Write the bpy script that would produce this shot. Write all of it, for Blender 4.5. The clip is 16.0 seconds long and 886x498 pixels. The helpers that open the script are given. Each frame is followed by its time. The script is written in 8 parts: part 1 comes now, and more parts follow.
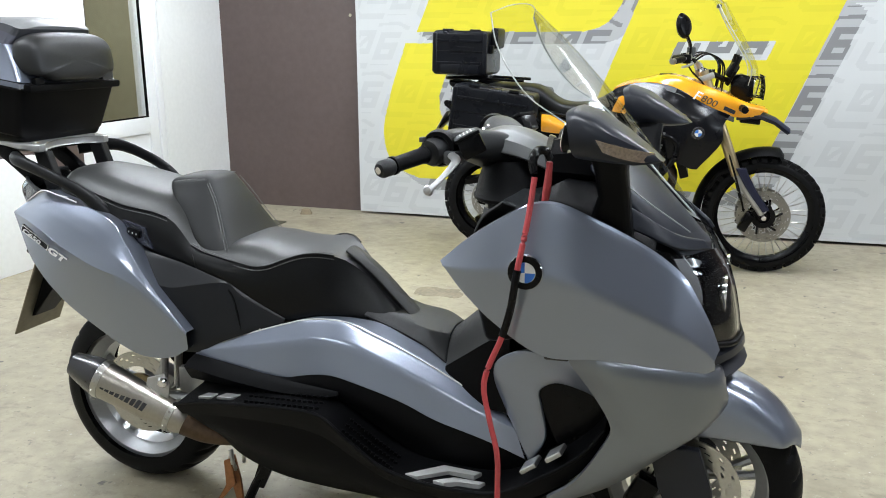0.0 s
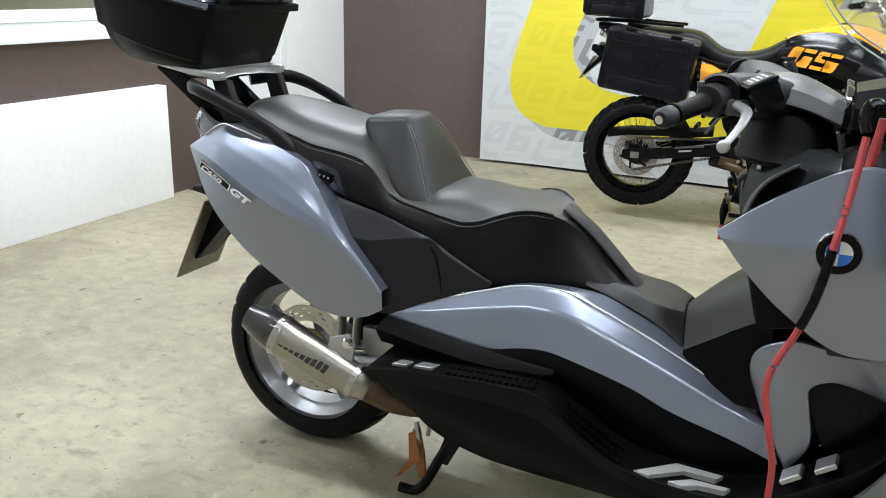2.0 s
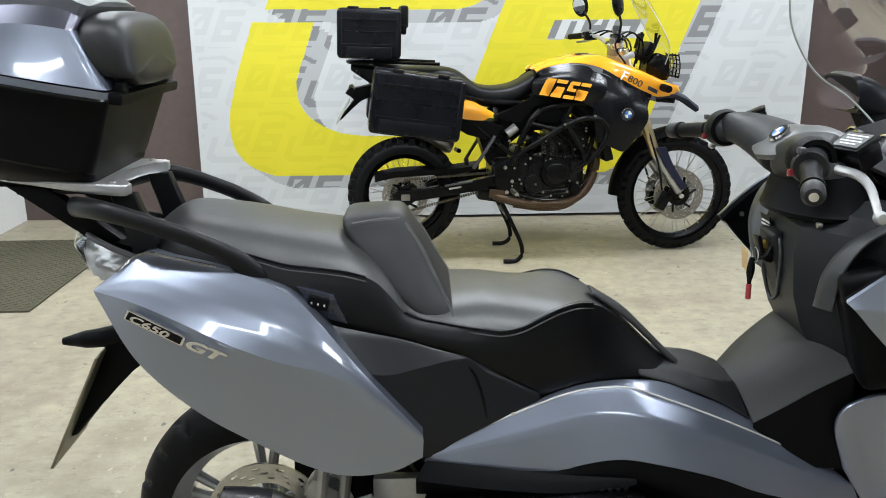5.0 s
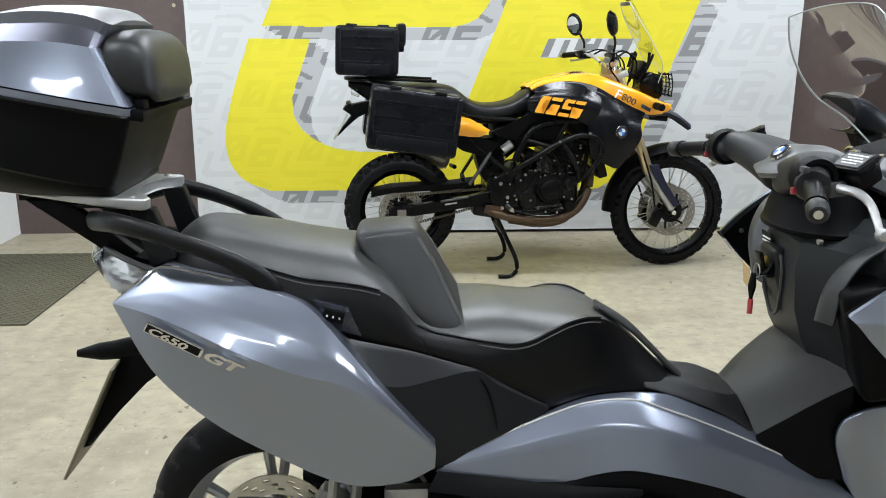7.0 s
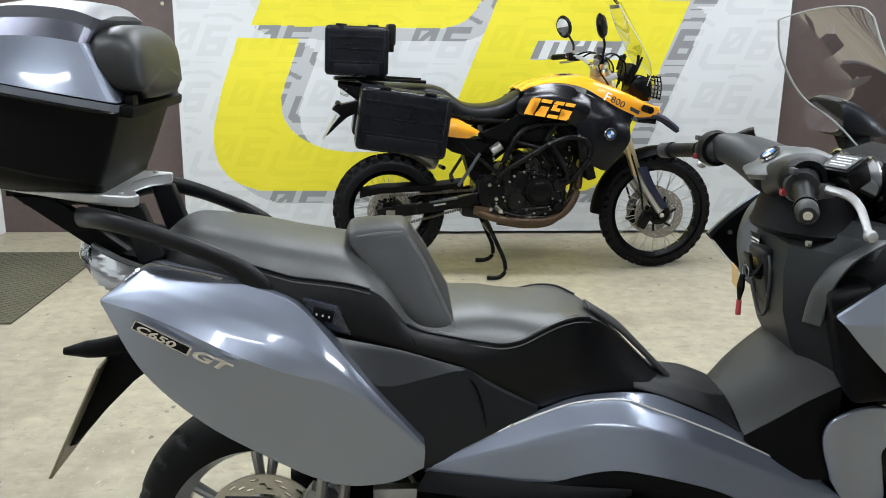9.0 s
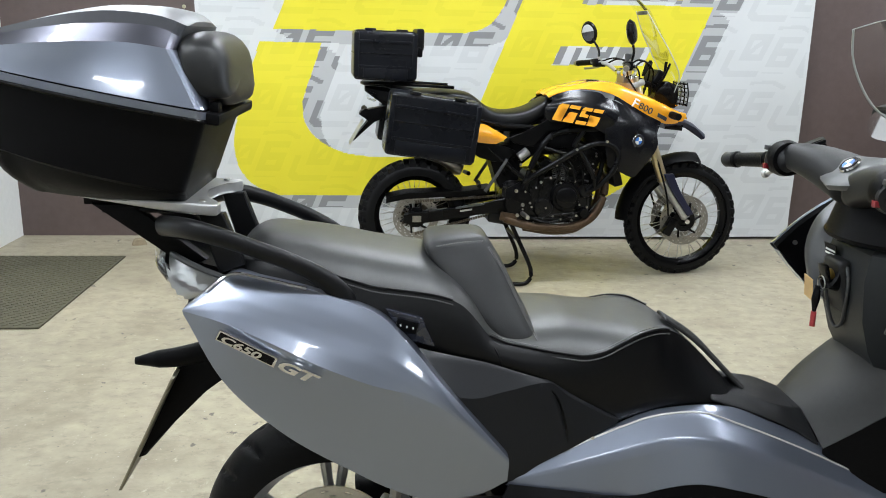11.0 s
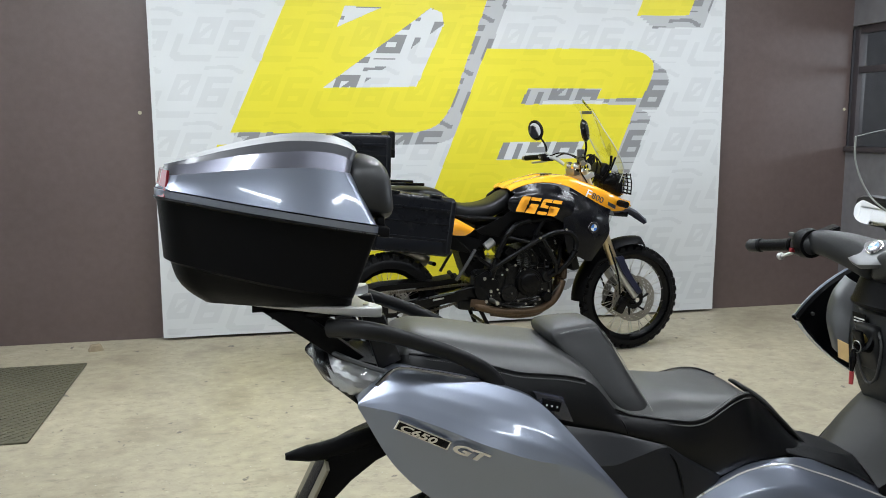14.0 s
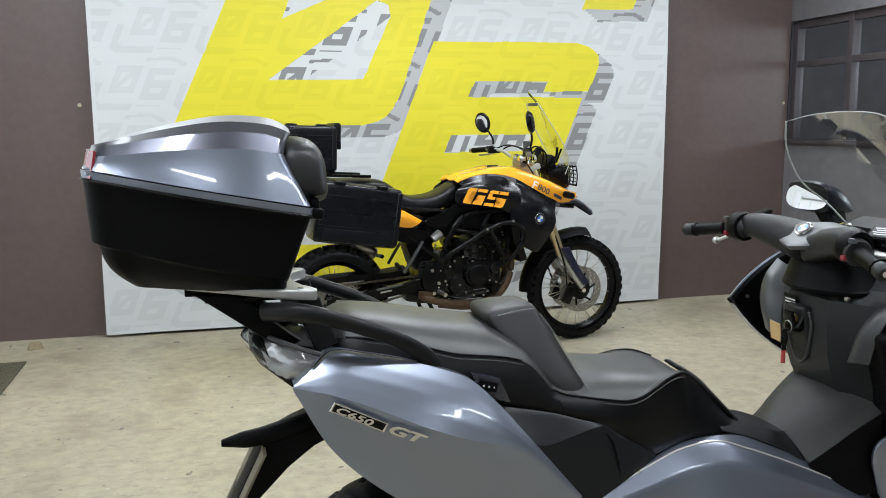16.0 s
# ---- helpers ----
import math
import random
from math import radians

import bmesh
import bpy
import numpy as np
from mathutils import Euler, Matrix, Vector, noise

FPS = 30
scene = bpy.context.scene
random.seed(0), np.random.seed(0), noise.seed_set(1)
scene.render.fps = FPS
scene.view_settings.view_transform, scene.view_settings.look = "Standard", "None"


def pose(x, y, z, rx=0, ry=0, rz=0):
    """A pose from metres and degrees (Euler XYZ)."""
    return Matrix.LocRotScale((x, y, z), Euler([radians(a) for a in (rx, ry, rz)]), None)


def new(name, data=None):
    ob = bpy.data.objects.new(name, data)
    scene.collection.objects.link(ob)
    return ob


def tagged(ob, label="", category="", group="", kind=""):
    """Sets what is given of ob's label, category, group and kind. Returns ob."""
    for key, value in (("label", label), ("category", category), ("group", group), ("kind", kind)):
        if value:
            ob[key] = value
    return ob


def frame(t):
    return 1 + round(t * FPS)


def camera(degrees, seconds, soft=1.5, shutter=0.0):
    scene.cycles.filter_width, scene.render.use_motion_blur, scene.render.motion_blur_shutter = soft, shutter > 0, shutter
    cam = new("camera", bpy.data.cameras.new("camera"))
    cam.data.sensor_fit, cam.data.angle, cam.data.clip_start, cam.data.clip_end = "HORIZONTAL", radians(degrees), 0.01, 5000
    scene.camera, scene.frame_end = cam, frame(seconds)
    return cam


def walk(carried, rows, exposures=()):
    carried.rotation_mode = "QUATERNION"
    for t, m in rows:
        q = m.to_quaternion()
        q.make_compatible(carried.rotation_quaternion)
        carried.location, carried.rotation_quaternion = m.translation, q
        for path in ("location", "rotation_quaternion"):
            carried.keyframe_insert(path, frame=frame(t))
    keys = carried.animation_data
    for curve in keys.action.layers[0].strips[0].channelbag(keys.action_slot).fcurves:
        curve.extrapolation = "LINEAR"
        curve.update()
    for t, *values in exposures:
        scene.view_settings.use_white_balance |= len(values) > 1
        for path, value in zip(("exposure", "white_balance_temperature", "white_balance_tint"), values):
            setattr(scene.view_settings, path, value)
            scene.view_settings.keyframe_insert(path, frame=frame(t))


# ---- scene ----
cam = camera(55.5, 16.0, 0.95)
METRES, EYE, TILT, LEAN, TURN = 2.5, 1.36, 0.0, 0.0, 19.7
ROWS = [
    (0.0, 0.0, 0.0, 0.0, -0.1, -13.93, 0.42),
    (0.5, -0.0214, 0.0318, 0.0009, 2.84, -14.54, 1.17),
    (1.0, -0.0392, 0.0571, -0.002, 5.35, -14.74, 0.8),
    (1.5, -0.07, 0.0736, -0.0127, 4.95, -15.35, -1.25),
    (2.0, -0.1554, 0.1075, -0.0194, 5.28, -17.53, -1.4),
    (2.5, -0.2307, 0.1454, -0.0132, 3.01, -17.78, -1.36),
    (3.0, -0.2914, 0.2095, -0.0121, 0.48, -17.85, -0.96),
    (3.5, -0.3432, 0.2843, 0.0018, -2.23, -17.75, 0.57),
    (4.0, -0.3748, 0.314, -0.0009, -4.98, -16.58, 0.79),
    (4.5, -0.4304, 0.3152, 0.0071, -14.29, -15.66, 1.03),
    (5.0, -0.4715, 0.3068, 0.0076, -21.21, -15.56, 0.5),
    (7.5, -0.4963, 0.3005, 0.0115, -22.49, -14.4, -0.18),
    (8.0, -0.4964, 0.3012, 0.0106, -23.1, -14.43, -0.42),
    (10.5, -0.515, 0.3081, 0.0077, -22.12, -14.3, -0.68),
    (11.0, -0.5579, 0.3374, 0.011, -22.98, -14.15, -0.87),
    (11.5, -0.63, 0.3777, 0.0232, -23.8, -11.62, 0.46),
    (12.0, -0.6921, 0.3922, 0.0274, -24.68, -10.51, 0.74),
    (12.5, -0.7572, 0.387, 0.0308, -26.23, -10.37, 1.14),
    (13.0, -0.7896, 0.3712, 0.032, -27.59, -10.66, 0.6),
    (13.5, -0.7922, 0.3608, 0.0348, -30.32, -9.38, 0.28),
    (14.0, -0.79, 0.3564, 0.0359, -31.53, -8.24, 0.29),
    (14.5, -0.7916, 0.3561, 0.0335, -32.39, -8.16, 0.16),
    (15.0, -0.7938, 0.3556, 0.0324, -33.18, -8.23, 0.2),
    (15.5, -0.7889, 0.3539, 0.0288, -33.86, -8.26, 0.2),
    (16.0, -0.7776, 0.3468, 0.0223, -34.69, -8.42, 0.34),
]
walk(cam, [(t, pose(0, 0, EYE, TILT, LEAN, TURN) @ pose(METRES * x, METRES * y, METRES * z, 90 + pitch, roll, yaw)) for t, x, y, z, yaw, pitch, roll in ROWS],
     [(0.0, 0.13), (2.0, 0.17), (3.5, 0.17), (5.0, 0.10), (8.0, 0.10), (10.5, 0.11), (12.5, -0.09), (16.0, -0.12)])

# ---- light ----
world = bpy.data.worlds.new("sky")
scene.world = world
world.use_nodes = True
wn = world.node_tree
sky = wn.nodes.new("ShaderNodeTexSky")
sky.sky_type, sky.sun_disc = "NISHITA", False
sky.sun_elevation, sky.sun_rotation = radians(35), radians(200)
wn.links.new(sky.outputs[0], wn.nodes["Background"].inputs[0])
wn.nodes["Background"].inputs[1].default_value = 0.10
CEILING = 3.3
WX, EX, NY, SY = -4.17, 2.42, 6.2, -4.2
TUBES = [(-3.0, 4.4), (-0.8, 4.4), (1.4, 4.4), (-3.0, 1.3), (-0.8, 1.3), (1.4, 1.3), (-2.4, -1.4), (0.4, -1.4)]
TUBE_POWER = {4.4: 68.0, 1.3: 44.0, -1.4: 24.0}


def area_lamp(name, m, sx, sy, power, colour):
    data = bpy.data.lights.new(name, "AREA")
    data.shape, data.size, data.size_y, data.energy, data.color = "RECTANGLE", sx, sy, power, colour
    ob = new(name, data)
    ob.matrix_world = m
    return ob


for lx, ly in TUBES:
    area_lamp("tube_light", pose(lx, ly, CEILING - 0.125), 1.2, 0.22, TUBE_POWER[ly], (0.935, 1.0, 1.08))
area_lamp("workshop_daylight", pose(EX + 4.85, 3.2, 1.9, 0, 90, 0), 1.4, 2.6, 240.0, (0.82, 0.90, 1.0))
area_lamp("passage_light", pose(WX - 0.75, 5.0, 2.55), 0.6, 0.2, 16.0, (0.95, 1.0, 0.98))
area_lamp("window_daylight", pose(-4.3, 2.9, 1.9, 0, -90, 0), 1.6, 1.5, 25.0, (0.85, 0.93, 1.0))


# ---- materials ----
def mat(name, col, rough=0.5, metal=0.0, var=0.12, scales=(4.0, 60.0), bump=0.0, bscale=300.0, coat=0.0, rvar=0.08, spread=0.0, spec=0.5):
    """A procedural surface: base colour varied at two scales, uneven roughness, fine relief."""
    m = bpy.data.materials.new(name)
    m.use_nodes = True
    nt = m.node_tree
    b = nt.nodes["Principled BSDF"]
    tc = nt.nodes.new("ShaderNodeTexCoord")

    def noise_at(scale, detail=4.0):
        n = nt.nodes.new("ShaderNodeTexNoise")
        n.inputs["Scale"].default_value, n.inputs["Detail"].default_value = scale, detail
        nt.links.new(tc.outputs["Object"], n.inputs["Vector"])
        return n
    big, small = noise_at(scales[0]), noise_at(scales[1])
    add = nt.nodes.new("ShaderNodeMath")
    add.operation = "ADD"
    nt.links.new(big.outputs[0], add.inputs[0])
    nt.links.new(small.outputs[0], add.inputs[1])
    ramp = nt.nodes.new("ShaderNodeMapRange")
    ramp.inputs["From Min"].default_value, ramp.inputs["From Max"].default_value = 0.6, 1.4
    ramp.inputs["To Min"].default_value, ramp.inputs["To Max"].default_value = 1 - var, 1 + var
    nt.links.new(add.outputs[0], ramp.inputs[0])
    mul = nt.nodes.new("ShaderNodeVectorMath")
    mul.operation = "SCALE"
    mul.inputs[0].default_value = col
    nt.links.new(ramp.outputs[0], mul.inputs["Scale"])
    nt.links.new(mul.outputs[0], b.inputs["Base Color"])
    rr = nt.nodes.new("ShaderNodeMapRange")
    rr.inputs["To Min"].default_value, rr.inputs["To Max"].default_value = max(0.02, rough - rvar), min(1, rough + rvar)
    nt.links.new(big.outputs[0], rr.inputs[0])
    nt.links.new(rr.outputs[0], b.inputs["Roughness"])
    b.inputs["Metallic"].default_value = metal
    b.inputs["Coat Weight"].default_value = coat
    b.inputs["Coat Roughness"].default_value = 0.04
    b.inputs["Specular IOR Level"].default_value = spec
    if bump:
        bn = noise_at(bscale, 2.0)
        bp = nt.nodes.new("ShaderNodeBump")
        bp.inputs["Strength"].default_value, bp.inputs["Distance"].default_value = bump, 0.002
        nt.links.new(bn.outputs[0], bp.inputs["Height"])
        nt.links.new(bp.outputs[0], b.inputs["Normal"])
    return m


def glass(name, col=(1, 1, 1), rough=0.02, ior=1.45, gloss=1.0):
    """Thin clear sheet: light goes straight through, gloss grows towards grazing angles."""
    m = bpy.data.materials.new(name)
    m.use_nodes = True
    nt = m.node_tree
    nt.nodes.remove(nt.nodes["Principled BSDF"])
    tr, gl, fr, mx = (nt.nodes.new("ShaderNode" + k) for k in ("BsdfTransparent", "BsdfGlossy", "Fresnel", "MixShader"))
    tr.inputs[0].default_value = (*col, 1)
    fr.inputs["IOR"].default_value = ior
    n = nt.nodes.new("ShaderNodeTexNoise")
    n.inputs["Scale"].default_value = 9.0
    r = nt.nodes.new("ShaderNodeMapRange")
    r.inputs["To Min"].default_value, r.inputs["To Max"].default_value = rough * 0.5, rough * 1.5
    nt.links.new(n.outputs[0], r.inputs[0])
    nt.links.new(r.outputs[0], gl.inputs["Roughness"])
    dim = nt.nodes.new("ShaderNodeMath")
    dim.operation = "MULTIPLY"
    dim.inputs[1].default_value = gloss
    nt.links.new(fr.outputs[0], dim.inputs[0])
    nt.links.new(dim.outputs[0], mx.inputs[0])
    nt.links.new(tr.outputs[0], mx.inputs[1])
    nt.links.new(gl.outputs[0], mx.inputs[2])
    nt.links.new(mx.outputs[0], nt.nodes["Material Output"].inputs[0])
    return m


def concrete():
    m = mat("concrete", (0.338, 0.301, 0.215), 0.47, 0, 0.26, (1.1, 14.0), 0.5, 60.0, spec=0.6)
    nt = m.node_tree
    b = nt.nodes["Principled BSDF"]
    tc = nt.nodes["Texture Coordinate"]
    col = b.inputs["Base Color"].links[0].from_socket

    def layer(col, scale, lo, hi, colour, stretch=(1, 1, 1), detail=8.0, rough=0.6):
        mp = nt.nodes.new("ShaderNodeMapping")
        mp.inputs["Scale"].default_value = stretch
        nt.links.new(tc.outputs["Object"], mp.inputs[0])
        n = nt.nodes.new("ShaderNodeTexNoise")
        n.inputs["Scale"].default_value, n.inputs["Detail"].default_value, n.inputs["Roughness"].default_value = scale, detail, rough
        nt.links.new(mp.outputs[0], n.inputs["Vector"])
        r = nt.nodes.new("ShaderNodeMapRange")
        r.inputs["From Min"].default_value, r.inputs["From Max"].default_value = lo, hi
        nt.links.new(n.outputs[0], r.inputs[0])
        mx = nt.nodes.new("ShaderNodeMix")
        mx.data_type = "RGBA"
        nt.links.new(r.outputs[0], mx.inputs["Factor"])
        nt.links.new(col, mx.inputs["A"])
        mx.inputs["B"].default_value = (*colour, 1)
        return mx.outputs["Result"]
    col = layer(col, 2.2, 0.50, 0.74, (0.19, 0.16, 0.11))
    col = layer(col, 5.5, 0.60, 0.78, (0.16, 0.138, 0.10), (1, 2.2, 1))
    col = layer(col, 9.0, 0.66, 0.70, (0.10, 0.085, 0.07), (1.3, 1, 1), 10.0, 0.55)
    col = layer(col, 3.3, 0.62, 0.80, (0.46, 0.42, 0.32), (1, 1, 1))
    col = layer(col, 46.0, 0.69, 0.74, (0.12, 0.10, 0.085), (1, 1, 1), 3.0, 0.5)
    col = layer(col, 60.0, 0.70, 0.76, (0.62, 0.60, 0.55), (1, 1, 1), 3.0, 0.5)
    col = layer(col, 13.0, 0.53, 0.70, (0.215, 0.185, 0.135), (1, 1.5, 1), 9.0, 0.72)
    col = layer(col, 30.0, 0.62, 0.70, (0.19, 0.165, 0.13), (1, 1, 1), 6.0, 0.7)
    col = layer(col, 21.0, 0.60, 0.72, (0.46, 0.42, 0.32), (1.4, 1, 1), 8.0, 0.7)
    nt.links.new(col, b.inputs["Base Color"])
    return m


def flake(name, col, rough, coat):
    """Metallic lacquer with fine flakes under a clear coat."""
    m = mat(name, col, rough, 0.78, 0.04, (3.0, 900.0), 0, 1, coat, 0.03)
    return m


M_FLOOR = concrete()
M_BROWN = mat("brown_wall_paint", (0.093, 0.067, 0.0615), 0.42, 0, 0.14, (1.3, 22.0), 0.25, 120.0)
M_WHITE = mat("white_wall_paint", (0.80, 0.81, 0.80), 0.6, 0, 0.05, (1.5, 30.0), 0.15, 150.0)
M_PVC = mat("white_plastic_frame", (0.80, 0.81, 0.82), 0.3, 0, 0.03, (2, 40), 0)
M_CEIL = mat("ceiling_plaster", (0.30, 0.295, 0.285), 0.8, 0, 0.06, (1, 20), 0.1, 80)
M_BANNER = mat("banner_vinyl", (0.525, 0.538, 0.538), 0.5, 0, 0.035, (1.6, 6.0), 0.6, 5.0)
M_BYEL = mat("banner_yellow_print", (0.625, 0.545, 0.021), 0.5, 0, 0.035, (1.6, 6.0), 0.6, 5.0)
M_BGREY = mat("banner_light_grey_print", (0.480, 0.492, 0.495), 0.5, 0, 0.04, (1.6, 6.0), 0.6, 5.0)
M_BYEL2 = mat("banner_dull_yellow_print", (0.59, 0.52, 0.018), 0.5, 0, 0.04, (1.6, 6.0), 0.6, 5.0)
M_BSHADE = mat("banner_pale_shadow_print", (0.37, 0.375, 0.38), 0.5, 0, 0.04, (1.6, 6.0), 0.6, 5.0)
M_BDARK = mat("banner_dark_grey_print", (0.19, 0.193, 0.195), 0.5, 0, 0.06, (1.6, 6.0), 0.6, 5.0)
M_MAT = mat("rubber_mat", (0.080, 0.074, 0.046), 0.85, 0, 0.25, (5, 60), 0.5, 120)
M_PAINT = flake("silver_blue_lacquer", (0.240, 0.266, 0.330), 0.30, 1.0)
M_PAINT2 = flake("matt_silver_lacquer", (0.205, 0.222, 0.248), 0.36, 0.35)
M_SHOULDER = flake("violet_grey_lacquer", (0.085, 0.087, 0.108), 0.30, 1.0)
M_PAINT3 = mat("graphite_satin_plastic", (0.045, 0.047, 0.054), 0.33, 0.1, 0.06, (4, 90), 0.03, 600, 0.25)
M_BARS = mat("bar_cover_plastic", (0.0125, 0.013, 0.0135), 0.5, 0, 0.12, (5, 120), 0.2, 800, spec=0.32)
M_BARC = mat("grey_bar_cover", (0.088, 0.091, 0.092), 0.40, 0.3, 0.06, (4, 90), 0.05, 600)
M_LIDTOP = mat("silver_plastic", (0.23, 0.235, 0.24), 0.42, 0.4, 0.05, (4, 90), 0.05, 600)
M_BLACK = mat("black_grained_plastic", (0.0030, 0.0030, 0.0034), 0.42, 0, 0.2, (5, 90), 0.25, 900, spec=0.08)
M_GLOSS = mat("black_gloss_plastic", (0.016, 0.018, 0.028), 0.16, 0, 0.1, (4, 60), 0, 1, 0.5)
M_GREYP = mat("dark_grey_plastic", (0.0115, 0.012, 0.013), 0.45, 0, 0.12, (5, 90), 0.2, 900, spec=0.35)
M_TUNNEL = mat("grained_grey_plastic", (0.020, 0.0205, 0.020), 0.48, 0, 0.15, (5, 90), 0.3, 700, spec=0.4)
M_MIDP = mat("mid_grey_plastic", (0.058, 0.060, 0.062), 0.42, 0.2, 0.08, (5, 90), 0.1, 900)
M_SLATE = mat("slate_satin_plastic", (0.0095, 0.0112, 0.017), 0.40, 0, 0.08, (4, 80), 0.05, 600, 0.05, spec=0.35)
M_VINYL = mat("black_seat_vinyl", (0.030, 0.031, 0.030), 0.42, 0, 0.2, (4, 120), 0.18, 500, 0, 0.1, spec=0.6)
M_NOSE = mat("dark_nose_vinyl", (0.0095, 0.010, 0.011), 0.42, 0, 0.2, (4, 120), 0.25, 60, spec=0.35)
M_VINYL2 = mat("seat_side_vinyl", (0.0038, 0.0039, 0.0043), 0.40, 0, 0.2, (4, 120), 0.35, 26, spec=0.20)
M_PAD = mat("pad_vinyl", (0.011, 0.0115, 0.012), 0.46, 0, 0.18, (5, 140), 0.10, 500, 0, 0.08, spec=0.42)
M_COVER = mat("satin_dark_plastic", (0.0065, 0.0072, 0.0090), 0.38, 0, 0.12, (5, 120), 0.10, 800, spec=0.30)
M_RAIL = mat("rail_black_plastic", (0.0050, 0.0052, 0.0058), 0.40, 0, 0.15, (5, 120), 0.15, 800, spec=0.24)
M_STITCH = mat("grey_thread", (0.17, 0.17, 0.165), 0.8, 0, 0.2, (20, 300), 0.2, 900)
M_TYRE = mat("tyre_rubber", (0.0042, 0.0042, 0.0046), 0.52, 0, 0.25, (6, 70), 0.3, 300, spec=0.12)
M_RIM = mat("silver_wheel_paint", (0.40, 0.41, 0.42), 0.32, 0.7, 0.08, (6, 80), 0.05, 300)
M_STEEL = mat("brushed_steel", (0.50, 0.49, 0.46), 0.3, 1.0, 0.12, (8, 90), 0.08, 300)
M_DISC = mat("worn_disc_steel", (0.27, 0.255, 0.23), 0.42, 0.9, 0.15, (8, 90), 0.08, 300)
M_TITAN = mat("titanium", (0.385, 0.36, 0.315), 0.31, 1.0, 0.08, (5, 120), 0.12, 500)
M_CARBON = mat("carbon_fibre", (0.016, 0.016, 0.018), 0.3, 0, 0.4, (60, 300), 0.3, 400, 0.7)
M_ALU = mat("cast_aluminium", (0.48, 0.48, 0.475), 0.45, 0.85, 0.08, (8, 100), 0.15, 400)
# Bare aluminium of the scooter plate, with the shadow on its back in the colour.
M_PLATE = mat("shaded_plate_metal", (0.22, 0.20, 0.145), 0.5, 0.6, 0.15, (8, 60), 0.1, 200)
M_INLAY = mat("bright_inlay", (0.62, 0.62, 0.60), 0.35, 0.4, 0.06, (20, 150), 0.05, 300)
M_CHROME = mat("chrome", (0.75, 0.75, 0.76), 0.1, 1.0, 0.04, (5, 60))
M_RUST = mat("brown_burnt_pipe", (0.085, 0.055, 0.033), 0.45, 0.7, 0.35, (9, 70), 0.2, 300)
M_COPPER = mat("worn_copper", (0.30, 0.135, 0.06), 0.45, 0.7, 0.25, (12, 90), 0.2, 300)
M_PFRAME = mat("dull_purple_frame_paint", (0.052, 0.044, 0.047), 0.5, 0, 0.2, (3, 30), 0.2, 120)
M_GLASS = glass("clear_pane", (0.955, 0.965, 0.962), 0.02, 1.07)
M_SCREEN = glass("clear_screen", (0.93, 0.94, 0.93), 0.03, 1.30, 0.40)
M_LENS = glass("clear_lens", (0.96, 0.97, 0.98), 0.04)
M_EDGE = mat("frosted_clear_edge", (0.36, 0.38, 0.36), 0.3, 0, 0.05)
M_REFL = mat("bright_reflector", (0.70, 0.71, 0.72), 0.12, 0.7, 0.05, (20, 200))
M_INDIC = mat("pale_orange_lens", (0.24, 0.185, 0.14), 0.12, 0.3, 0.4, (60, 200), 0.3, 120, 0.6)
M_RED = mat("red_lens", (0.20, 0.016, 0.024), 0.15, 0, 0.1, (8, 80), 0, 1, 0.6)
M_REDC = mat("red_cable", (0.42, 0.05, 0.055), 0.5, 0, 0.2, (8, 80), 0.1, 200)
M_WHITEP = mat("white_print", (0.72, 0.72, 0.70), 0.45, 0, 0.05)
M_BLUEP = mat("blue_print", (0.03, 0.16, 0.55), 0.35, 0, 0.05)
M_YELLOW = mat("yellow_lacquer", (0.86, 0.36, 0.012), 0.22, 0, 0.04, (3, 200), 0, 1, 0.8)
M_ORANGE = mat("orange_decal", (0.84, 0.36, 0.02), 0.35, 0, 0.06)
M_GUARD = mat("dark_blue_plastic", (0.010, 0.012, 0.030), 0.36, 0, 0.1, (5, 80), 0.1, 500, spec=0.35)
M_GOLD = mat("gold_fork", (0.50, 0.41, 0.25), 0.3, 0.9, 0.08, (6, 80))
M_ENGINE = mat("engine_black", (0.0060, 0.0060, 0.0062), 0.28, 0.1, 0.4, (9, 90), 0.3, 200, spec=0.24)
M_FRAMEB = mat("frame_black", (0.0026, 0.0026, 0.0030), 0.27, 0, 0.15, (6, 90), 0.05, 200, spec=0.16)
M_SIDE = mat("black_satin_body", (0.0032, 0.0033, 0.0046), 0.26, 0, 0.12, (4, 80), 0.04, 500, 0.06, spec=0.22)
M_CHAIN = mat("oily_chain", (0.10, 0.085, 0.065), 0.45, 0.8, 0.3, (20, 200), 0.2, 300)
M_CARD = mat("tan_card", (0.55, 0.37, 0.16), 0.7, 0, 0.08)
M_BRONZE = mat("bronze", (0.20, 0.155, 0.085), 0.4, 0.8, 0.1)
M_BRASS = mat("brass", (0.55, 0.40, 0.12), 0.3, 0.9, 0.1)
M_MIRROR = mat("mirror_glass", (0.85, 0.86, 0.87), 0.02, 1.0, 0.01, (2, 9), 0, 1, 0, 0.005)
M_GRASS = mat("grass", (0.10, 0.16, 0.03), 0.9, 0, 0.4, (2, 30), 0.3, 50)
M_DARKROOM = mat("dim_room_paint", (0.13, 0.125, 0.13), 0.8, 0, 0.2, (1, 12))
# Workshop wall paint, darkened so that its colour carries the room's dimness.
M_DIM = mat("shaded_workshop_paint", (0.065, 0.062, 0.066), 0.8, 0, 0.3, (0.8, 9))
M_BEIGE = mat("beige_wall", (0.40, 0.37, 0.26), 0.8, 0, 0.15, (2, 20))
M_STONE = mat("brick_chip", (0.25, 0.20, 0.13), 0.9, 0, 0.2, (20, 90), 0.5, 120)
M_LAMP = bpy.data.materials.new("tube_diffuser")
M_LAMP.use_nodes = True
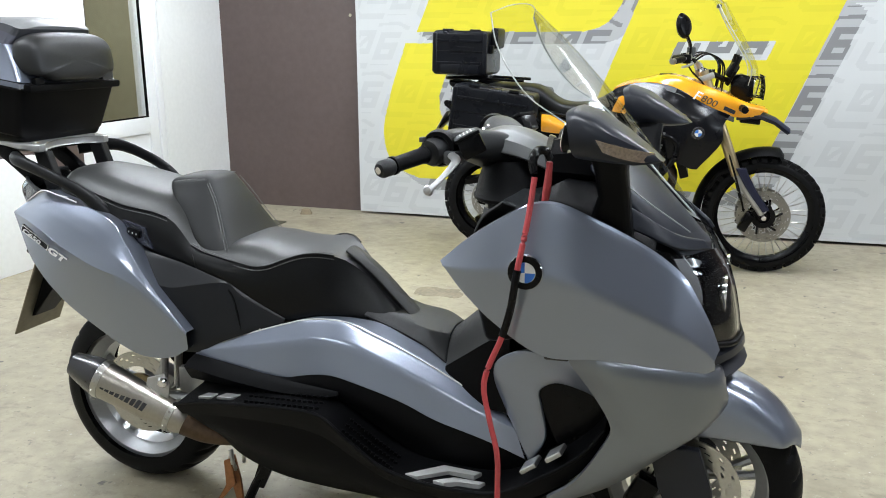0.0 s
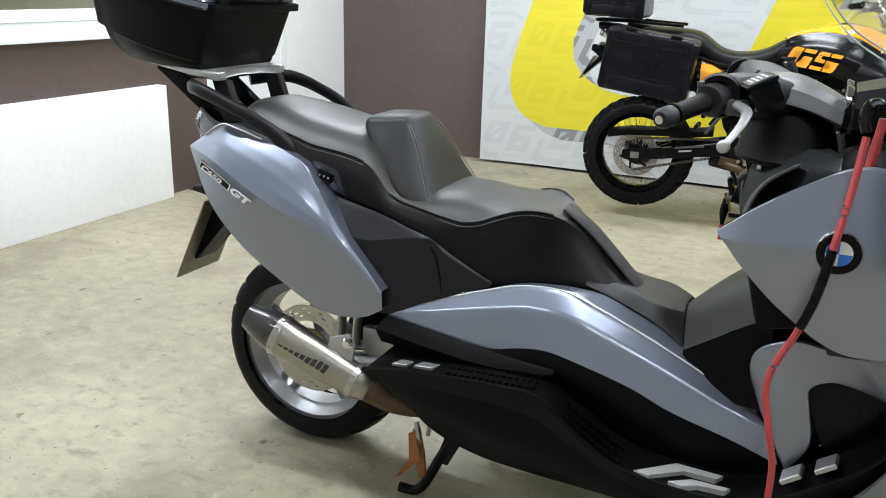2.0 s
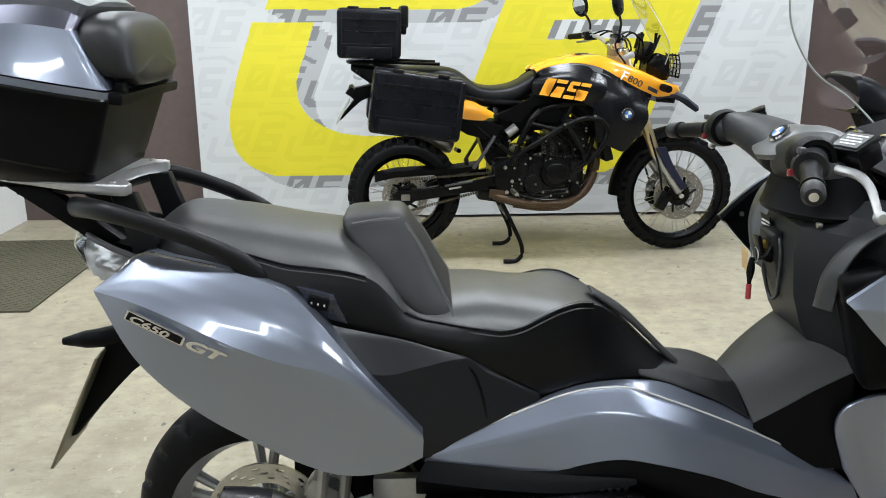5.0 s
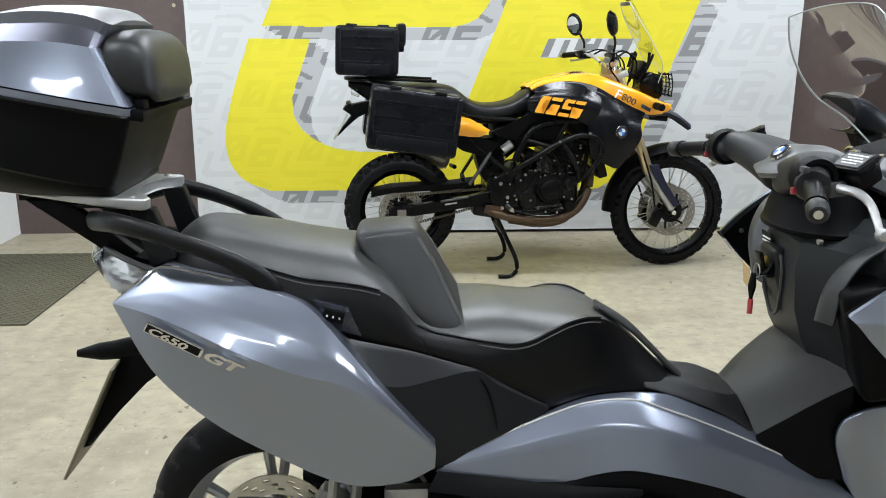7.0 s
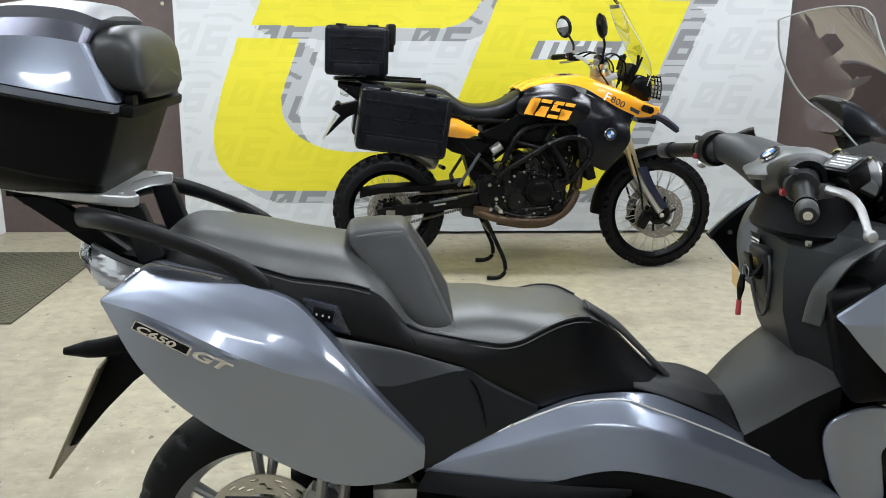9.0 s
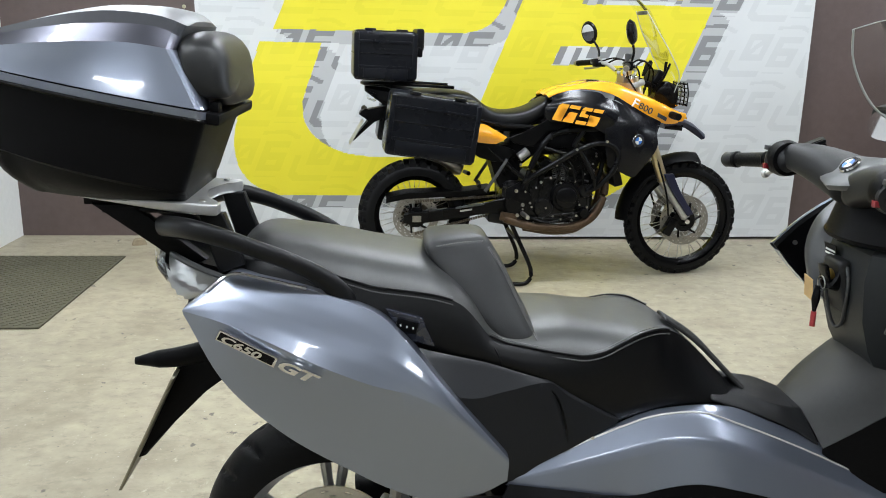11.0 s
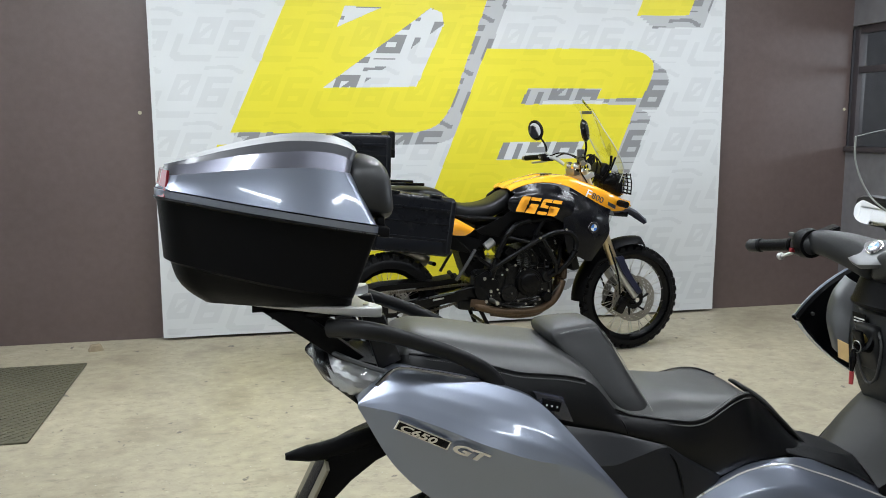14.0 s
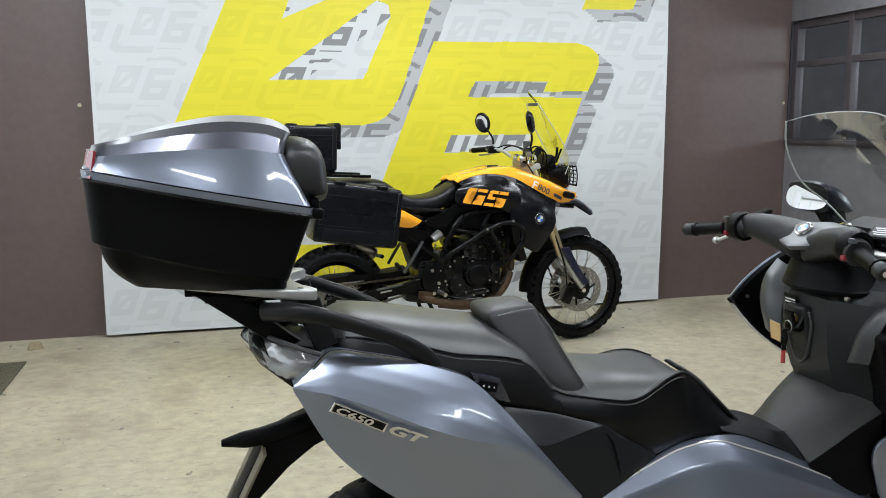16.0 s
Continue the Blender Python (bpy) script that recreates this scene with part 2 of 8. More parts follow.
M_LAMP.node_tree.nodes["Principled BSDF"].inputs["Emission Color"].default_value = (0.95, 1, 0.97, 1)
M_LAMP.node_tree.nodes["Principled BSDF"].inputs["Emission Strength"].default_value = 3.0


# ---- builders ----
def V(*a):
    return Vector(a)


def part(name, bm, material, parent=None, label="", angle=35, mods=()):
    """Link a bmesh as ONE mesh object, smooth but for edges sharper than angle."""
    me = bpy.data.meshes.new(name)
    bmesh.ops.recalc_face_normals(bm, faces=bm.faces)
    bm.to_mesh(me)
    bm.free()
    for p in me.polygons:
        p.use_smooth = True
    me.set_sharp_from_angle(angle=radians(angle))
    me.materials.append(material)
    ob = new(name, me)
    ob.parent = parent
    if label:
        ob["label"] = label
    for kind, width, seg in mods:
        md = ob.modifiers.new(kind, kind)
        if kind == "BEVEL":
            md.width, md.segments, md.limit_method, md.angle_limit = width, seg, "ANGLE", radians(35)
        elif kind == "SOLIDIFY":
            md.thickness, md.offset = width, seg
        elif kind == "SUBSURF":
            md.levels = md.render_levels = seg
    if mods and mods[-1][0] == "SOLIDIFY":
        md = ob.modifiers.new("crisp_rim", "EDGE_SPLIT")
        md.split_angle, md.use_edge_sharp = radians(60), False
    return ob


def thing(name, m, label, category, group="", kind=""):
    ob = new(name)
    ob.matrix_world = m
    return tagged(ob, label, category, group, kind)


def spline(pts, n):
    """n points evenly along a smooth curve through pts."""
    P = [Vector(p) for p in pts]
    if len(P) == 2:
        return [P[0].lerp(P[1], i / (n - 1)) for i in range(n)]
    Q = [P[0] * 2 - P[1]] + P + [P[-1] * 2 - P[-2]]
    fine = []
    for i in range(1, len(Q) - 2):
        a, b, c, d = Q[i - 1:i + 3]
        ta, tb, tc_ = (max((b - a).length, 1e-6) ** .5, max((c - b).length, 1e-6) ** .5, max((d - c).length, 1e-6) ** .5)
        for k in range(12):
            t = ta + tb * k / 12
            A1 = a * ((ta - t) / ta) + b * (t / ta)
            A2 = b * ((ta + tb - t) / tb) + c * ((t - ta) / tb)
            A3 = c * ((ta + tb + tc_ - t) / tc_) + d * ((t - ta - tb) / tc_)
            B1 = A1 * ((ta + tb - t) / (ta + tb)) + A2 * (t / (ta + tb))
            B2 = A2 * ((ta + tb + tc_ - t) / (tb + tc_)) + A3 * ((t - ta) / (tb + tc_))
            fine.append(B1 * ((ta + tb - t) / tb) + B2 * ((t - ta) / tb))
    fine.append(P[-1])
    L = [0.0]
    for a, b in zip(fine, fine[1:]):
        L.append(L[-1] + (b - a).length)
    out, j = [], 0
    for i in range(n):
        s = L[-1] * i / (n - 1)
        while j < len(L) - 2 and L[j + 1] < s:
            j += 1
        d = L[j + 1] - L[j]
        out.append(fine[j].lerp(fine[j + 1], (s - L[j]) / d if d else 0))
    return out


def grid_mesh(rows, close_u=False, close_v=False, caps=False):
    bm = bmesh.new()
    vs = [[bm.verts.new(p) for p in r] for r in rows]
    n, m = len(vs), len(vs[0])
    for i in range(n if close_v else n - 1):
        for j in range(m if close_u else m - 1):
            q = (vs[i][j], vs[i][(j + 1) % m], vs[(i + 1) % n][(j + 1) % m], vs[(i + 1) % n][j])
            if len({v.co.to_tuple(6) for v in q}) > 2:
                bm.faces.new(q)
    if caps:
        bm.faces.new(vs[0])
        bm.faces.new(list(reversed(vs[-1])))
    bmesh.ops.remove_doubles(bm, verts=bm.verts, dist=1e-5)
    return bm


def by_x(curve, n):
    """n points of the smooth curve at even steps of x."""
    fine, out, j = spline(curve, 240), [], 0
    for i in range(n):
        x = fine[0].x + (fine[-1].x - fine[0].x) * i / (n - 1)
        while j < 238 and fine[j + 1].x < x:
            j += 1
        d = fine[j + 1].x - fine[j].x
        out.append(fine[j].lerp(fine[j + 1], min(1, max(0, (x - fine[j].x) / d)) if d > 1e-7 else 0))
    return out


def skin(curves, n=40, m=6, smooth=True, flip=1, even_x=False):
    """A sheet through several long curves; flip -1 mirrors it to the other side."""
    C = [by_x(c, n) if even_x else spline(c, n) for c in curves]
    cols = []
    for j in range(n):
        pts = [c[j] for c in C]
        if smooth and len(pts) > 2:
            cols.append(spline(pts, m * (len(pts) - 1) + 1) if (pts[0] - pts[-1]).length > 1e-5 else [pts[0]] * (m * (len(pts) - 1) + 1))
        else:
            r = []
            for a, b in zip(pts, pts[1:]):
                r += [a.lerp(b, k / m) for k in range(m)]
            cols.append(r + [pts[-1]])
    rows = [[V(p.x, p.y * flip, p.z) for p in c] for c in cols]
    return grid_mesh(rows)


def tube(pts, r, n=0, sides=10, closed=False, squash=1.0):
    """A round bar along a smooth path; r: one radius or one a control point."""
    n = n or max(2, 8 * (len(pts) - 1)) if len(pts) > 2 else 2
    path = spline(pts, n)
    rad = r if isinstance(r, (list, tuple)) else [r] * len(pts)
    rows = []
    up = V(0, 0, 1)
    for i, p in enumerate(path):
        d = (path[min(i + 1, n - 1)] - path[max(i - 1, 0)]).normalized()
        a = d.cross(up if abs(d.z) < 0.95 else V(1, 0, 0)).normalized()
        b = d.cross(a)
        f = i / (n - 1) * (len(rad) - 1)
        k = min(int(f), len(rad) - 2) if len(rad) > 1 else 0
        rr = rad[k] + (rad[k + 1] - rad[k]) * (f - k) if len(rad) > 1 else rad[0]
        rows.append([p + a * math.cos(t) * rr + b * math.sin(t) * rr * squash for t in (2 * math.pi * s / sides for s in range(sides))])
    return grid_mesh(rows, close_u=True, caps=True)


def lathe(profile, segs=48, axis="y", at=(0, 0, 0), caps=False):
    """A turned solid: profile of (along, radius), closed ring if it ends where it starts."""
    rows = []
    for k in range(segs):
        a = 2 * math.pi * k / segs
        c, s = math.cos(a), math.sin(a)
        if axis == "y":
            rows.append([V(r * c, u, r * s) + Vector(at) for u, r in profile])
        elif axis == "x":
            rows.append([V(u, r * c, r * s) + Vector(at) for u, r in profile])
        else:
            rows.append([V(r * c, r * s, u) + Vector(at) for u, r in profile])
    bm = grid_mesh(rows, close_v=True)
    return bm


def aim(bm, a, b):
    """Turn a mesh built along x from 0 so that it runs from a towards b."""
    d = (Vector(b) - Vector(a)).normalized()
    m = d.to_track_quat("X", "Z").to_matrix().to_4x4()
    bm.transform(Matrix.Translation(a) @ m)
    return bm


def block(size, at=(0, 0, 0), bevel=0.0, seg=2, rot=None, taper=None):
    bm = bmesh.new()
    bmesh.ops.create_cube(bm, size=1)
    for v in bm.verts:
        if taper and v.co.z > 0:
            v.co.x *= taper[0]
            v.co.y *= taper[1]
        v.co = Vector([a * b for a, b in zip(v.co, size)])
    if bevel:
        bmesh.ops.bevel(bm, geom=bm.edges[:], offset=bevel, segments=seg, affect="EDGES", profile=0.6)
    if rot:
        bm.transform(pose(0, 0, 0, *rot))
    bm.transform(Matrix.Translation(at))
    return bm


def prism(outline, y0, y1, bevel=0.0, seg=2, smooth=0, axes="xz", inset_y=0.0):
    """A plate: an outline in two axes, drawn out along the third."""
    pts = [Vector((a, b, 0)) for a, b in outline]
    if smooth:
        pts = spline(pts + [pts[0]], smooth)[:-1]
    bm = bmesh.new()

    def at(p, y):
        return V(p.x, y, p.y) if axes == "xz" else V(p.x, p.y, y) if axes == "xy" else V(y, p.x, p.y)
    a = [bm.verts.new(at(p, y0)) for p in pts]
    b = [bm.verts.new(at(p, y1)) for p in pts]
    n = len(pts)
    fa, fb = bm.faces.new(a), bm.faces.new(list(reversed(b)))
    for i in range(n):
        bm.faces.new((a[i], b[i], b[(i + 1) % n], a[(i + 1) % n]))
    if bevel:
        rim = [e for f in (fa, fb) for e in f.edges]
        bmesh.ops.bevel(bm, geom=rim, offset=bevel, segments=seg, affect="EDGES", profile=0.6)
    bmesh.ops.triangulate(bm, faces=[f for f in bm.faces if len(f.verts) > 4])
    return bm


def join(*bms):
    out = bmesh.new()
    for b in bms:
        me = bpy.data.meshes.new("joint")
        b.to_mesh(me)
        b.free()
        out.from_mesh(me)
        bpy.data.meshes.remove(me)
    return out


def text_mesh(words, size, depth=0.001, shear=0.0, squeeze=1.0, bold=0.0):
    """Lettering as a bmesh, lying in x and z, facing -y, its lower left corner at the origin."""
    cu = bpy.data.curves.new("lettering", "FONT")
    cu.body, cu.size, cu.extrude, cu.shear, cu.resolution_u, cu.offset = words, size, depth, shear, 3, bold
    ob = new("lettering", cu)
    bpy.context.view_layer.update()
    me = ob.to_mesh()
    bm = bmesh.new()
    bm.from_mesh(me)
    ob.to_mesh_clear()
    bpy.data.objects.remove(ob)
    bpy.data.curves.remove(cu)
    bm.transform(Matrix.Diagonal((squeeze, 1, 1, 1)))
    bm.transform(pose(0, 0, 0, 90, 0, 0))
    return bm


def structure(name, bm, material, label, parent=None, angle=30, mods=()):
    ob = part(name, bm, material, parent, "", angle, mods)
    return tagged(ob, label, name.split("_")[0], "", "structure")


def slab(x0, x1, y0, y1, z0, z1, bevel=0.0):
    return block((x1 - x0, y1 - y0, z1 - z0), ((x0 + x1) / 2, (y0 + y1) / 2, (z0 + z1) / 2), bevel)


# ---- the room ----
structure("floor", slab(WX - 3, EX + 5, SY - 0.3, NY + 0.3, -0.2, 0), M_FLOOR, "worn bare concrete floor with stains and scratches")
structure("ceiling", slab(WX - 0.3, EX + 5, SY - 0.3, NY + 0.3, CEILING, CEILING + 0.2), M_CEIL, "plain grey plastered ceiling")
structure("wall_north", slab(WX - 0.3, EX, NY, NY + 0.3, 0, CEILING), M_BROWN, "brown painted plaster wall behind the banner")
structure("wall_south", slab(WX - 0.3, EX + 5, SY - 0.3, SY, 0, CEILING), M_WHITE, "plain white wall")

# west wall: window opening, door opening, white above and brown below
WIN = (2.2, 3.92, 1.01, 2.35)
DOOR = (4.50, 5.39, 2.06)
structure("wall_west", join(
    slab(WX - 0.25, WX, SY, WIN[0], 1.0, CEILING), slab(WX - 0.25, WX, WIN[1], DOOR[0], 1.0, CEILING),
    slab(WX - 0.25, WX, WIN[0], WIN[1], WIN[3], CEILING), slab(WX - 0.25, WX, WIN[0], WIN[1], 1.0, WIN[2]),
    slab(WX - 0.25, WX, DOOR[0], DOOR[1], DOOR[2], CEILING), slab(WX - 0.25, WX, DOOR[1], NY, 0, CEILING)),
    M_WHITE, "white painted plaster wall with a window and a door")
structure("wall_dado", slab(WX - 0.25, WX + 0.002, SY, DOOR[0], 0, 1.0), M_BROWN, "brown painted lower part of the white wall")
structure("wall_panel", slab(WX + 0.002, WX + 0.075, SY + 0.4, 4.05, 0, 0.69, 0.006), M_WHITE, "low white board on the brown wall")


def window_west():
    y0, y1, z0, z1 = WIN
    w = thing("window_1", pose(WX, 0, 0), "white plastic window with a garden behind it", "window", kind="structure")
    def bar(n, a, b, c, d, x=-0.09, th=0.07):
        part(n, slab(x - th / 2, x + th / 2, a, b, c, d, 0.008), M_PVC, w)
    bar("window_frame", y0, y1, z0, z0 + 0.06)
    bar("window_frame", y0, y1, z1 - 0.06, z1)
    bar("window_frame", y0, y0 + 0.06, z0 + 0.06, z1 - 0.06)
    bar("window_frame", y1 - 0.06, y1, z0 + 0.06, z1 - 0.06)
    bar("sash", y0 + 0.06, y1 - 0.06, z0 + 0.06, z0 + 0.12, -0.075)
    bar("sash", y0 + 0.06, y1 - 0.06, z1 - 0.12, z1 - 0.06, -0.075)
    for a in (y0 + 0.06, (y0 + y1) / 2 - 0.04, y1 - 0.12):
        bar("sash", a, a + 0.06, z0 + 0.12, z1 - 0.12, -0.075)
    p = part("pane", slab(-0.1, -0.094, y0 + 0.1, y1 - 0.1, z0 + 0.1, z1 - 0.1), M_GLASS, w)
    p.visible_shadow = False
    part("window_sill", slab(-0.11, 0.06, y0 - 0.05, y1 + 0.06, z0 - 0.035, z0 - 0.002, 0.008), M_PVC, w)


window_west()


def door_west():
    y0, y1, z1 = DOOR
    d = thing("door_1", pose(WX, 0, 0), "white plastic door with a glazed upper half, closed", "door", kind="structure")
    x = -0.05
    for n, a, b, c, e in (("door_frame", y0 + 0.002, y0 + 0.06, 0.002, z1 - 0.002), ("door_frame", y1 - 0.06, y1 - 0.002, 0.002, z1 - 0.002), ("door_frame", y0 + 0.06, y1 - 0.06, z1 - 0.06, z1 - 0.002)):
        part(n, slab(x - 0.04, x + 0.05, a, b, c, e, 0.006), M_PVC, d)
    a, b = y0 + 0.064, y1 - 0.064
    leaf = part("leaf", join(slab(x - 0.03, x + 0.035, a, a + 0.10, 0.02, z1 - 0.065, 0.005), slab(x - 0.03, x + 0.035, b - 0.10, b, 0.02, z1 - 0.065, 0.005),
                             slab(x - 0.03, x + 0.0345, a + 0.1, b - 0.1, 0.02, 0.14, 0.005), slab(x - 0.03, x + 0.0345, a + 0.1, b - 0.1, 0.70, 0.82, 0.005),
                             slab(x - 0.03, x + 0.0345, a + 0.1, b - 0.1, z1 - 0.17, z1 - 0.065, 0.005)), M_PVC, d)
    part("door_panel", slab(x - 0.012, x + 0.018, a + 0.1, b - 0.1, 0.14, 0.70), M_PVC, d)
    part("gasket", join(*[slab(x + 0.012, x + 0.03, u, u2, v, v2) for u, u2, v, v2 in ((a + 0.1, a + 0.11, 0.82, z1 - 0.17), (b - 0.11, b - 0.1, 0.82, z1 - 0.17), (a + 0.11, b - 0.11, 0.82, 0.83))]), M_FRAMEB, d, "black rubber seal")
    g = part("pane", slab(x - 0.004, x + 0.004, a + 0.1, b - 0.1, 0.82, z1 - 0.17), M_GLASS, d)
    g.visible_shadow = False
    h = part("handle_plate", slab(x + 0.035, x + 0.045, a + 0.035, a + 0.065, 0.92, 1.12, 0.004), M_PVC, d)
    part("door_handle", tube([(x + 0.045, a + 0.05, 1.05), (x + 0.09, a + 0.05, 1.05), (x + 0.095, a + 0.07, 1.05), (x + 0.095, a + 0.17, 1.045)], 0.009), M_PVC, h)
    for hz in (0.25, 1.52):
        part("hinge", tube([(x + 0.05, b + 0.03, hz - 0.045), (x + 0.05, b + 0.03, hz + 0.045)], 0.013), M_PVC, d)


door_west()
# the passage behind the door, and the garden behind the window
structure("wall_passage", join(slab(WX - 1.75, WX - 1.7, 3.9, NY, 0, 2.6), slab(WX - 1.7, WX - 0.25, 3.9, 3.95, 0, 2.6), slab(WX - 1.7, WX - 0.25, NY - 0.05, NY, 0, 2.6)), M_BEIGE, "beige plastered wall of the passage behind the door")
structure("ceiling_passage", slab(WX - 1.75, WX - 0.25, 3.9, NY, 2.6, 2.65), M_CEIL, "white ceiling of the passage")
cab = thing("cupboard", pose(WX - 1.5, 4.85, 0), "dark brown wooden cupboard behind the glazed door", "cupboard")
part("body", slab(-0.17, 0.17, -0.28, 0.22, 0, 1.9, 0.01), mat("dark_wood", (0.06, 0.04, 0.028), 0.5, 0, 0.3, (3, 40), 0.1, 80), cab)
part("door", slab(0.171, 0.19, -0.27, 0.21, 0.08, 1.88, 0.005), mat("dark_wood_door", (0.07, 0.046, 0.03), 0.45, 0, 0.3, (3, 40), 0.1, 80), cab)
structure("ground", slab(-60, WX - 3.001, -60, 60, -0.35, -0.15), M_GRASS, "green lawn outside the window")

# east side: glazed brown partition with a dim workshop behind it
PY = 6.2
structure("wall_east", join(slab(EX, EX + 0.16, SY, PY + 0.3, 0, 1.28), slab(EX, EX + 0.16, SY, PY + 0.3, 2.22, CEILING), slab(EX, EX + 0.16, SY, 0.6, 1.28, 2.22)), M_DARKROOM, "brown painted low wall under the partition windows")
wp = thing("window_2", pose(EX, 0, 0), "row of brown framed windows to a dim workshop", "window", kind="structure")
for k, y in enumerate([6.18 - 0.62 * i for i in range(10)]):
    part("mullion", slab(0.03, 0.10, y - 0.03, y + 0.03, 1.28, 2.22, 0.004), M_PFRAME, wp)
    if k < 9:
        part("rail", slab(0.035, 0.095, y - 0.59, y - 0.03, 1.855, 1.905, 0.004), M_PFRAME, wp)
        part("rail", slab(0.035, 0.095, y - 0.59, y - 0.03, 2.16, 2.22, 0.004), M_PFRAME, wp)
        for z0, z1 in ((1.28, 1.855), (1.905, 2.16)):
            part("pane", slab(0.062, 0.067, y - 0.59, y - 0.03, z0, z1), M_GLASS, wp)
part("sill", slab(-0.03, 0.13, 0.6, 6.19, 1.24, 1.28, 0.006), M_PFRAME, wp)
structure("wall_workshop", join(slab(EX + 4.9, EX + 5, SY, NY + 0.3, 0, CEILING), slab(EX + 0.16, EX + 4.9, NY + 0.2, NY + 0.3, 0, CEILING)), M_DIM, "grey workshop wall behind the partition, the room's dimness put in its paint")


def ceiling_light(x, y):
    f = thing("ceiling_light", pose(x, y, CEILING), "long white fluorescent ceiling light, switched on", "ceiling light", "ceiling lights")
    part("housing", slab(-0.63, 0.63, -0.13, 0.13, -0.08, 0, 0.01), M_PVC, f)
    part("diffuser", slab(-0.6, 0.6, -0.11, 0.11, -0.10, -0.08, 0.006), M_LAMP, f)
    return f


for lx, ly in TUBES:
    ceiling_light(lx, ly)
tagged(part("passage_lamp", slab(WX - 1.06, WX - 0.44, 4.89, 5.11, 2.565, 2.6, 0.006), M_LAMP), "flat white ceiling lamp in the passage, switched on", "ceiling light")


# ---- the banner ----
BY = 6.10
BX0, BX1, BZ1 = -2.89, 1.25, 2.8
UPPER = [(-2.39, 1.42), (-1.12, 1.41), (-0.99, 1.44), (-0.90, 1.52), (-0.84, 1.64), (-0.52, 2.55), (-0.60, 2.66), (-1.83, 2.66)]
LOWER = [(-2.48, 1.34), (-2.07, 1.34), (-2.21, 0.95), (-2.20, 0.80), (-2.10, 0.68), (-1.93, 0.60), (-1.76, 0.58), (-1.05, 0.58), (-1.16, 0.31), (-2.38, 0.31), (-2.56, 0.37), (-2.67, 0.52), (-2.68, 0.72), (-2.60, 1.0)]
SIX = [(-0.60, 2.00), (0.50, 2.01), (0.62, 1.98), (0.685, 1.92), (0.69, 1.84), (0.60, 1.655), (0.235, 1.65), (0.275, 1.72), (-0.29, 1.72), (-0.345, 1.61), (0.56, 1.61),
       (0.13, 0.52), (0.05, 0.39), (-0.10, 0.31), (-1.27, 0.31), (-1.04, 0.87)]
COUNTER = [(-0.47, 1.34), (0.15, 1.34), (0.10, 1.215), (-0.53, 1.215)]
CORNER = [(0.54, 2.25), (0.95, 2.26), (1.10, 2.62), (0.69, 2.62)]
HOLE1 = [(-1.76, 1.72), (-1.11, 1.73), (-0.91, 2.16), (-0.92, 2.24), (-1.00, 2.27)]
HOLE2 = [(-1.655, 2.13), (-1.60, 2.27), (-1.34, 2.27)]


def rounded(poly, reach=0.34):
    """Cut the corners that lie between two short sides, twice."""
    for _ in range(2):
        out = []
        for i, p in enumerate(poly):
            a, b = Vector(poly[i - 1]), Vector(poly[(i + 1) % len(poly)])
            v = Vector(p)
            if (a - v).length < reach and (b - v).length < reach:
                out += [tuple(v.lerp(a, 0.25)), tuple(v.lerp(b, 0.25))]
            else:
                out.append(p)
        poly = out
    return poly


UPPER, LOWER, SIX = rounded(UPPER), rounded(LOWER), rounded(SIX)


def inside(p, poly):
    hit = False
    for (x0, y0), (x1, y1) in zip(poly, poly[1:] + poly[:1]):
        if (y0 > p[1]) != (y1 > p[1]) and p[0] < (x1 - x0) * (p[1] - y0) / (y1 - y0) + x0:
            hit = not hit
    return hit


def in_yellow(p):
    return (any(inside(p, q) for q in (UPPER, LOWER, SIX, CORNER)) and not any(inside(p, q) for q in (HOLE1, HOLE2, COUNTER)))


def sag(x, z):
    """Slack of the hung sheet: a few soft vertical folds."""
    crease = sum(a * math.exp(-((x * c + z * d - e) / w) ** 2) for a, c, d, e, w in ((0.009, 0.80, 0.60, -1.05, 0.16), (0.007, 0.60, 0.80, -0.10, 0.18), (-0.008, 0.92, -0.40, 0.35, 0.15), (0.006, 0.30, 0.95, 0.55, 0.15), (0.008, 0.97, 0.24, 1.25, 0.16), (0.006, 0.75, 0.66, 0.75, 0.14)))
    return crease + 0.010 * math.sin(2.1 * x + 0.6 * z) * math.sin(1.3 * z + 0.4) + 0.004 * math.sin(7 * x + 2.2 * z)


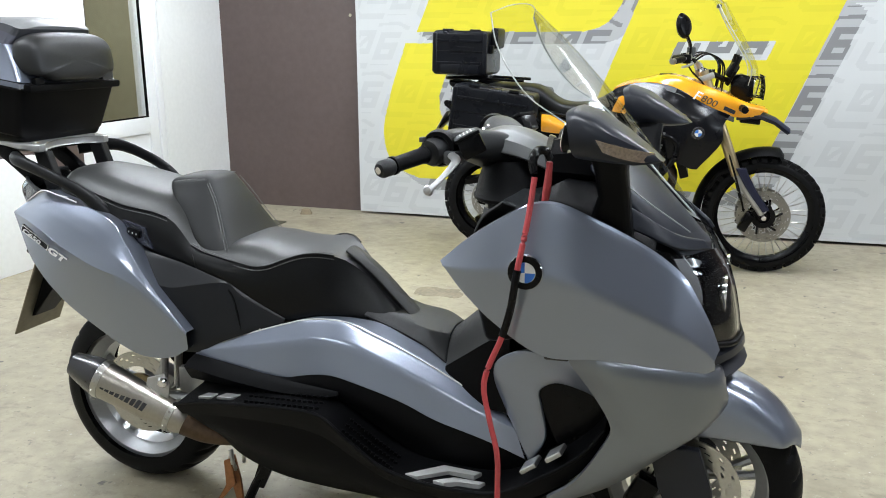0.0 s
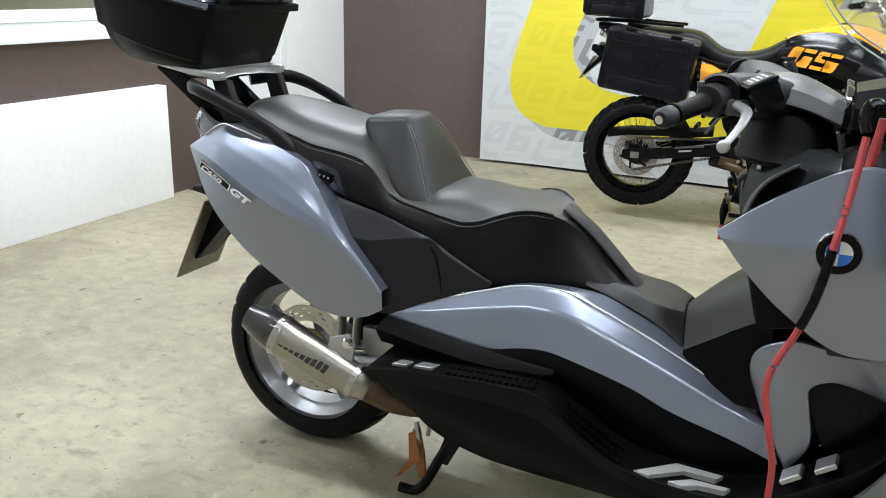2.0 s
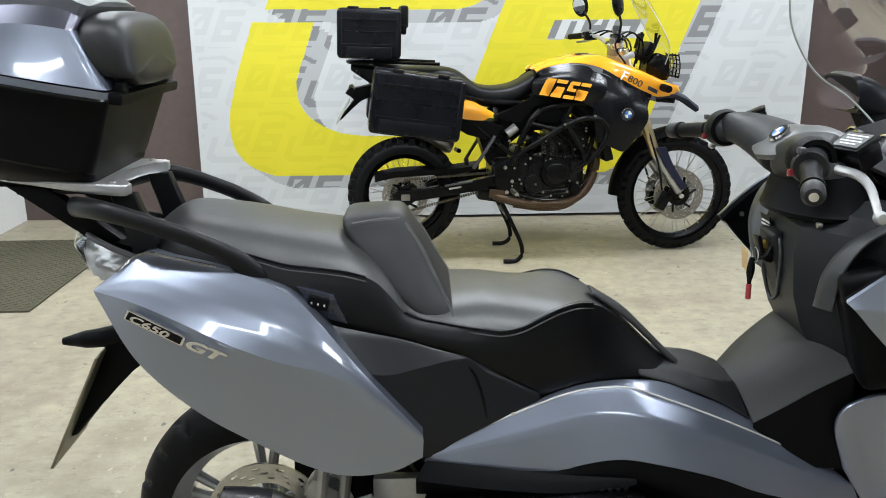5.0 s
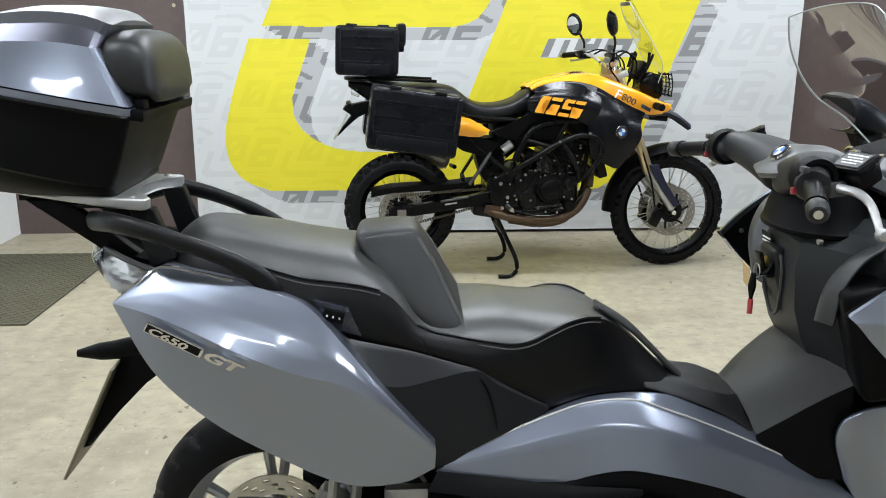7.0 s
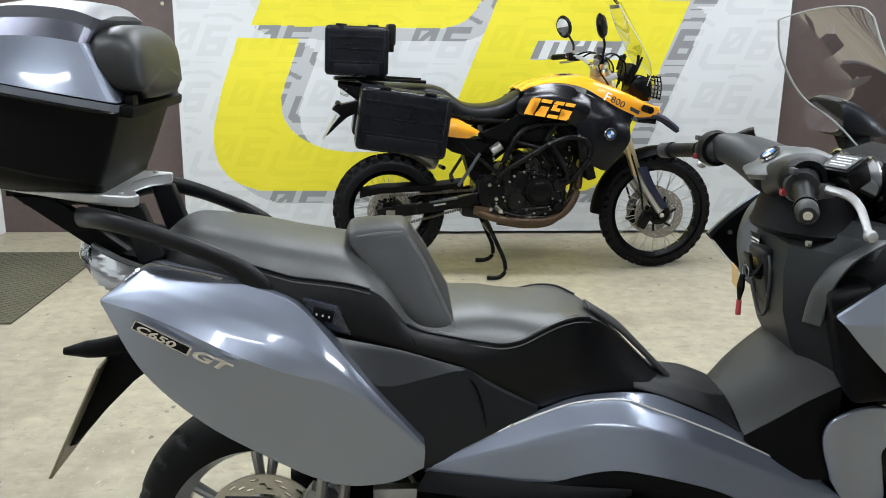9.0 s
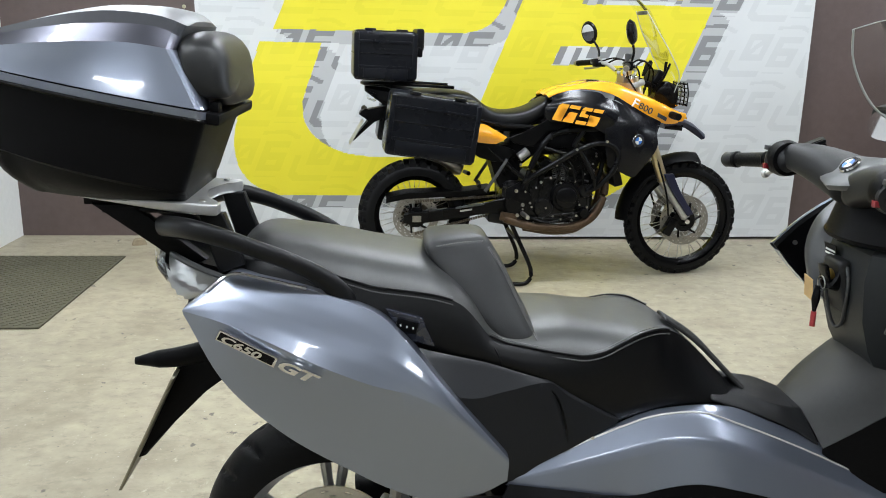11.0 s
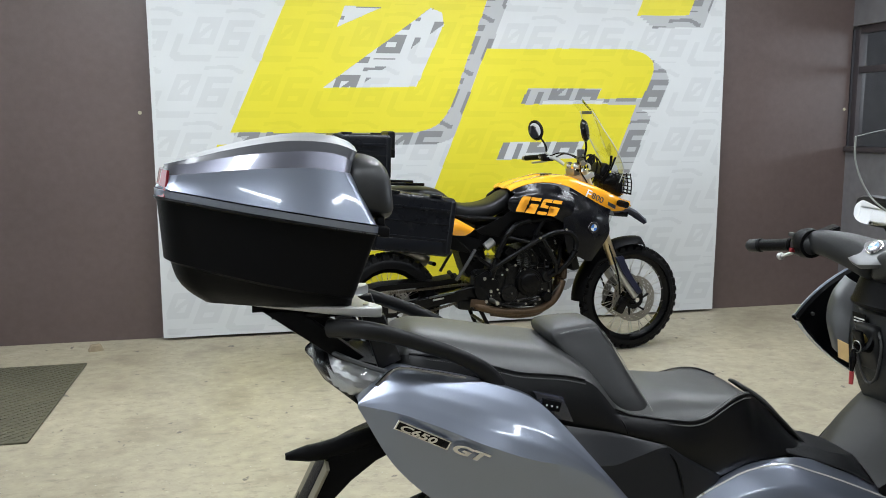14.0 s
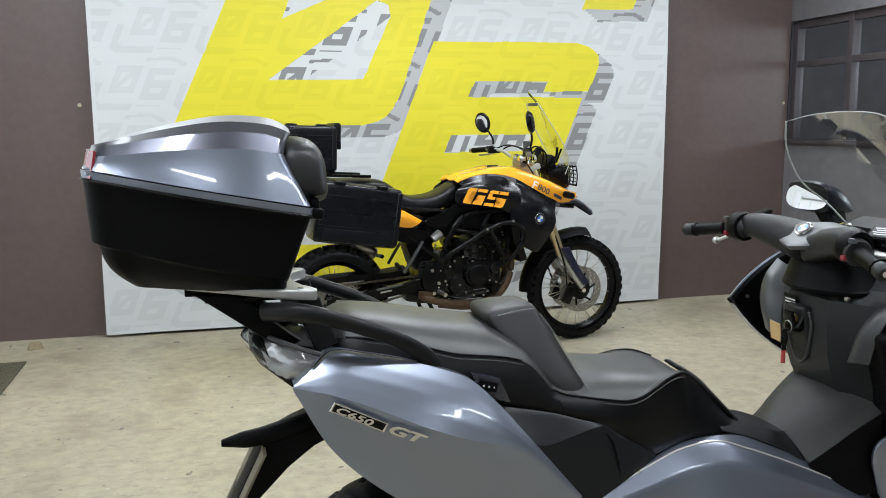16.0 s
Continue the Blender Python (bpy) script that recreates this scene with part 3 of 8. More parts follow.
def banner():
    b = thing("banner", pose(0, 0, 0), "large white printed vinyl banner with yellow shapes, hung on the wall", "banner")
    nx, nz = 124, 84
    dx, dz = (BX1 - BX0) / nx, (BZ1 - 0.02) / nz
    rows = [[V(BX0 + i * dx, BY + sag(BX0 + i * dx, 0.02 + k * dz), 0.02 + k * dz) for i in range(nx + 1)] for k in range(nz + 1)]
    part("sheet", grid_mesh(rows), M_BANNER, b, "", 60, [("SOLIDIFY", 0.002, 1)])

    def printed(name, polys, material, lift, cell=0.06):
        """Flat print that follows the sheet: polygons cut into cells and laid on it."""
        bm = bmesh.new()
        for poly in polys:
            f = bm.faces.new([bm.verts.new((x, 0, z)) for x, z in poly])
        if cell:
            xs = [v.co.x for v in bm.verts]
            zs = [v.co.z for v in bm.verts]
            for axis, lo, hi in ((0, min(xs), max(xs)), (2, min(zs), max(zs))):
                c = lo + cell
                while c < hi:
                    co, no = [0, 0, 0], [0, 0, 0]
                    co[axis], no[axis] = c, 1
                    bmesh.ops.bisect_plane(bm, geom=bm.verts[:] + bm.edges[:] + bm.faces[:], plane_co=co, plane_no=no)
                    c += cell
        for v in bm.verts:
            v.co.y = BY + sag(v.co.x, v.co.z) - lift
        return part(name, bm, material, b, "", 60)
    for q in (UPPER, LOWER, SIX, CORNER):
        printed("yellow_print", [q], M_BYEL, 0.0007)
    for q in (HOLE1, HOLE2, COUNTER):
        printed("white_print", [q], M_BANNER, 0.0012)
    # small repeated mark: a slanted ring with a stroke, a six and a long hook below
    def path(pts, w):
        return [(p, q, w / 2) for p, q in zip(pts, pts[1:])]
    mark = path([(0.03, 0.13), (0.15, 0.13), (0.15, 0.27), (0.03, 0.27), (0.03, 0.13)], 0.046) + path([(0.04, 0.14), (0.14, 0.26)], 0.028)
    mark += path([(0.36, 0.25), (0.24, 0.25), (0.24, 0.09), (0.36, 0.09), (0.36, 0.17), (0.25, 0.17)], 0.046)
    mark += path([(-0.06, 0.16), (-0.06, 0.05), (-0.02, 0.02), (0.17, 0.02)], 0.040)
    mark += path([(0.18, 0.33), (0.34, 0.335), (0.42, 0.30)], 0.024) + path([(0.22, 0.03), (0.36, 0.03)], 0.016)

    def covered(x, z):
        for (ax, az), (bx, bz), r in mark:
            dx, dz = bx - ax, bz - az
            f = min(1.0, max(0.0, ((x - ax) * dx + (z - az) * dz) / (dx * dx + dz * dz)))
            if max(abs(x - ax - f * dx), abs(z - az - f * dz)) < r:
                return True
        return False
    CELL = 0.0085
    cells = [[covered(-0.10 + (i + 0.5) * CELL, (k + 0.5) * CELL) for i in range(65)] for k in range(43)]
    light, dull, dark = [], [], []
    step_x, step_z = 0.53, 0.37
    slant = lambda x, z, z0: x + 0.42 * (z - z0)
    for r in range(8):
        for c in range(-1, 9):
            ox, oz = BX0 - 0.05 + c * step_x + (0.155 * r) % step_x, 0.04 + r * step_z
            for k in range(43):
                z = oz + k * CELL
                run, last = None, None
                for i in range(66):
                    kind = None
                    x = slant(ox - 0.10 + i * CELL, z, oz)
                    if i < 65 and cells[k][i] and BX0 + 0.02 < x < BX1 - 0.03 and 0.03 < z < BZ1 - 0.03:
                        m = (x + CELL / 2, z + CELL / 2)
                        kind = dull if in_yellow(m) else dark if any(in_yellow((m[0] - 0.12 * f, m[1] + 0.085 * f)) for f in (0.33, 0.67, 1.0)) else light
                    if kind is not last or (run is not None and i - run >= 5):
                        if last is not None:
                            a, e = slant(ox - 0.10 + run * CELL, z, oz), slant(ox - 0.10 + i * CELL, z, oz)
                            t = 0.42 * CELL
                            last.append([(a, z), (e, z), (e + t, z + CELL), (a + t, z + CELL)])
                        run, last = i, kind
    shade = []
    cell, lean = 0.009, 0.40
    for k in range(int((BZ1 - 0.1) / cell)):
        z = 0.05 + k * cell
        run = None
        for i in range(-130, int((BX1 - BX0) / cell)):
            x = BX0 + 0.05 + i * cell + lean * z
            p = (x + cell / 2 + lean * cell / 2, z + cell / 2)
            hit = BX0 + 0.03 < x < BX1 - 0.04 and not in_yellow(p) and any(in_yellow((p[0] - 0.12 * f, p[1] + 0.085 * f)) for f in (0.2, 0.4, 0.6, 0.8, 1.0))
            if run is not None and (not hit or i - run >= 5):
                x0 = BX0 + 0.05 + run * cell + lean * z
                shade.append([(x0, z), (x, z), (x + lean * cell, z + cell), (x0 + lean * cell, z + cell)])
                run = None
            if hit and run is None:
                run = i
    tagged(printed("pale_shadow_print", shade, M_BSHADE, 0.0010, 0), kind="stuff")
    tagged(printed("faint_mark", light, M_BGREY, 0.0016, 0), kind="stuff")
    tagged(printed("tone_mark", dull, M_BYEL2, 0.0016, 0), kind="stuff")
    tagged(printed("dark_mark", dark, M_BDARK, 0.0016, 0), kind="stuff")
    return b


banner()

# old plugs left in the brown wall
for px, pz in ((-2.978, 1.555), (2.385, 1.573)):
    plug = part("wall_plug", lathe([(-0.004, 0), (-0.004, 0.010), (0.001, 0.013), (0.001, 0)], 14, "y"), M_BEIGE)
    plug.matrix_world = pose(px, NY - 0.001, pz)
    tagged(plug, "pale plastic plug set in the brown wall", "wall plug", "plugs in the wall")

# ---- floor things ----
rug = thing("door_mat", pose(-3.72, 4.92, 0), "dark brown ribbed rubber mat in front of the door", "mat")
part("sheet", block((0.86, 1.36, 0.010), (0, 0, 0.006), 0.004), M_MAT, rug)
bm = bmesh.new()
for i in range(28):
    for j in range(44):
        if (i + j) % 2:
            continue
        x, y = -0.41 + i * 0.0303, -0.65 + j * 0.0302
        o = bmesh.ops.create_cube(bm, size=1, matrix=pose(x, y, 0.0125, 0, 0, 45) @ Matrix.Diagonal((0.030, 0.012, 0.005, 1)))
tagged(part("rib", bm, M_MAT, rug), kind="stuff")
chip = part("stone_chip", block((0.10, 0.05, 0.05), (0, 0, 0.022), 0.008, 1, (8, 0, 20), (0.6, 0.5)), M_STONE)
chip.matrix_world = pose(-3.30, 5.93, 0)
tagged(chip, "small broken brick chip lying on the concrete floor", "debris")
dr = thing("floor_patch", pose(-1.53, 4.21, 0), "small dark broken patch in the concrete floor", "floor patch")
part("cover", prism([(-0.13, -0.06), (-0.05, -0.085), (0.04, -0.06), (0.12, -0.075), (0.14, 0.0), (0.09, 0.06), (0.10, 0.085), (-0.01, 0.07), (-0.06, 0.09), (-0.14, 0.05)], -0.01, 0.0022, 0.0008, 1, 40, "xy"), mat("worn_patch", (0.215, 0.185, 0.13), 0.7, 0, 0.45, (9, 50), 0.6, 60), dr)

# a window and a parked car in the dim workshop
ww = thing("window_3", pose(EX + 4.9, 3.2, 1.9), "bright workshop window", "window", kind="structure")
for a, b, c, d in ((-1.35, 1.35, -0.75, -0.70), (-1.35, 1.35, 0.70, 0.75), (-1.35, -1.30, -0.70, 0.70), (1.30, 1.35, -0.70, 0.70), (-0.03, 0.03, -0.70, 0.70)):
    part("window_frame", slab(-0.04, -0.002, a, b, c, d), M_PVC, ww)
car = thing("car", pose(EX + 2.7, 4.9, 0, 0, 0, 96), "dark parked car behind the workshop glass", "car")
body = [(-2.1, 0.45, 0.85), (-1.95, 0.35, 0.98), (-1.2, 0.28, 1.02), (-0.4, 0.26, 1.00), (0.8, 0.26, 0.95), (1.7, 0.28, 0.85), (2.05, 0.35, 0.72), (2.15, 0.45, 0.6)]
part("body", grid_mesh([[V(x, 0.86 * q, z0 if e else z1) for q, e in ((-0.96, 1), (-1.0, 0), (-0.9, 0), (0.9, 0), (1.0, 0), (0.96, 1))] for x, z0, z1 in body], close_u=True, caps=True), M_SLATE, car, "dark blue-grey car body", 30, [("BEVEL", 0.05, 3)])
part("cabin", grid_mesh([[V(x, w * q, z) for q, z in ((-1, 0.95), (-0.82, z1), (0.82, z1), (1, 0.95))] for x, w, z1 in ((-1.75, 0.78, 1.0), (-1.2, 0.78, 1.40), (0.0, 0.78, 1.46), (0.45, 0.78, 1.36), (1.05, 0.78, 0.98))], close_u=True, caps=True), M_GLOSS, car, "glazed cabin", 30, [("BEVEL", 0.04, 3)])
for x in (-1.35, 1.35):
    for q in (-1, 1):
        w = part("wheel", lathe([(-0.10, 0.20), (-0.10, 0.30), (-0.06, 0.32), (0.06, 0.32), (0.10, 0.30), (0.10, 0.20), (-0.10, 0.20)], 32, "y", (x, q * 0.74, 0.32)), M_TYRE, car)
        part("hub_cap", lathe([(-0.06, 0), (-0.06, 0.20), (0.06, 0.20), (0.06, 0)], 24, "y", (x, q * 0.76, 0.32)), M_RIM, w)


# ---- the scooter: x forward, y to its left, z up, origin under the rear axle ----
SC = thing("scooter", pose(-1.70, 2.055, 0), "silver-blue maxi scooter with black seat, on its centre stand", "scooter")


def mirror(bm):
    bm.transform(Matrix.Diagonal((1, -1, 1, 1)))
    bmesh.ops.reverse_faces(bm, faces=bm.faces)
    return bm


def tyre_mesh(R, rim, half, grooves, depth=0.008, segs=220):
    """A road tyre with slanted grooves cut into the tread."""
    prof = []
    for k in range(25):
        a = math.pi * k / 24
        y = -half * math.cos(a)
        prof.append((y, rim + (R - rim) * math.sin(a) ** 0.62))
    rows = []
    for s in range(segs):
        th = 2 * math.pi * s / segs
        row = []
        for y, r in prof:
            f = (th / (2 * math.pi) * grooves + abs(y) / half * 0.55 + (0.5 if y > 0 else 0)) % 1.0
            cut = depth if f < 0.2 and 0.12 < abs(y) / half < 0.86 else 0.0
            row.append(V((r - cut) * math.cos(th), y, (r - cut) * math.sin(th)))
        rows.append(row)
    return grid_mesh(rows, close_v=True)


def disc_mesh(r0, r1, th, holes, y):
    """A brake disc: ring with real holes between two radii rows."""
    bm = bmesh.new()
    segs, bands = holes * 6, 9
    def ok(s, b):
        k = s % 6
        return not ((b == 2 and k in (0, 1)) or (b == 4 and k in (2, 3)) or (b == 6 and k in (4, 5)))
    vs = [[[bm.verts.new(((r0 + (r1 - r0) * b / bands) * math.cos(2 * math.pi * s / segs), y + w, (r0 + (r1 - r0) * b / bands) * math.sin(2 * math.pi * s / segs))) for b in range(bands + 1)] for s in range(segs)] for w in (-th / 2, th / 2)]
    for w in (0, 1):
        for s in range(segs):
            for b in range(bands):
                if ok(s, b):
                    bm.faces.new((vs[w][s][b], vs[w][(s + 1) % segs][b], vs[w][(s + 1) % segs][b + 1], vs[w][s][b + 1]))
    for s in range(segs):
        for b in (0, bands):
            bm.faces.new((vs[0][s][b], vs[0][(s + 1) % segs][b], vs[1][(s + 1) % segs][b], vs[1][s][b]))
    return bm


def rim_mesh(r, half):
    return lathe([(-half, r + 0.008), (-half, r - 0.004), (-half * 0.85, r - 0.012), (-half * 0.5, r - 0.030), (half * 0.5, r - 0.030), (half * 0.85, r - 0.012), (half, r - 0.004), (half, r + 0.008), (half * 0.6, r - 0.012), (-half * 0.6, r - 0.012), (-half, r + 0.008)], 72)


def scooter_wheel(name, at, R, half, grooves, rim_r, disc_y):
    w = new(name)
    w.parent = SC
    w.location = at
    part("tyre", tyre_mesh(R, rim_r, half, grooves), M_TYRE, w, "worn black road tyre", 50)
    part("rim", rim_mesh(rim_r, half * 0.72), M_RIM, w, "silver alloy rim")
    part("hub", lathe([(-0.06, 0.0), (-0.06, 0.028), (-0.045, 0.045), (0.045, 0.045), (0.06, 0.028), (0.06, 0)], 32), M_RIM, w)
    for k in range(5):
        for d in (-0.13, 0.13):
            a = 2 * math.pi * k / 5 + 0.3
            p, q = (0.035 * math.cos(a), 0, 0.035 * math.sin(a)), ((rim_r - 0.02) * math.cos(a + d), 0, (rim_r - 0.02) * math.sin(a + d))
            part("spoke", tube([p, Vector(p).lerp(Vector(q), 0.5) + V(0, -0.012, 0), q], [0.016, 0.011, 0.014], 8, 10), M_RIM, w)
    part("brake_disc", disc_mesh(0.085, 0.133, 0.005, 14, disc_y), M_STEEL, w, "drilled steel brake disc")
    part("disc_carrier", lathe([(disc_y - 0.004, 0.03), (disc_y - 0.004, 0.062), (disc_y + 0.004, 0.062), (disc_y + 0.004, 0.03), (disc_y - 0.004, 0.03)], 40), M_BRONZE, w, "bronze-coloured disc carrier")
    return w


scooter_wheel("rear_wheel", (-0.03, 0, 0.292), 0.292, 0.088, 22, 0.210, -0.05)
scooter_wheel("front_wheel", (1.625, 0, 0.275), 0.275, 0.062, 26, 0.196, -0.075)
fw = bpy.data.objects["front_wheel"]
part("brake_disc", disc_mesh(0.085, 0.133, 0.005, 14, 0.075), M_STEEL, fw)

# core under the panels
def core_ring(x, hw, z0, z1, rnd=0.04):
    return [V(x, -hw, z0 + rnd), V(x, -hw, z1 - rnd), V(x, -hw + rnd, z1), V(x, hw - rnd, z1), V(x, hw, z1 - rnd), V(x, hw, z0 + rnd), V(x, hw - rnd, z0), V(x, -hw + rnd, z0)]


CORE = [(-0.24, 0.07, 0.84, 0.94), (-0.12, 0.12, 0.78, 0.93), (0.02, 0.145, 0.68, 0.90), (0.20, 0.16, 0.60, 0.83), (0.36, 0.150, 0.34, 0.74), (0.55, 0.125, 0.24, 0.62), (0.72, 0.11, 0.22, 0.60), (0.86, 0.085, 0.22, 0.57), (1.0, 0.08, 0.22, 0.50), (1.14, 0.10, 0.24, 0.55), (1.26, 0.11, 0.30, 0.66)]
part("chassis", grid_mesh([core_ring(*c) for c in CORE], close_u=True, caps=True), M_BLACK, SC, "black inner bodywork")

# rear side panels with the lettering
PAN_A = [(-0.29, -0.202, 0.886), (-0.25, -0.186, 0.915), (-0.206, -0.172, 0.944), (-0.14, -0.182, 0.937), (-0.06, -0.196, 0.922), (0.04, -0.213, 0.893), (0.085, -0.226, 0.873), (0.13, -0.246, 0.832), (0.20, -0.267, 0.751), (0.325, -0.269, 0.602)]
PAN_M = [(-0.292, -0.204, 0.882), (-0.21, -0.236, 0.868), (-0.133, -0.258, 0.842), (-0.033, -0.279, 0.800), (0.06, -0.287, 0.765), (0.13, -0.287, 0.745), (0.20, -0.285, 0.710), (0.26, -0.278, 0.652), (0.326, -0.271, 0.592)]
PAN_B = [(-0.290, -0.204, 0.874), (-0.215, -0.232, 0.748), (-0.10, -0.252, 0.648), (0.036, -0.258, 0.568), (0.10, -0.259, 0.535), (0.167, -0.259, 0.513), (0.268, -0.262, 0.522), (0.324, -0.266, 0.553)]


def shift(curve, dx=0.0, dy=0.0, dz=0.0):
    return [(x + dx, y + dy, z + dz) for x, y, z in curve]


def swollen(a, b, f, push):
    """A curve part of the way from a to b, pushed outwards and up in its middle."""
    out = []
    for k, (p, q) in enumerate(zip(spline(a, 14), spline(b, 14))):
        m = p.lerp(q, f)
        w = push * math.sin(math.pi * min(1, max(0, (k + 0.5) / 14)))
        out.append((m.x, m.y - 0.75 * w, m.z + 0.6 * w))
    return out


for side in (1, -1):
    pan = part("rear_side_panel", skin([shift(PAN_A, 0.0, 0.10, -0.012), shift(PAN_A, 0, 0.022, 0.0), PAN_A, swollen(PAN_A, PAN_M, 0.25, 0.004), swollen(PAN_A, PAN_M, 0.5, 0.006), swollen(PAN_A, PAN_M, 0.75, 0.0045), PAN_M, PAN_B, shift(PAN_B, 0, 0.02, 0.002), shift(PAN_B, -0.01, 0.12, 0.02)], 56, 5, False, side, True), M_PAINT, SC, "glossy silver-blue rear side panel", 24, [("BEVEL", 0.006, 3)])
    part("panel_seam", tube([(x, (y - 0.002) * side, z) for x, y, z in PAN_A[1:5]], 0.004, 30, 6), M_CHROME, pan, "bright trim strip")
    if side == 1:
        at = Matrix.Translation((-0.12, -0.2695, 0.82)) @ pose(0, 0, 0, 0, 0, -10.8) @ Matrix.Translation((0.12, 0, -0.82))
        badge = part("badge_plate", prism([(-0.226, 0.842), (-0.116, 0.794), (-0.106, 0.813), (-0.215, 0.862)], -0.003, 0.004, 0.0012, 1), M_CHROME, pan, "chrome-edged model badge")
        badge.matrix_basis = at
        part("badge_field", prism([(-0.221, 0.8435), (-0.119, 0.799), (-0.111, 0.812), (-0.213, 0.857)], -0.004, 0.002), M_FRAMEB, badge)
        t1 = text_mesh("C650", 0.0185, 0.001, 0.25, 1.95, 0.0006)
        t1.transform(pose(-0.216, -0.0045, 0.8425, 0, 23.8, 0))
        part("badge_letters", t1, M_CHROME, badge, "chrome letters")
        t2 = text_mesh("GT", 0.027, 0.003, 0.3, 2.0, 0.0012)
        t2.transform(pose(-0.112, -0.003, 0.797, 0, 21.5, 0))
        part("badge_letters", t2, M_CHROME, badge, "chrome letters")

# long wavy side panels under the seat
SID_A = [(0.325, -0.236, 0.543), (0.394, -0.220, 0.564), (0.454, -0.204, 0.585), (0.505, -0.191, 0.601), (0.572, -0.177, 0.621), (0.632, -0.168, 0.637), (0.705, -0.162, 0.643), (0.754, -0.159, 0.638), (0.817, -0.157, 0.615), (0.879, -0.156, 0.591), (1.007, -0.158, 0.536), (1.187, -0.168, 0.450)]
SHELF = [(0.325, -0.225, 0.528), (0.395, -0.205, 0.550), (0.456, -0.188, 0.576), (0.508, -0.172, 0.594), (0.571, -0.152, 0.619), (0.638, -0.138, 0.638), (0.714, -0.124, 0.642), (0.765, -0.116, 0.640), (0.829, -0.112, 0.631), (0.893, -0.112, 0.605), (1.022, -0.118, 0.549), (1.196, -0.150, 0.445)]
SID_M = [(0.335, -0.238, 0.540), (0.423, -0.227, 0.555), (0.512, -0.214, 0.570), (0.601, -0.203, 0.586), (0.689, -0.198, 0.601), (0.778, -0.197, 0.591), (0.866, -0.194, 0.561), (0.954, -0.192, 0.526), (1.043, -0.192, 0.488), (1.131, -0.192, 0.451), (1.220, -0.192, 0.424)]
SID_B = [(0.325, -0.240, 0.529), (0.370, -0.240, 0.518), (0.486, -0.232, 0.499), (0.584, -0.222, 0.484), (0.640, -0.220, 0.500), (0.722, -0.220, 0.511), (0.806, -0.220, 0.496), (0.930, -0.215, 0.460), (1.011, -0.212, 0.426), (1.145, -0.208, 0.389), (1.248, -0.206, 0.354)]
for side in (1, -1):
    part("side_panel", skin([shift(SID_A, 0, 0.014, -0.003), shift(SID_A, 0, 0.010, 0.002), SID_A, SID_M, SID_B, shift(SID_B, 0, 0.05, -0.006)], 64, 5, False, side, True), M_PAINT, SC, "silver-blue wavy side panel", 42, [("BEVEL", 0.004, 2)])

    part("panel_shelf", skin([shift(SID_A, 0, 0.006, -0.002), SHELF], 48, 3, False, side, True), M_PAINT, SC, "silver-blue flat ledge along the panel", 40, [("SOLIDIFY", 0.006, -1)])
    # The highlight along the panel ridge is laid on as a thin bright tube.
    part("ledge_highlight", tube([(x, (y + 0.001) * side, z + 0.001) for x, y, z in SID_A], 0.0022, 90, 6), M_INLAY, SC, "highlight on the panel edge, modelled as a bright strip")
# dark covers between seat and side panel
COV_A = [(0.06, -0.188, 0.822), (0.126, -0.188, 0.804), (0.17, -0.188, 0.791), (0.281, -0.187, 0.766), (0.338, -0.187, 0.747), (0.404, -0.187, 0.723), (0.452, -0.176, 0.692), (0.511, -0.164, 0.655), (0.56, -0.152, 0.626)]
COV_M = [(0.08, -0.230, 0.790), (0.126, -0.234, 0.760), (0.17, -0.236, 0.735), (0.253, -0.228, 0.710), (0.326, -0.211, 0.718), (0.404, -0.190, 0.722), (0.452, -0.180, 0.688), (0.511, -0.167, 0.652), (0.56, -0.154, 0.624)]
COV_B = [(0.10, -0.240, 0.66), (0.16, -0.242, 0.61), (0.24, -0.240, 0.55), (0.33, -0.230, 0.535), (0.39, -0.214, 0.562), (0.454, -0.197, 0.586), (0.50, -0.180, 0.602), (0.56, -0.156, 0.620)]
for side in (1, -1):
    part("side_cover", skin([COV_A, COV_M, COV_B], 48, 5, False, side, True), M_COVER, SC, "dark satin plastic cover under the seat", 24, [("SOLIDIFY", 0.01, 1), ("BEVEL", 0.004, 2)])
    part("cover_seam", tube([(0.404, -0.193 * side, 0.724), (0.430, -0.198 * side, 0.692), (0.448, -0.203 * side, 0.635), (0.454, -0.203 * side, 0.592)], 0.0022, 24, 6), M_FRAMEB, SC, "seam between the side covers")
    part("clip", lathe([(-0.002, 0), (-0.002, 0.004), (0.002, 0.004), (0.002, 0)], 10, at=(0.506, -0.190 * side, 0.604)), M_CHROME, SC, "small bright clip")

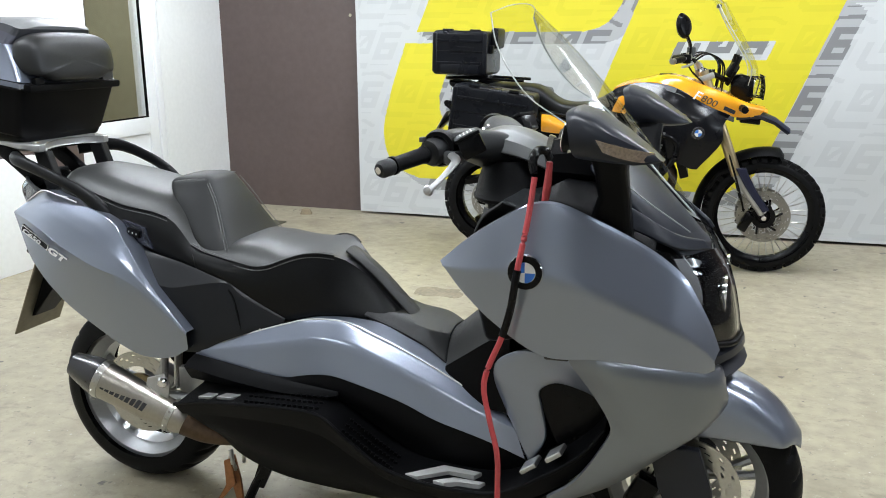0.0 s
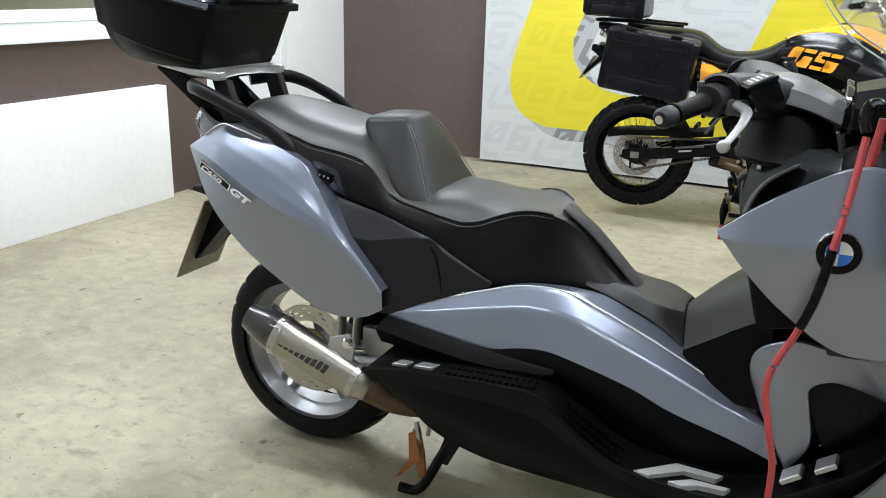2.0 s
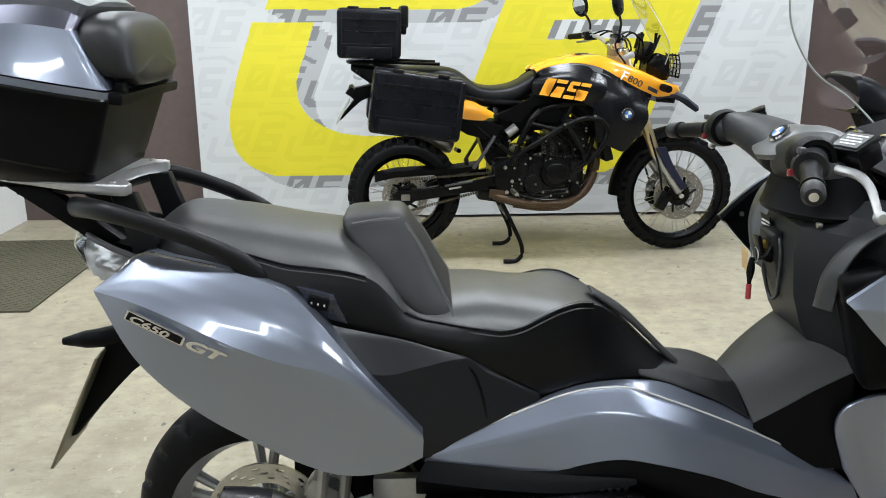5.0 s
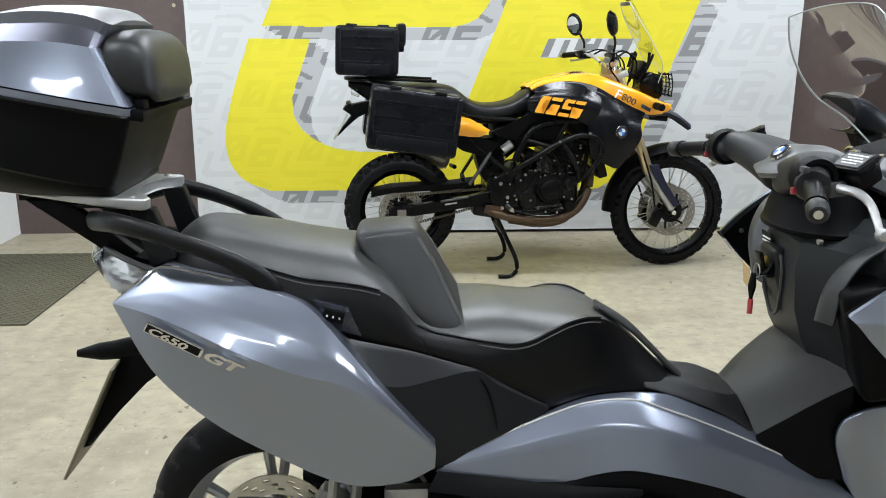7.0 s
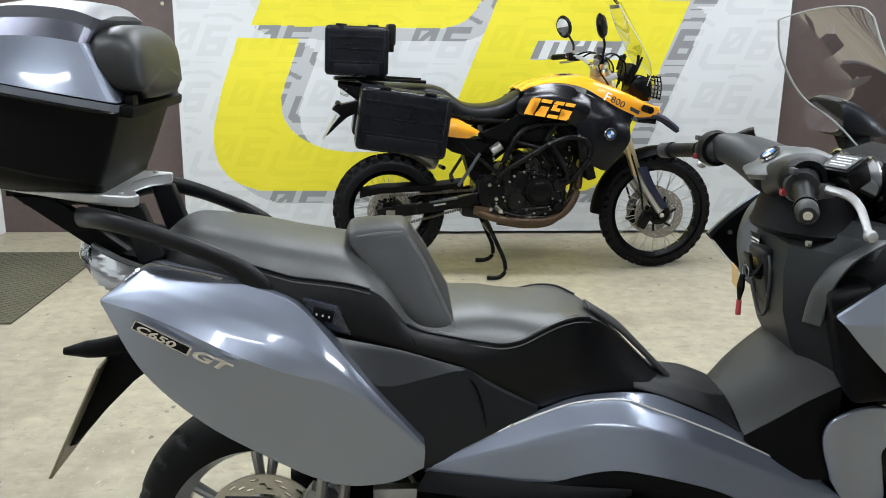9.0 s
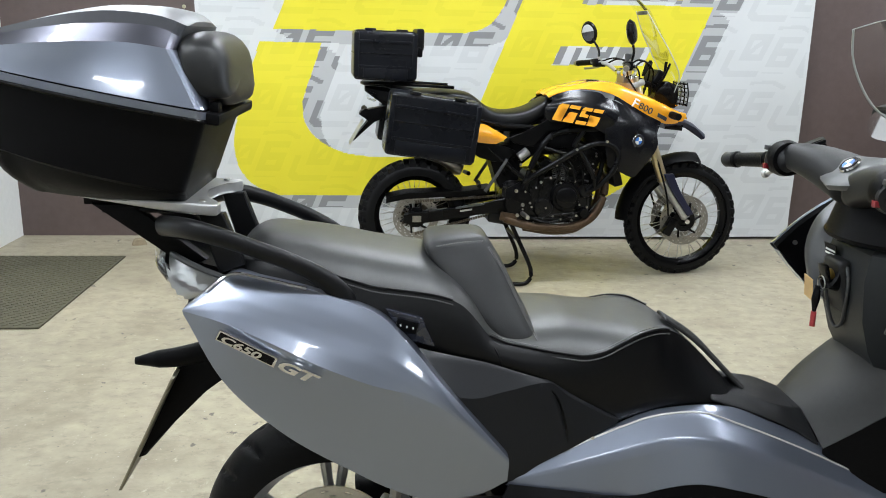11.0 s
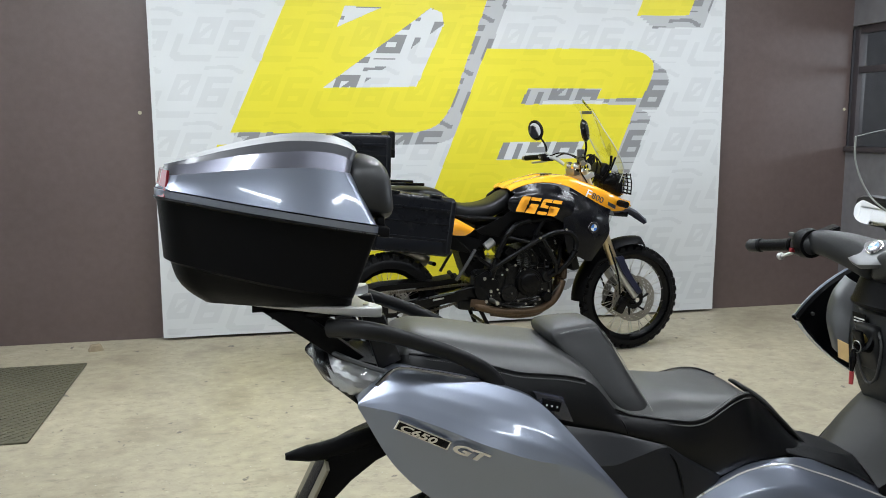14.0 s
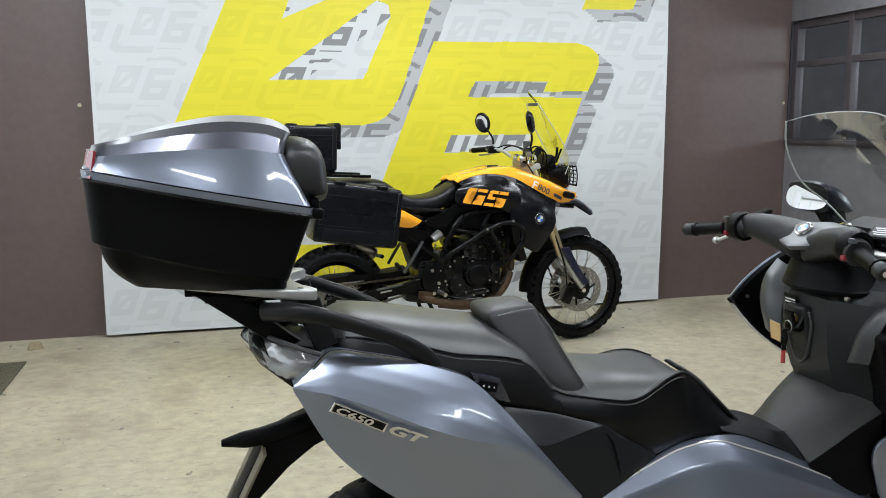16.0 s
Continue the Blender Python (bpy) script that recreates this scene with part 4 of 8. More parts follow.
# seat
SEAT = [(-0.215, 0.955, 0.06, 0.940, 0.075, 0.90), (-0.195, 0.986, 0.10, 0.955, 0.12, 0.895), (-0.16, 1.003, 0.128, 0.960, 0.155, 0.885), (-0.09, 0.998, 0.148, 0.953, 0.178, 0.865), (0.0, 0.983, 0.164, 0.935, 0.188, 0.835),
        (0.06, 0.971, 0.168, 0.917, 0.19, 0.82), (0.126, 0.960, 0.170, 0.908, 0.19, 0.806), (0.18, 0.950, 0.170, 0.900, 0.19, 0.791), (0.235, 0.915, 0.170, 0.882, 0.19, 0.777), (0.27, 0.880, 0.171, 0.845, 0.19, 0.770), (0.30, 0.845, 0.172, 0.810, 0.19, 0.762),
        (0.35, 0.826, 0.172, 0.796, 0.19, 0.745), (0.405, 0.824, 0.172, 0.784, 0.189, 0.725), (0.455, 0.825, 0.170, 0.775, 0.178, 0.687), (0.505, 0.818, 0.168, 0.771, 0.166, 0.652), (0.558, 0.811, 0.155, 0.789, 0.154, 0.621), (0.62, 0.807, 0.130, 0.807, 0.146, 0.635),
        (0.66, 0.800, 0.105, 0.804, 0.138, 0.642), (0.70, 0.784, 0.070, 0.787, 0.128, 0.642), (0.757, 0.740, 0.042, 0.741, 0.114, 0.638), (0.81, 0.688, 0.036, 0.688, 0.098, 0.634), (0.866, 0.634, 0.033, 0.632, 0.075, 0.622), (0.905, 0.603, 0.03, 0.601, 0.06, 0.594)]


def seat_rows(dense=4):
    rows = []
    cols = []
    for k in range(1, 6):
        cols.append(spline([(s[0], s[k], 0) for s in SEAT], 96))
    for i in range(96):
        x = cols[0][i].x
        vals = []
        for c in cols:
            j = min(range(96), key=lambda q: abs(c[q].x - x))
            j0 = max(0, min(94, j if c[j].x <= x else j - 1))
            d = c[j0 + 1].x - c[j0].x
            f = min(1, max(0, (x - c[j0].x) / d)) if d > 1e-6 else 0
            vals.append(c[j0].y + (c[j0 + 1].y - c[j0].y) * f)
        rows.append((x, *vals))
    return rows


SR = seat_rows()


def seat_section(x, zt, ys, zs, yl, zl):
    """Half section from the centre top over the piped shoulder to the lower edge, mirrored."""
    h = [V(x, 0, zt), V(x, -ys * 0.35, zt), V(x, -ys * 0.70, zt * 0.85 + zs * 0.15 + 0.002), V(x, -ys * 0.92, zt * 0.35 + zs * 0.65), V(x, -ys, zs)]
    low = [V(x, -(ys + (yl - ys) * f + 0.012 * math.sin(math.pi * f)), zs + (zl - zs) * f) for f in (0.08, 0.3, 0.6, 0.85, 1.0)] + [V(x, -(yl - 0.02), zl - 0.008)]
    return h, low


top_rows, side_rows = [], []
for r in SR:
    h, low = seat_section(*r)
    full = [V(p.x, -p.y, p.z) for p in reversed(h[1:])] + h
    top_rows.append(full)
    side_rows.append([h[-1]] + low)
nose = next(k for k, r in enumerate(SR) if r[0] > 0.70)
# In front of x 0.70 the seat top takes a darker vinyl.
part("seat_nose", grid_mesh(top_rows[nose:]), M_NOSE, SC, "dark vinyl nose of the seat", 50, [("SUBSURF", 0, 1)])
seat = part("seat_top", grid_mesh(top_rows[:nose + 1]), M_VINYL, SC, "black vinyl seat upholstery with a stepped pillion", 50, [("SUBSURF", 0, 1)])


def stitches(name, pts, n, parent, size=0.0019):
    """A dashed seam of short threads along a line."""
    bm = bmesh.new()
    line = spline(pts, n)
    for a, b in list(zip(line, line[1:]))[::2]:
        bmesh.ops.create_cube(bm, size=1, matrix=Matrix.Translation((a + b) / 2) @ (b - a).to_track_quat("X", "Z").to_matrix().to_4x4() @ Matrix.Diagonal(((b - a).length, size, size, 1)))
    return tagged(part(name, bm, M_STITCH, parent), kind="stuff")


rear_line = [r for r in SR if -0.17 < r[0] < 0.24]
front_line = [r for r in SR if 0.285 < r[0] < 0.705]
for side in (1, -1):
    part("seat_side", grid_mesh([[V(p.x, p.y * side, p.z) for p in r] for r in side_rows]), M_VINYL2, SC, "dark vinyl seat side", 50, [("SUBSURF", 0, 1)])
    for run in (rear_line, front_line):
        part("seat_piping", tube([(r[0], -(r[2] + 0.001) * side, r[3] + 0.002) for r in run[::3]], 0.0022, 90, 6), M_VINYL2, SC, "piped seam")
        for dy, dz in ((-0.006, 0.005), (0.004, -0.007)):
            stitches("stitching", [(r[0], -(r[2] + dy) * side, r[3] + dz) for r in run[::3]], 170, SC)
    part("seat_seam", tube([(0.292, -0.175 * side, 0.808), (0.308, -0.190 * side, 0.785), (0.318, -0.193 * side, 0.757)], 0.0018, 16, 6), M_FRAMEB, SC, "seam across the seat side")
part("seat_front_trim", skin([[(0.690, -0.032, 0.797), (0.757, -0.032, 0.748), (0.811, -0.032, 0.697), (0.866, -0.032, 0.642), (0.903, -0.034, 0.609)], [(0.688, -0.012, 0.802), (0.760, -0.012, 0.755), (0.814, -0.012, 0.702), (0.869, -0.012, 0.646), (0.907, -0.012, 0.612)],
                             [(0.688, 0.012, 0.802), (0.760, 0.012, 0.755), (0.814, 0.012, 0.702), (0.869, 0.012, 0.646), (0.907, 0.012, 0.612)], [(0.690, 0.032, 0.797), (0.757, 0.032, 0.748), (0.811, 0.032, 0.697), (0.866, 0.032, 0.642), (0.903, 0.034, 0.609)]], 30, 3), M_TUNNEL, SC, "grey rubber strip down the seat nose", 40, [("SOLIDIFY", 0.007, 1), ("BEVEL", 0.003, 3)])
part("latch_tab", block((0.045, 0.05, 0.006), (0.935, 0.003, 0.616), 0.002, 2, (0, 12, 0)), M_MIDP, SC, "grey tab in front of the seat")

# rider backrest pad
def backrest():
    def ring(f, r):
        """A pad section from its front and rear corners, rounded by cutting corners."""
        pts = [V(f[0], -f[1], f[2]), V(f[0], f[1], f[2]), V(r[0], r[1], r[2]), V(r[0], -r[1], r[2])]
        for q in (0.11, 0.25, 0.25):
            pts = [p for a, b in zip(pts, pts[1:] + pts[:1]) for p in (a.lerp(b, q), a.lerp(b, 1 - q))]
        return pts
    LV = [((0.416, 0.156, 0.760), (0.336, 0.172, 0.750)), ((0.412, 0.156, 0.784), (0.322, 0.174, 0.790)), ((0.378, 0.134, 0.838), (0.272, 0.166, 0.834)), ((0.355, 0.111, 0.886), (0.218, 0.140, 0.890)), ((0.333, 0.094, 0.930), (0.190, 0.117, 0.935)),
          ((0.308, 0.080, 0.966), (0.166, 0.096, 0.958)), ((0.300, 0.073, 0.983), (0.164, 0.088, 0.975)), ((0.290, 0.062, 0.993), (0.172, 0.076, 0.986)), ((0.262, 0.030, 0.998), (0.200, 0.036, 0.992))]
    pad = part("rider_backrest", grid_mesh([ring(f, r) for f, r in LV], close_u=True, caps=True), M_PAD, SC, "black padded rider backrest", 60, [("SUBSURF", 0, 1)])
    for s in (-1, 1):
        for d in (0.0, 0.007):
            stitches("stitching", [(0.400 - d * 0.5, s * (0.153 + d), 0.790), (0.374 - d * 0.5, s * (0.131 + d), 0.838), (0.350 - d * 0.5, s * (0.109 + d), 0.886), (0.328 - d * 0.5, s * (0.092 + d), 0.930), (0.298 - d * 0.5, s * (0.076 + d), 0.975)], 110, pad)
        stitches("stitching", [(0.285, s * 0.074, 0.986), (0.24, s * 0.082, 0.985), (0.19, s * 0.088, 0.978)], 60, pad)


backrest()
sw = part("seat_switch_bezel", prism([(0.085, 0.892), (0.155, 0.873), (0.180, 0.815), (0.118, 0.832)], -0.226, -0.208, 0.004, 2), M_GLOSS, SC, "black bezel of the seat heating switch")
sw.location = (0.004, 0.026, -0.010)
part("rocker", block((0.042, 0.012, 0.022), (0.125, -0.229, 0.860), 0.003, 2, (0, 15, 0)), M_BLACK, sw, "black rocker switch")
for k in range(3):
    part("rocker_mark", block((0.003, 0.001, 0.004), (0.113 + 0.012 * k, -0.2355, 0.863 - 0.003 * k)), M_WHITEP, sw, "white bar mark")

# grab rails, rack, tail
for side in (1, -1):
    y = lambda v: v * side
    part("grab_rail", tube([(-0.34, y(-0.125), 1.028), (-0.29, y(-0.178), 1.036), (-0.25, y(-0.203), 1.034), (-0.20, y(-0.211), 1.021), (-0.15, y(-0.211), 1.003), (-0.10, y(-0.208), 0.983), (-0.05, y(-0.200), 0.957), (-0.015, y(-0.191), 0.930), (0.01, y(-0.182), 0.897), (0.026, y(-0.172), 0.855)], [0.015, 0.015, 0.0145, 0.0135, 0.0125, 0.0125, 0.0125, 0.014, 0.016, 0.019], 56, 14, False, 1.35), M_RAIL, SC, "black grab rail beside the pillion seat", 60)
    part("rail_bracket", prism([(-0.272, 1.052), (-0.222, 1.052), (-0.186, 0.95), (-0.236, 0.93)], y(-0.128), y(-0.10), 0.007, 3), M_RAIL, SC, "black bracket under the rack")
    part("rack_support", prism([(-0.48, 1.066), (-0.40, 1.064), (-0.262, 0.955), (-0.30, 0.935)], y(-0.105), y(-0.075), 0.008, 2), M_BLACK, SC, "black rack support")
half = [(-0.525, 0.0), (-0.525, 0.09), (-0.51, 0.110), (-0.46, 0.128), (-0.30, 0.146), (-0.240, 0.150), (-0.230, 0.144), (-0.228, 0.122), (-0.244, 0.108), (-0.262, 0.085), (-0.272, 0.055), (-0.276, 0.0)]
rk = prism(half + [(x, -yy) for x, yy in reversed(half[1:-1])], -0.011, 0.011, 0.005, 3, 0, "xy")
for v in rk.verts:
    if v.co.z < 0 and v.co.x < -0.27:
        v.co.z += 0.016 * min(1, (-0.27 - v.co.x) / 0.22)
rk.transform(pose(-0.215, 0, 1.061, 0, 3.2, 0) @ Matrix.Translation((0.215, 0, 0)))
part("rack", rk, M_ALU, SC, "cast silver rack with a hollowed front edge", 35)
for yy in (-0.125, 0.125):
    part("rack_screw", lathe([(0, 0), (0, 0.007), (0.004, 0.006), (0.004, 0)], 14, "z", (-0.262, yy, 1.0745)), M_STEEL, SC, "steel rack screw")
part("rack_plate", block((0.18, 0.20, 0.010), (-0.37, 0, 1.052), 0.003), M_FRAMEB, SC, "black rack plate")
tail = part("tail_body", grid_mesh([core_ring(-0.20, 0.15, 0.83, 0.93), core_ring(-0.28, 0.13, 0.845, 0.945), core_ring(-0.35, 0.09, 0.90, 0.965, 0.02), core_ring(-0.37, 0.05, 0.925, 0.965, 0.015)], close_u=True, caps=True), M_BLACK, SC, "black tail unit")
for side in (1, -1):
    rear_lamp = part("tail_lamp", skin([[(-0.205, -0.152 * side, 0.925), (-0.27, -0.140 * side, 0.947), (-0.33, -0.10 * side, 0.966), (-0.365, -0.02 * side, 0.972)],
                                        [(-0.235, -0.163 * side, 0.900), (-0.30, -0.146 * side, 0.916), (-0.36, -0.098 * side, 0.938), (-0.388, -0.02 * side, 0.948)],
                                        [(-0.27, -0.156 * side, 0.876), (-0.31, -0.136 * side, 0.880), (-0.345, -0.09 * side, 0.902), (-0.365, -0.02 * side, 0.918)]], 22, 5), M_LENS, SC, "clear faceted tail lamp lens", 60)
    top = spline([(-0.212, -0.145 * side, 0.920), (-0.27, -0.130 * side, 0.940), (-0.33, -0.090 * side, 0.958), (-0.355, -0.02 * side, 0.965)], 16)
    low = spline([(-0.268, -0.148 * side, 0.880), (-0.31, -0.128 * side, 0.886), (-0.342, -0.085 * side, 0.906), (-0.355, -0.02 * side, 0.92)], 16)
    facets = [[a.lerp(b, k / 6) + V(-0.5, -0.8 * side, 0.1) * (0.010 * math.sin(math.pi * k / 6) + (0.0055 if (n + k) % 2 else -0.0055)) for k in range(7)] for n, (a, b) in enumerate(zip(top, low))]
    part("reflector", grid_mesh(facets), M_REFL, rear_lamp, "faceted bright reflector", 4)
    part("lamp_rim", tube([(-0.205, -0.153 * side, 0.926), (-0.27, -0.142 * side, 0.948), (-0.33, -0.102 * side, 0.967), (-0.365, -0.02 * side, 0.973)], 0.006, 26, 8), M_MIDP, rear_lamp, "grey upper lamp rim")
part("tail_lamp_centre", block((0.02, 0.10, 0.02), (-0.35, 0, 0.945), 0.008), M_RED, SC, "red centre tail lamp")
pl = part("plate_arm", prism([(-0.20, 0.775), (-0.28, 0.742), (-0.335, 0.718), (-0.36, 0.69), (-0.46, 0.49), (-0.43, 0.50), (-0.30, 0.655), (-0.24, 0.70), (-0.17, 0.72)], -0.045, 0.045, 0.008, 2), M_BLACK, SC, "black number plate carrier")
plate = part("number_plate", prism([(-0.352, 0.70), (-0.345, 0.70), (-0.470, 0.447), (-0.477, 0.447)], -0.095, 0.095, 0.0015, 1), M_PLATE, SC, "plain metal number plate with plain bars")
for k, (a, b) in enumerate(((-0.07, -0.02), (-0.005, 0.03), (0.04, 0.075))):
    bar = block((0.002, b - a, 0.05), (0, (a + b) / 2, 0))
    bar.transform(pose(-0.4205, 0, 0.56, 0, 26.3, 0))
    part("plate_bar", bar, M_FRAMEB, plate)
part("plate_lamp_arm", tube([(-0.20, -0.02, 0.752), (-0.28, -0.03, 0.738), (-0.35, -0.035, 0.724), (-0.415, -0.03, 0.716), (-0.430, -0.03, 0.7145), (-0.440, -0.03, 0.714)], [0.022, 0.024, 0.023, 0.0215, 0.019, 0.008], 60, 14), M_BLACK, SC, "black rounded rear indicator stalk")

# silencer
ex0, ex1 = V(0.275, -0.235, 0.312), V(-0.085, -0.262, 0.462)


def oval(prof, squash=0.82):
    bm = lathe([(u, r * 0.77) for u, r in prof], 40, "x")
    for v in bm.verts:
        v.co.y *= squash
    return aim(bm, ex0, ex1)


sil = part("silencer", oval([(0.0, 0.0), (0.0, 0.040), (0.012, 0.048), (0.035, 0.057), (0.05, 0.060), (0.27, 0.073), (0.285, 0.073), (0.285, 0.06), (0.285, 0)]), M_TITAN, SC, "brushed titanium silencer")
part("end_cap", oval([(0.286, 0.0), (0.286, 0.074), (0.32, 0.070), (0.36, 0.056), (0.385, 0.046), (0.385, 0.030), (0.35, 0.028), (0.35, 0)]), M_CARBON, sil, "carbon fibre end cap")
part("band", oval([(0.272, 0.0735), (0.272, 0.0765), (0.292, 0.0765), (0.292, 0.0735), (0.272, 0.0735)]), M_STEEL, sil, "riveted steel band")
part("band", oval([(0.04, 0.058), (0.04, 0.0625), (0.056, 0.0630), (0.056, 0.060), (0.04, 0.058)]), M_STEEL, sil)
for s, r in ((0.282, 0.077), (0.048, 0.063)):
    for k in range(14):
        a = 2 * math.pi * k / 14
        b = lathe([(-0.002, 0.0), (-0.002, 0.0035), (0.002, 0.002), (0.002, 0)], 8, "z")
        b.transform(pose(s, 0, 0, math.degrees(a)) @ pose(0, 0, r * 0.86))
        for v in b.verts:
            v.co.y *= 0.82
        part("rivet", aim(b, ex0, ex1), M_STEEL, sil)
part("exhaust_pipe", tube([(0.27, -0.236, 0.314), (0.33, -0.22, 0.285), (0.40, -0.19, 0.27), (0.52, -0.12, 0.27)], [0.034, 0.026, 0.022, 0.022], 20, 14), M_RUST, sil, "brown link pipe")
part("silencer_bracket", prism([(0.16, 0.44), (0.22, 0.46), (0.235, 0.43), (0.225, 0.385), (0.15, 0.40)], -0.245, -0.238, 0.002, 1), M_ALU, sil, "aluminium bracket")
part("bracket_bolt", lathe([(-0.258, 0), (-0.258, 0.010), (-0.252, 0.016), (-0.246, 0.016), (-0.246, 0)], 16, at=(0.215, 0, 0.435)), M_CHROME, sil)
d_ex = (ex1 - ex0).normalized()
tm2 = join(prism([(0, 0), (0.022, 0.018), (0.012, 0.018), (0.004, 0.010)], -0.0008, 0.0008), prism([(0.0, 0.028), (0.012, 0.018), (0.028, 0.0), (0.034, 0.004), (0.02, 0.028)], -0.0008, 0.0008))
for nm, bmx, ofs in (("maker_lettering", None, 0.0), ("maker_sign", tm2, -0.045)):
    if bmx is None:
        # the maker's name becomes plain bars
        bmx = join(*[prism([(0.0165 * k, 0), (0.0165 * k + 0.012, 0), (0.0165 * k + 0.015, 0.024), (0.0165 * k + 0.003, 0.024)], -0.0008, 0.0008) for k in range(9)])
    bmx.transform(Matrix.Translation((ofs, 0, 0)))
    ang = math.degrees(math.atan2(d_ex.z, -d_ex.x))
    bmx.transform(pose(0, 0, 0, -28, 0, 0))
    mid = ex0.lerp(ex1, 0.66)
    bmx.transform(Matrix.Translation(mid + V(0.0, -0.0468, 0.003)) @ pose(0, 0, 0, 0, ang, 4))
    part(nm, bmx, M_GREYP, sil, "dark etched bars")

# rear fork leg, stand
part("swing_arm", tube([(0.46, -0.13, 0.36), (0.25, -0.135, 0.33), (0.02, -0.13, 0.29)], [0.05, 0.04, 0.035], 20, 12), M_ALU, SC, "cast aluminium swing arm")
part("swing_arm", tube([(0.46, 0.13, 0.36), (0.25, 0.135, 0.33), (0.02, 0.13, 0.29)], [0.06, 0.06, 0.06], 20, 12), M_BLACK, SC, "black drive case")
part("caliper", block((0.07, 0.05, 0.05), (0.10, -0.075, 0.375), 0.012, 2, (0, 30, 0)), M_ALU, SC, "brake caliper")
for k in range(2):
    part("shock_absorber", tube([(0.10 + 0.05 * k, -0.10, 0.36), (0.13 + 0.05 * k, -0.10, 0.62)], 0.013), M_ALU, SC)
part("battery_box", block((0.16, 0.03, 0.08), (0.30, -0.17, 0.42), 0.01), M_ALU, SC, "cast engine cover")
st = part("centre_stand", join(tube([(0.52, -0.13, 0.27), (0.44, -0.15, 0.12), (0.38, -0.17, 0.012), (0.33, -0.175, 0.010)], 0.014, 22, 10), tube([(0.52, 0.13, 0.27), (0.44, 0.15, 0.12), (0.38, 0.17, 0.012), (0.33, 0.175, 0.010)], 0.014, 22, 10), tube([(0.50, -0.13, 0.22), (0.50, 0.13, 0.22)], 0.012)), M_FRAMEB, SC, "black centre stand")
part("stand_gusset", prism([(0.42, 0.10), (0.46, 0.10), (0.54, 0.26), (0.48, 0.26)], -0.155, -0.147, 0.002), M_FRAMEB, st)
part("stand_spring", tube([(0.40, -0.16, 0.255), (0.41, -0.165, 0.21), (0.405, -0.162, 0.18)], 0.006), M_STEEL, st)

# footboards and lower bodywork
FT_A = [(0.29, -0.300, 0.400), (0.36, -0.312, 0.420), (0.50, -0.318, 0.436), (0.66, -0.318, 0.446), (0.74, -0.318, 0.440), (0.82, -0.318, 0.385), (0.92, -0.317, 0.322), (1.05, -0.312, 0.298), (1.20, -0.305, 0.302), (1.31, -0.298, 0.360), (1.41, -0.296, 0.440), (1.452, -0.290, 0.50)]
FT_I = [(0.33, -0.215, 0.440), (0.40, -0.215, 0.452), (0.52, -0.210, 0.462), (0.66, -0.205, 0.460), (0.74, -0.203, 0.445), (0.82, -0.205, 0.392), (0.92, -0.205, 0.332), (1.05, -0.205, 0.308), (1.20, -0.205, 0.314), (1.31, -0.205, 0.380), (1.41, -0.205, 0.465), (1.45, -0.20, 0.52)]
FT_L = [(0.31, -0.295, 0.375), (0.38, -0.300, 0.385), (0.52, -0.296, 0.390), (0.66, -0.290, 0.385), (0.74, -0.290, 0.370), (0.82, -0.288, 0.325), (0.92, -0.285, 0.275), (1.05, -0.285, 0.255), (1.20, -0.285, 0.262), (1.31, -0.285, 0.312), (1.41, -0.285, 0.395), (1.46, -0.28, 0.47)]
BL = [(0.36, -0.20, 0.300), (0.44, -0.21, 0.245), (0.56, -0.21, 0.205), (0.70, -0.205, 0.19), (0.80, -0.20, 0.185), (0.92, -0.195, 0.18), (1.05, -0.19, 0.18), (1.20, -0.19, 0.19), (1.31, -0.19, 0.215), (1.42, -0.18, 0.27)]
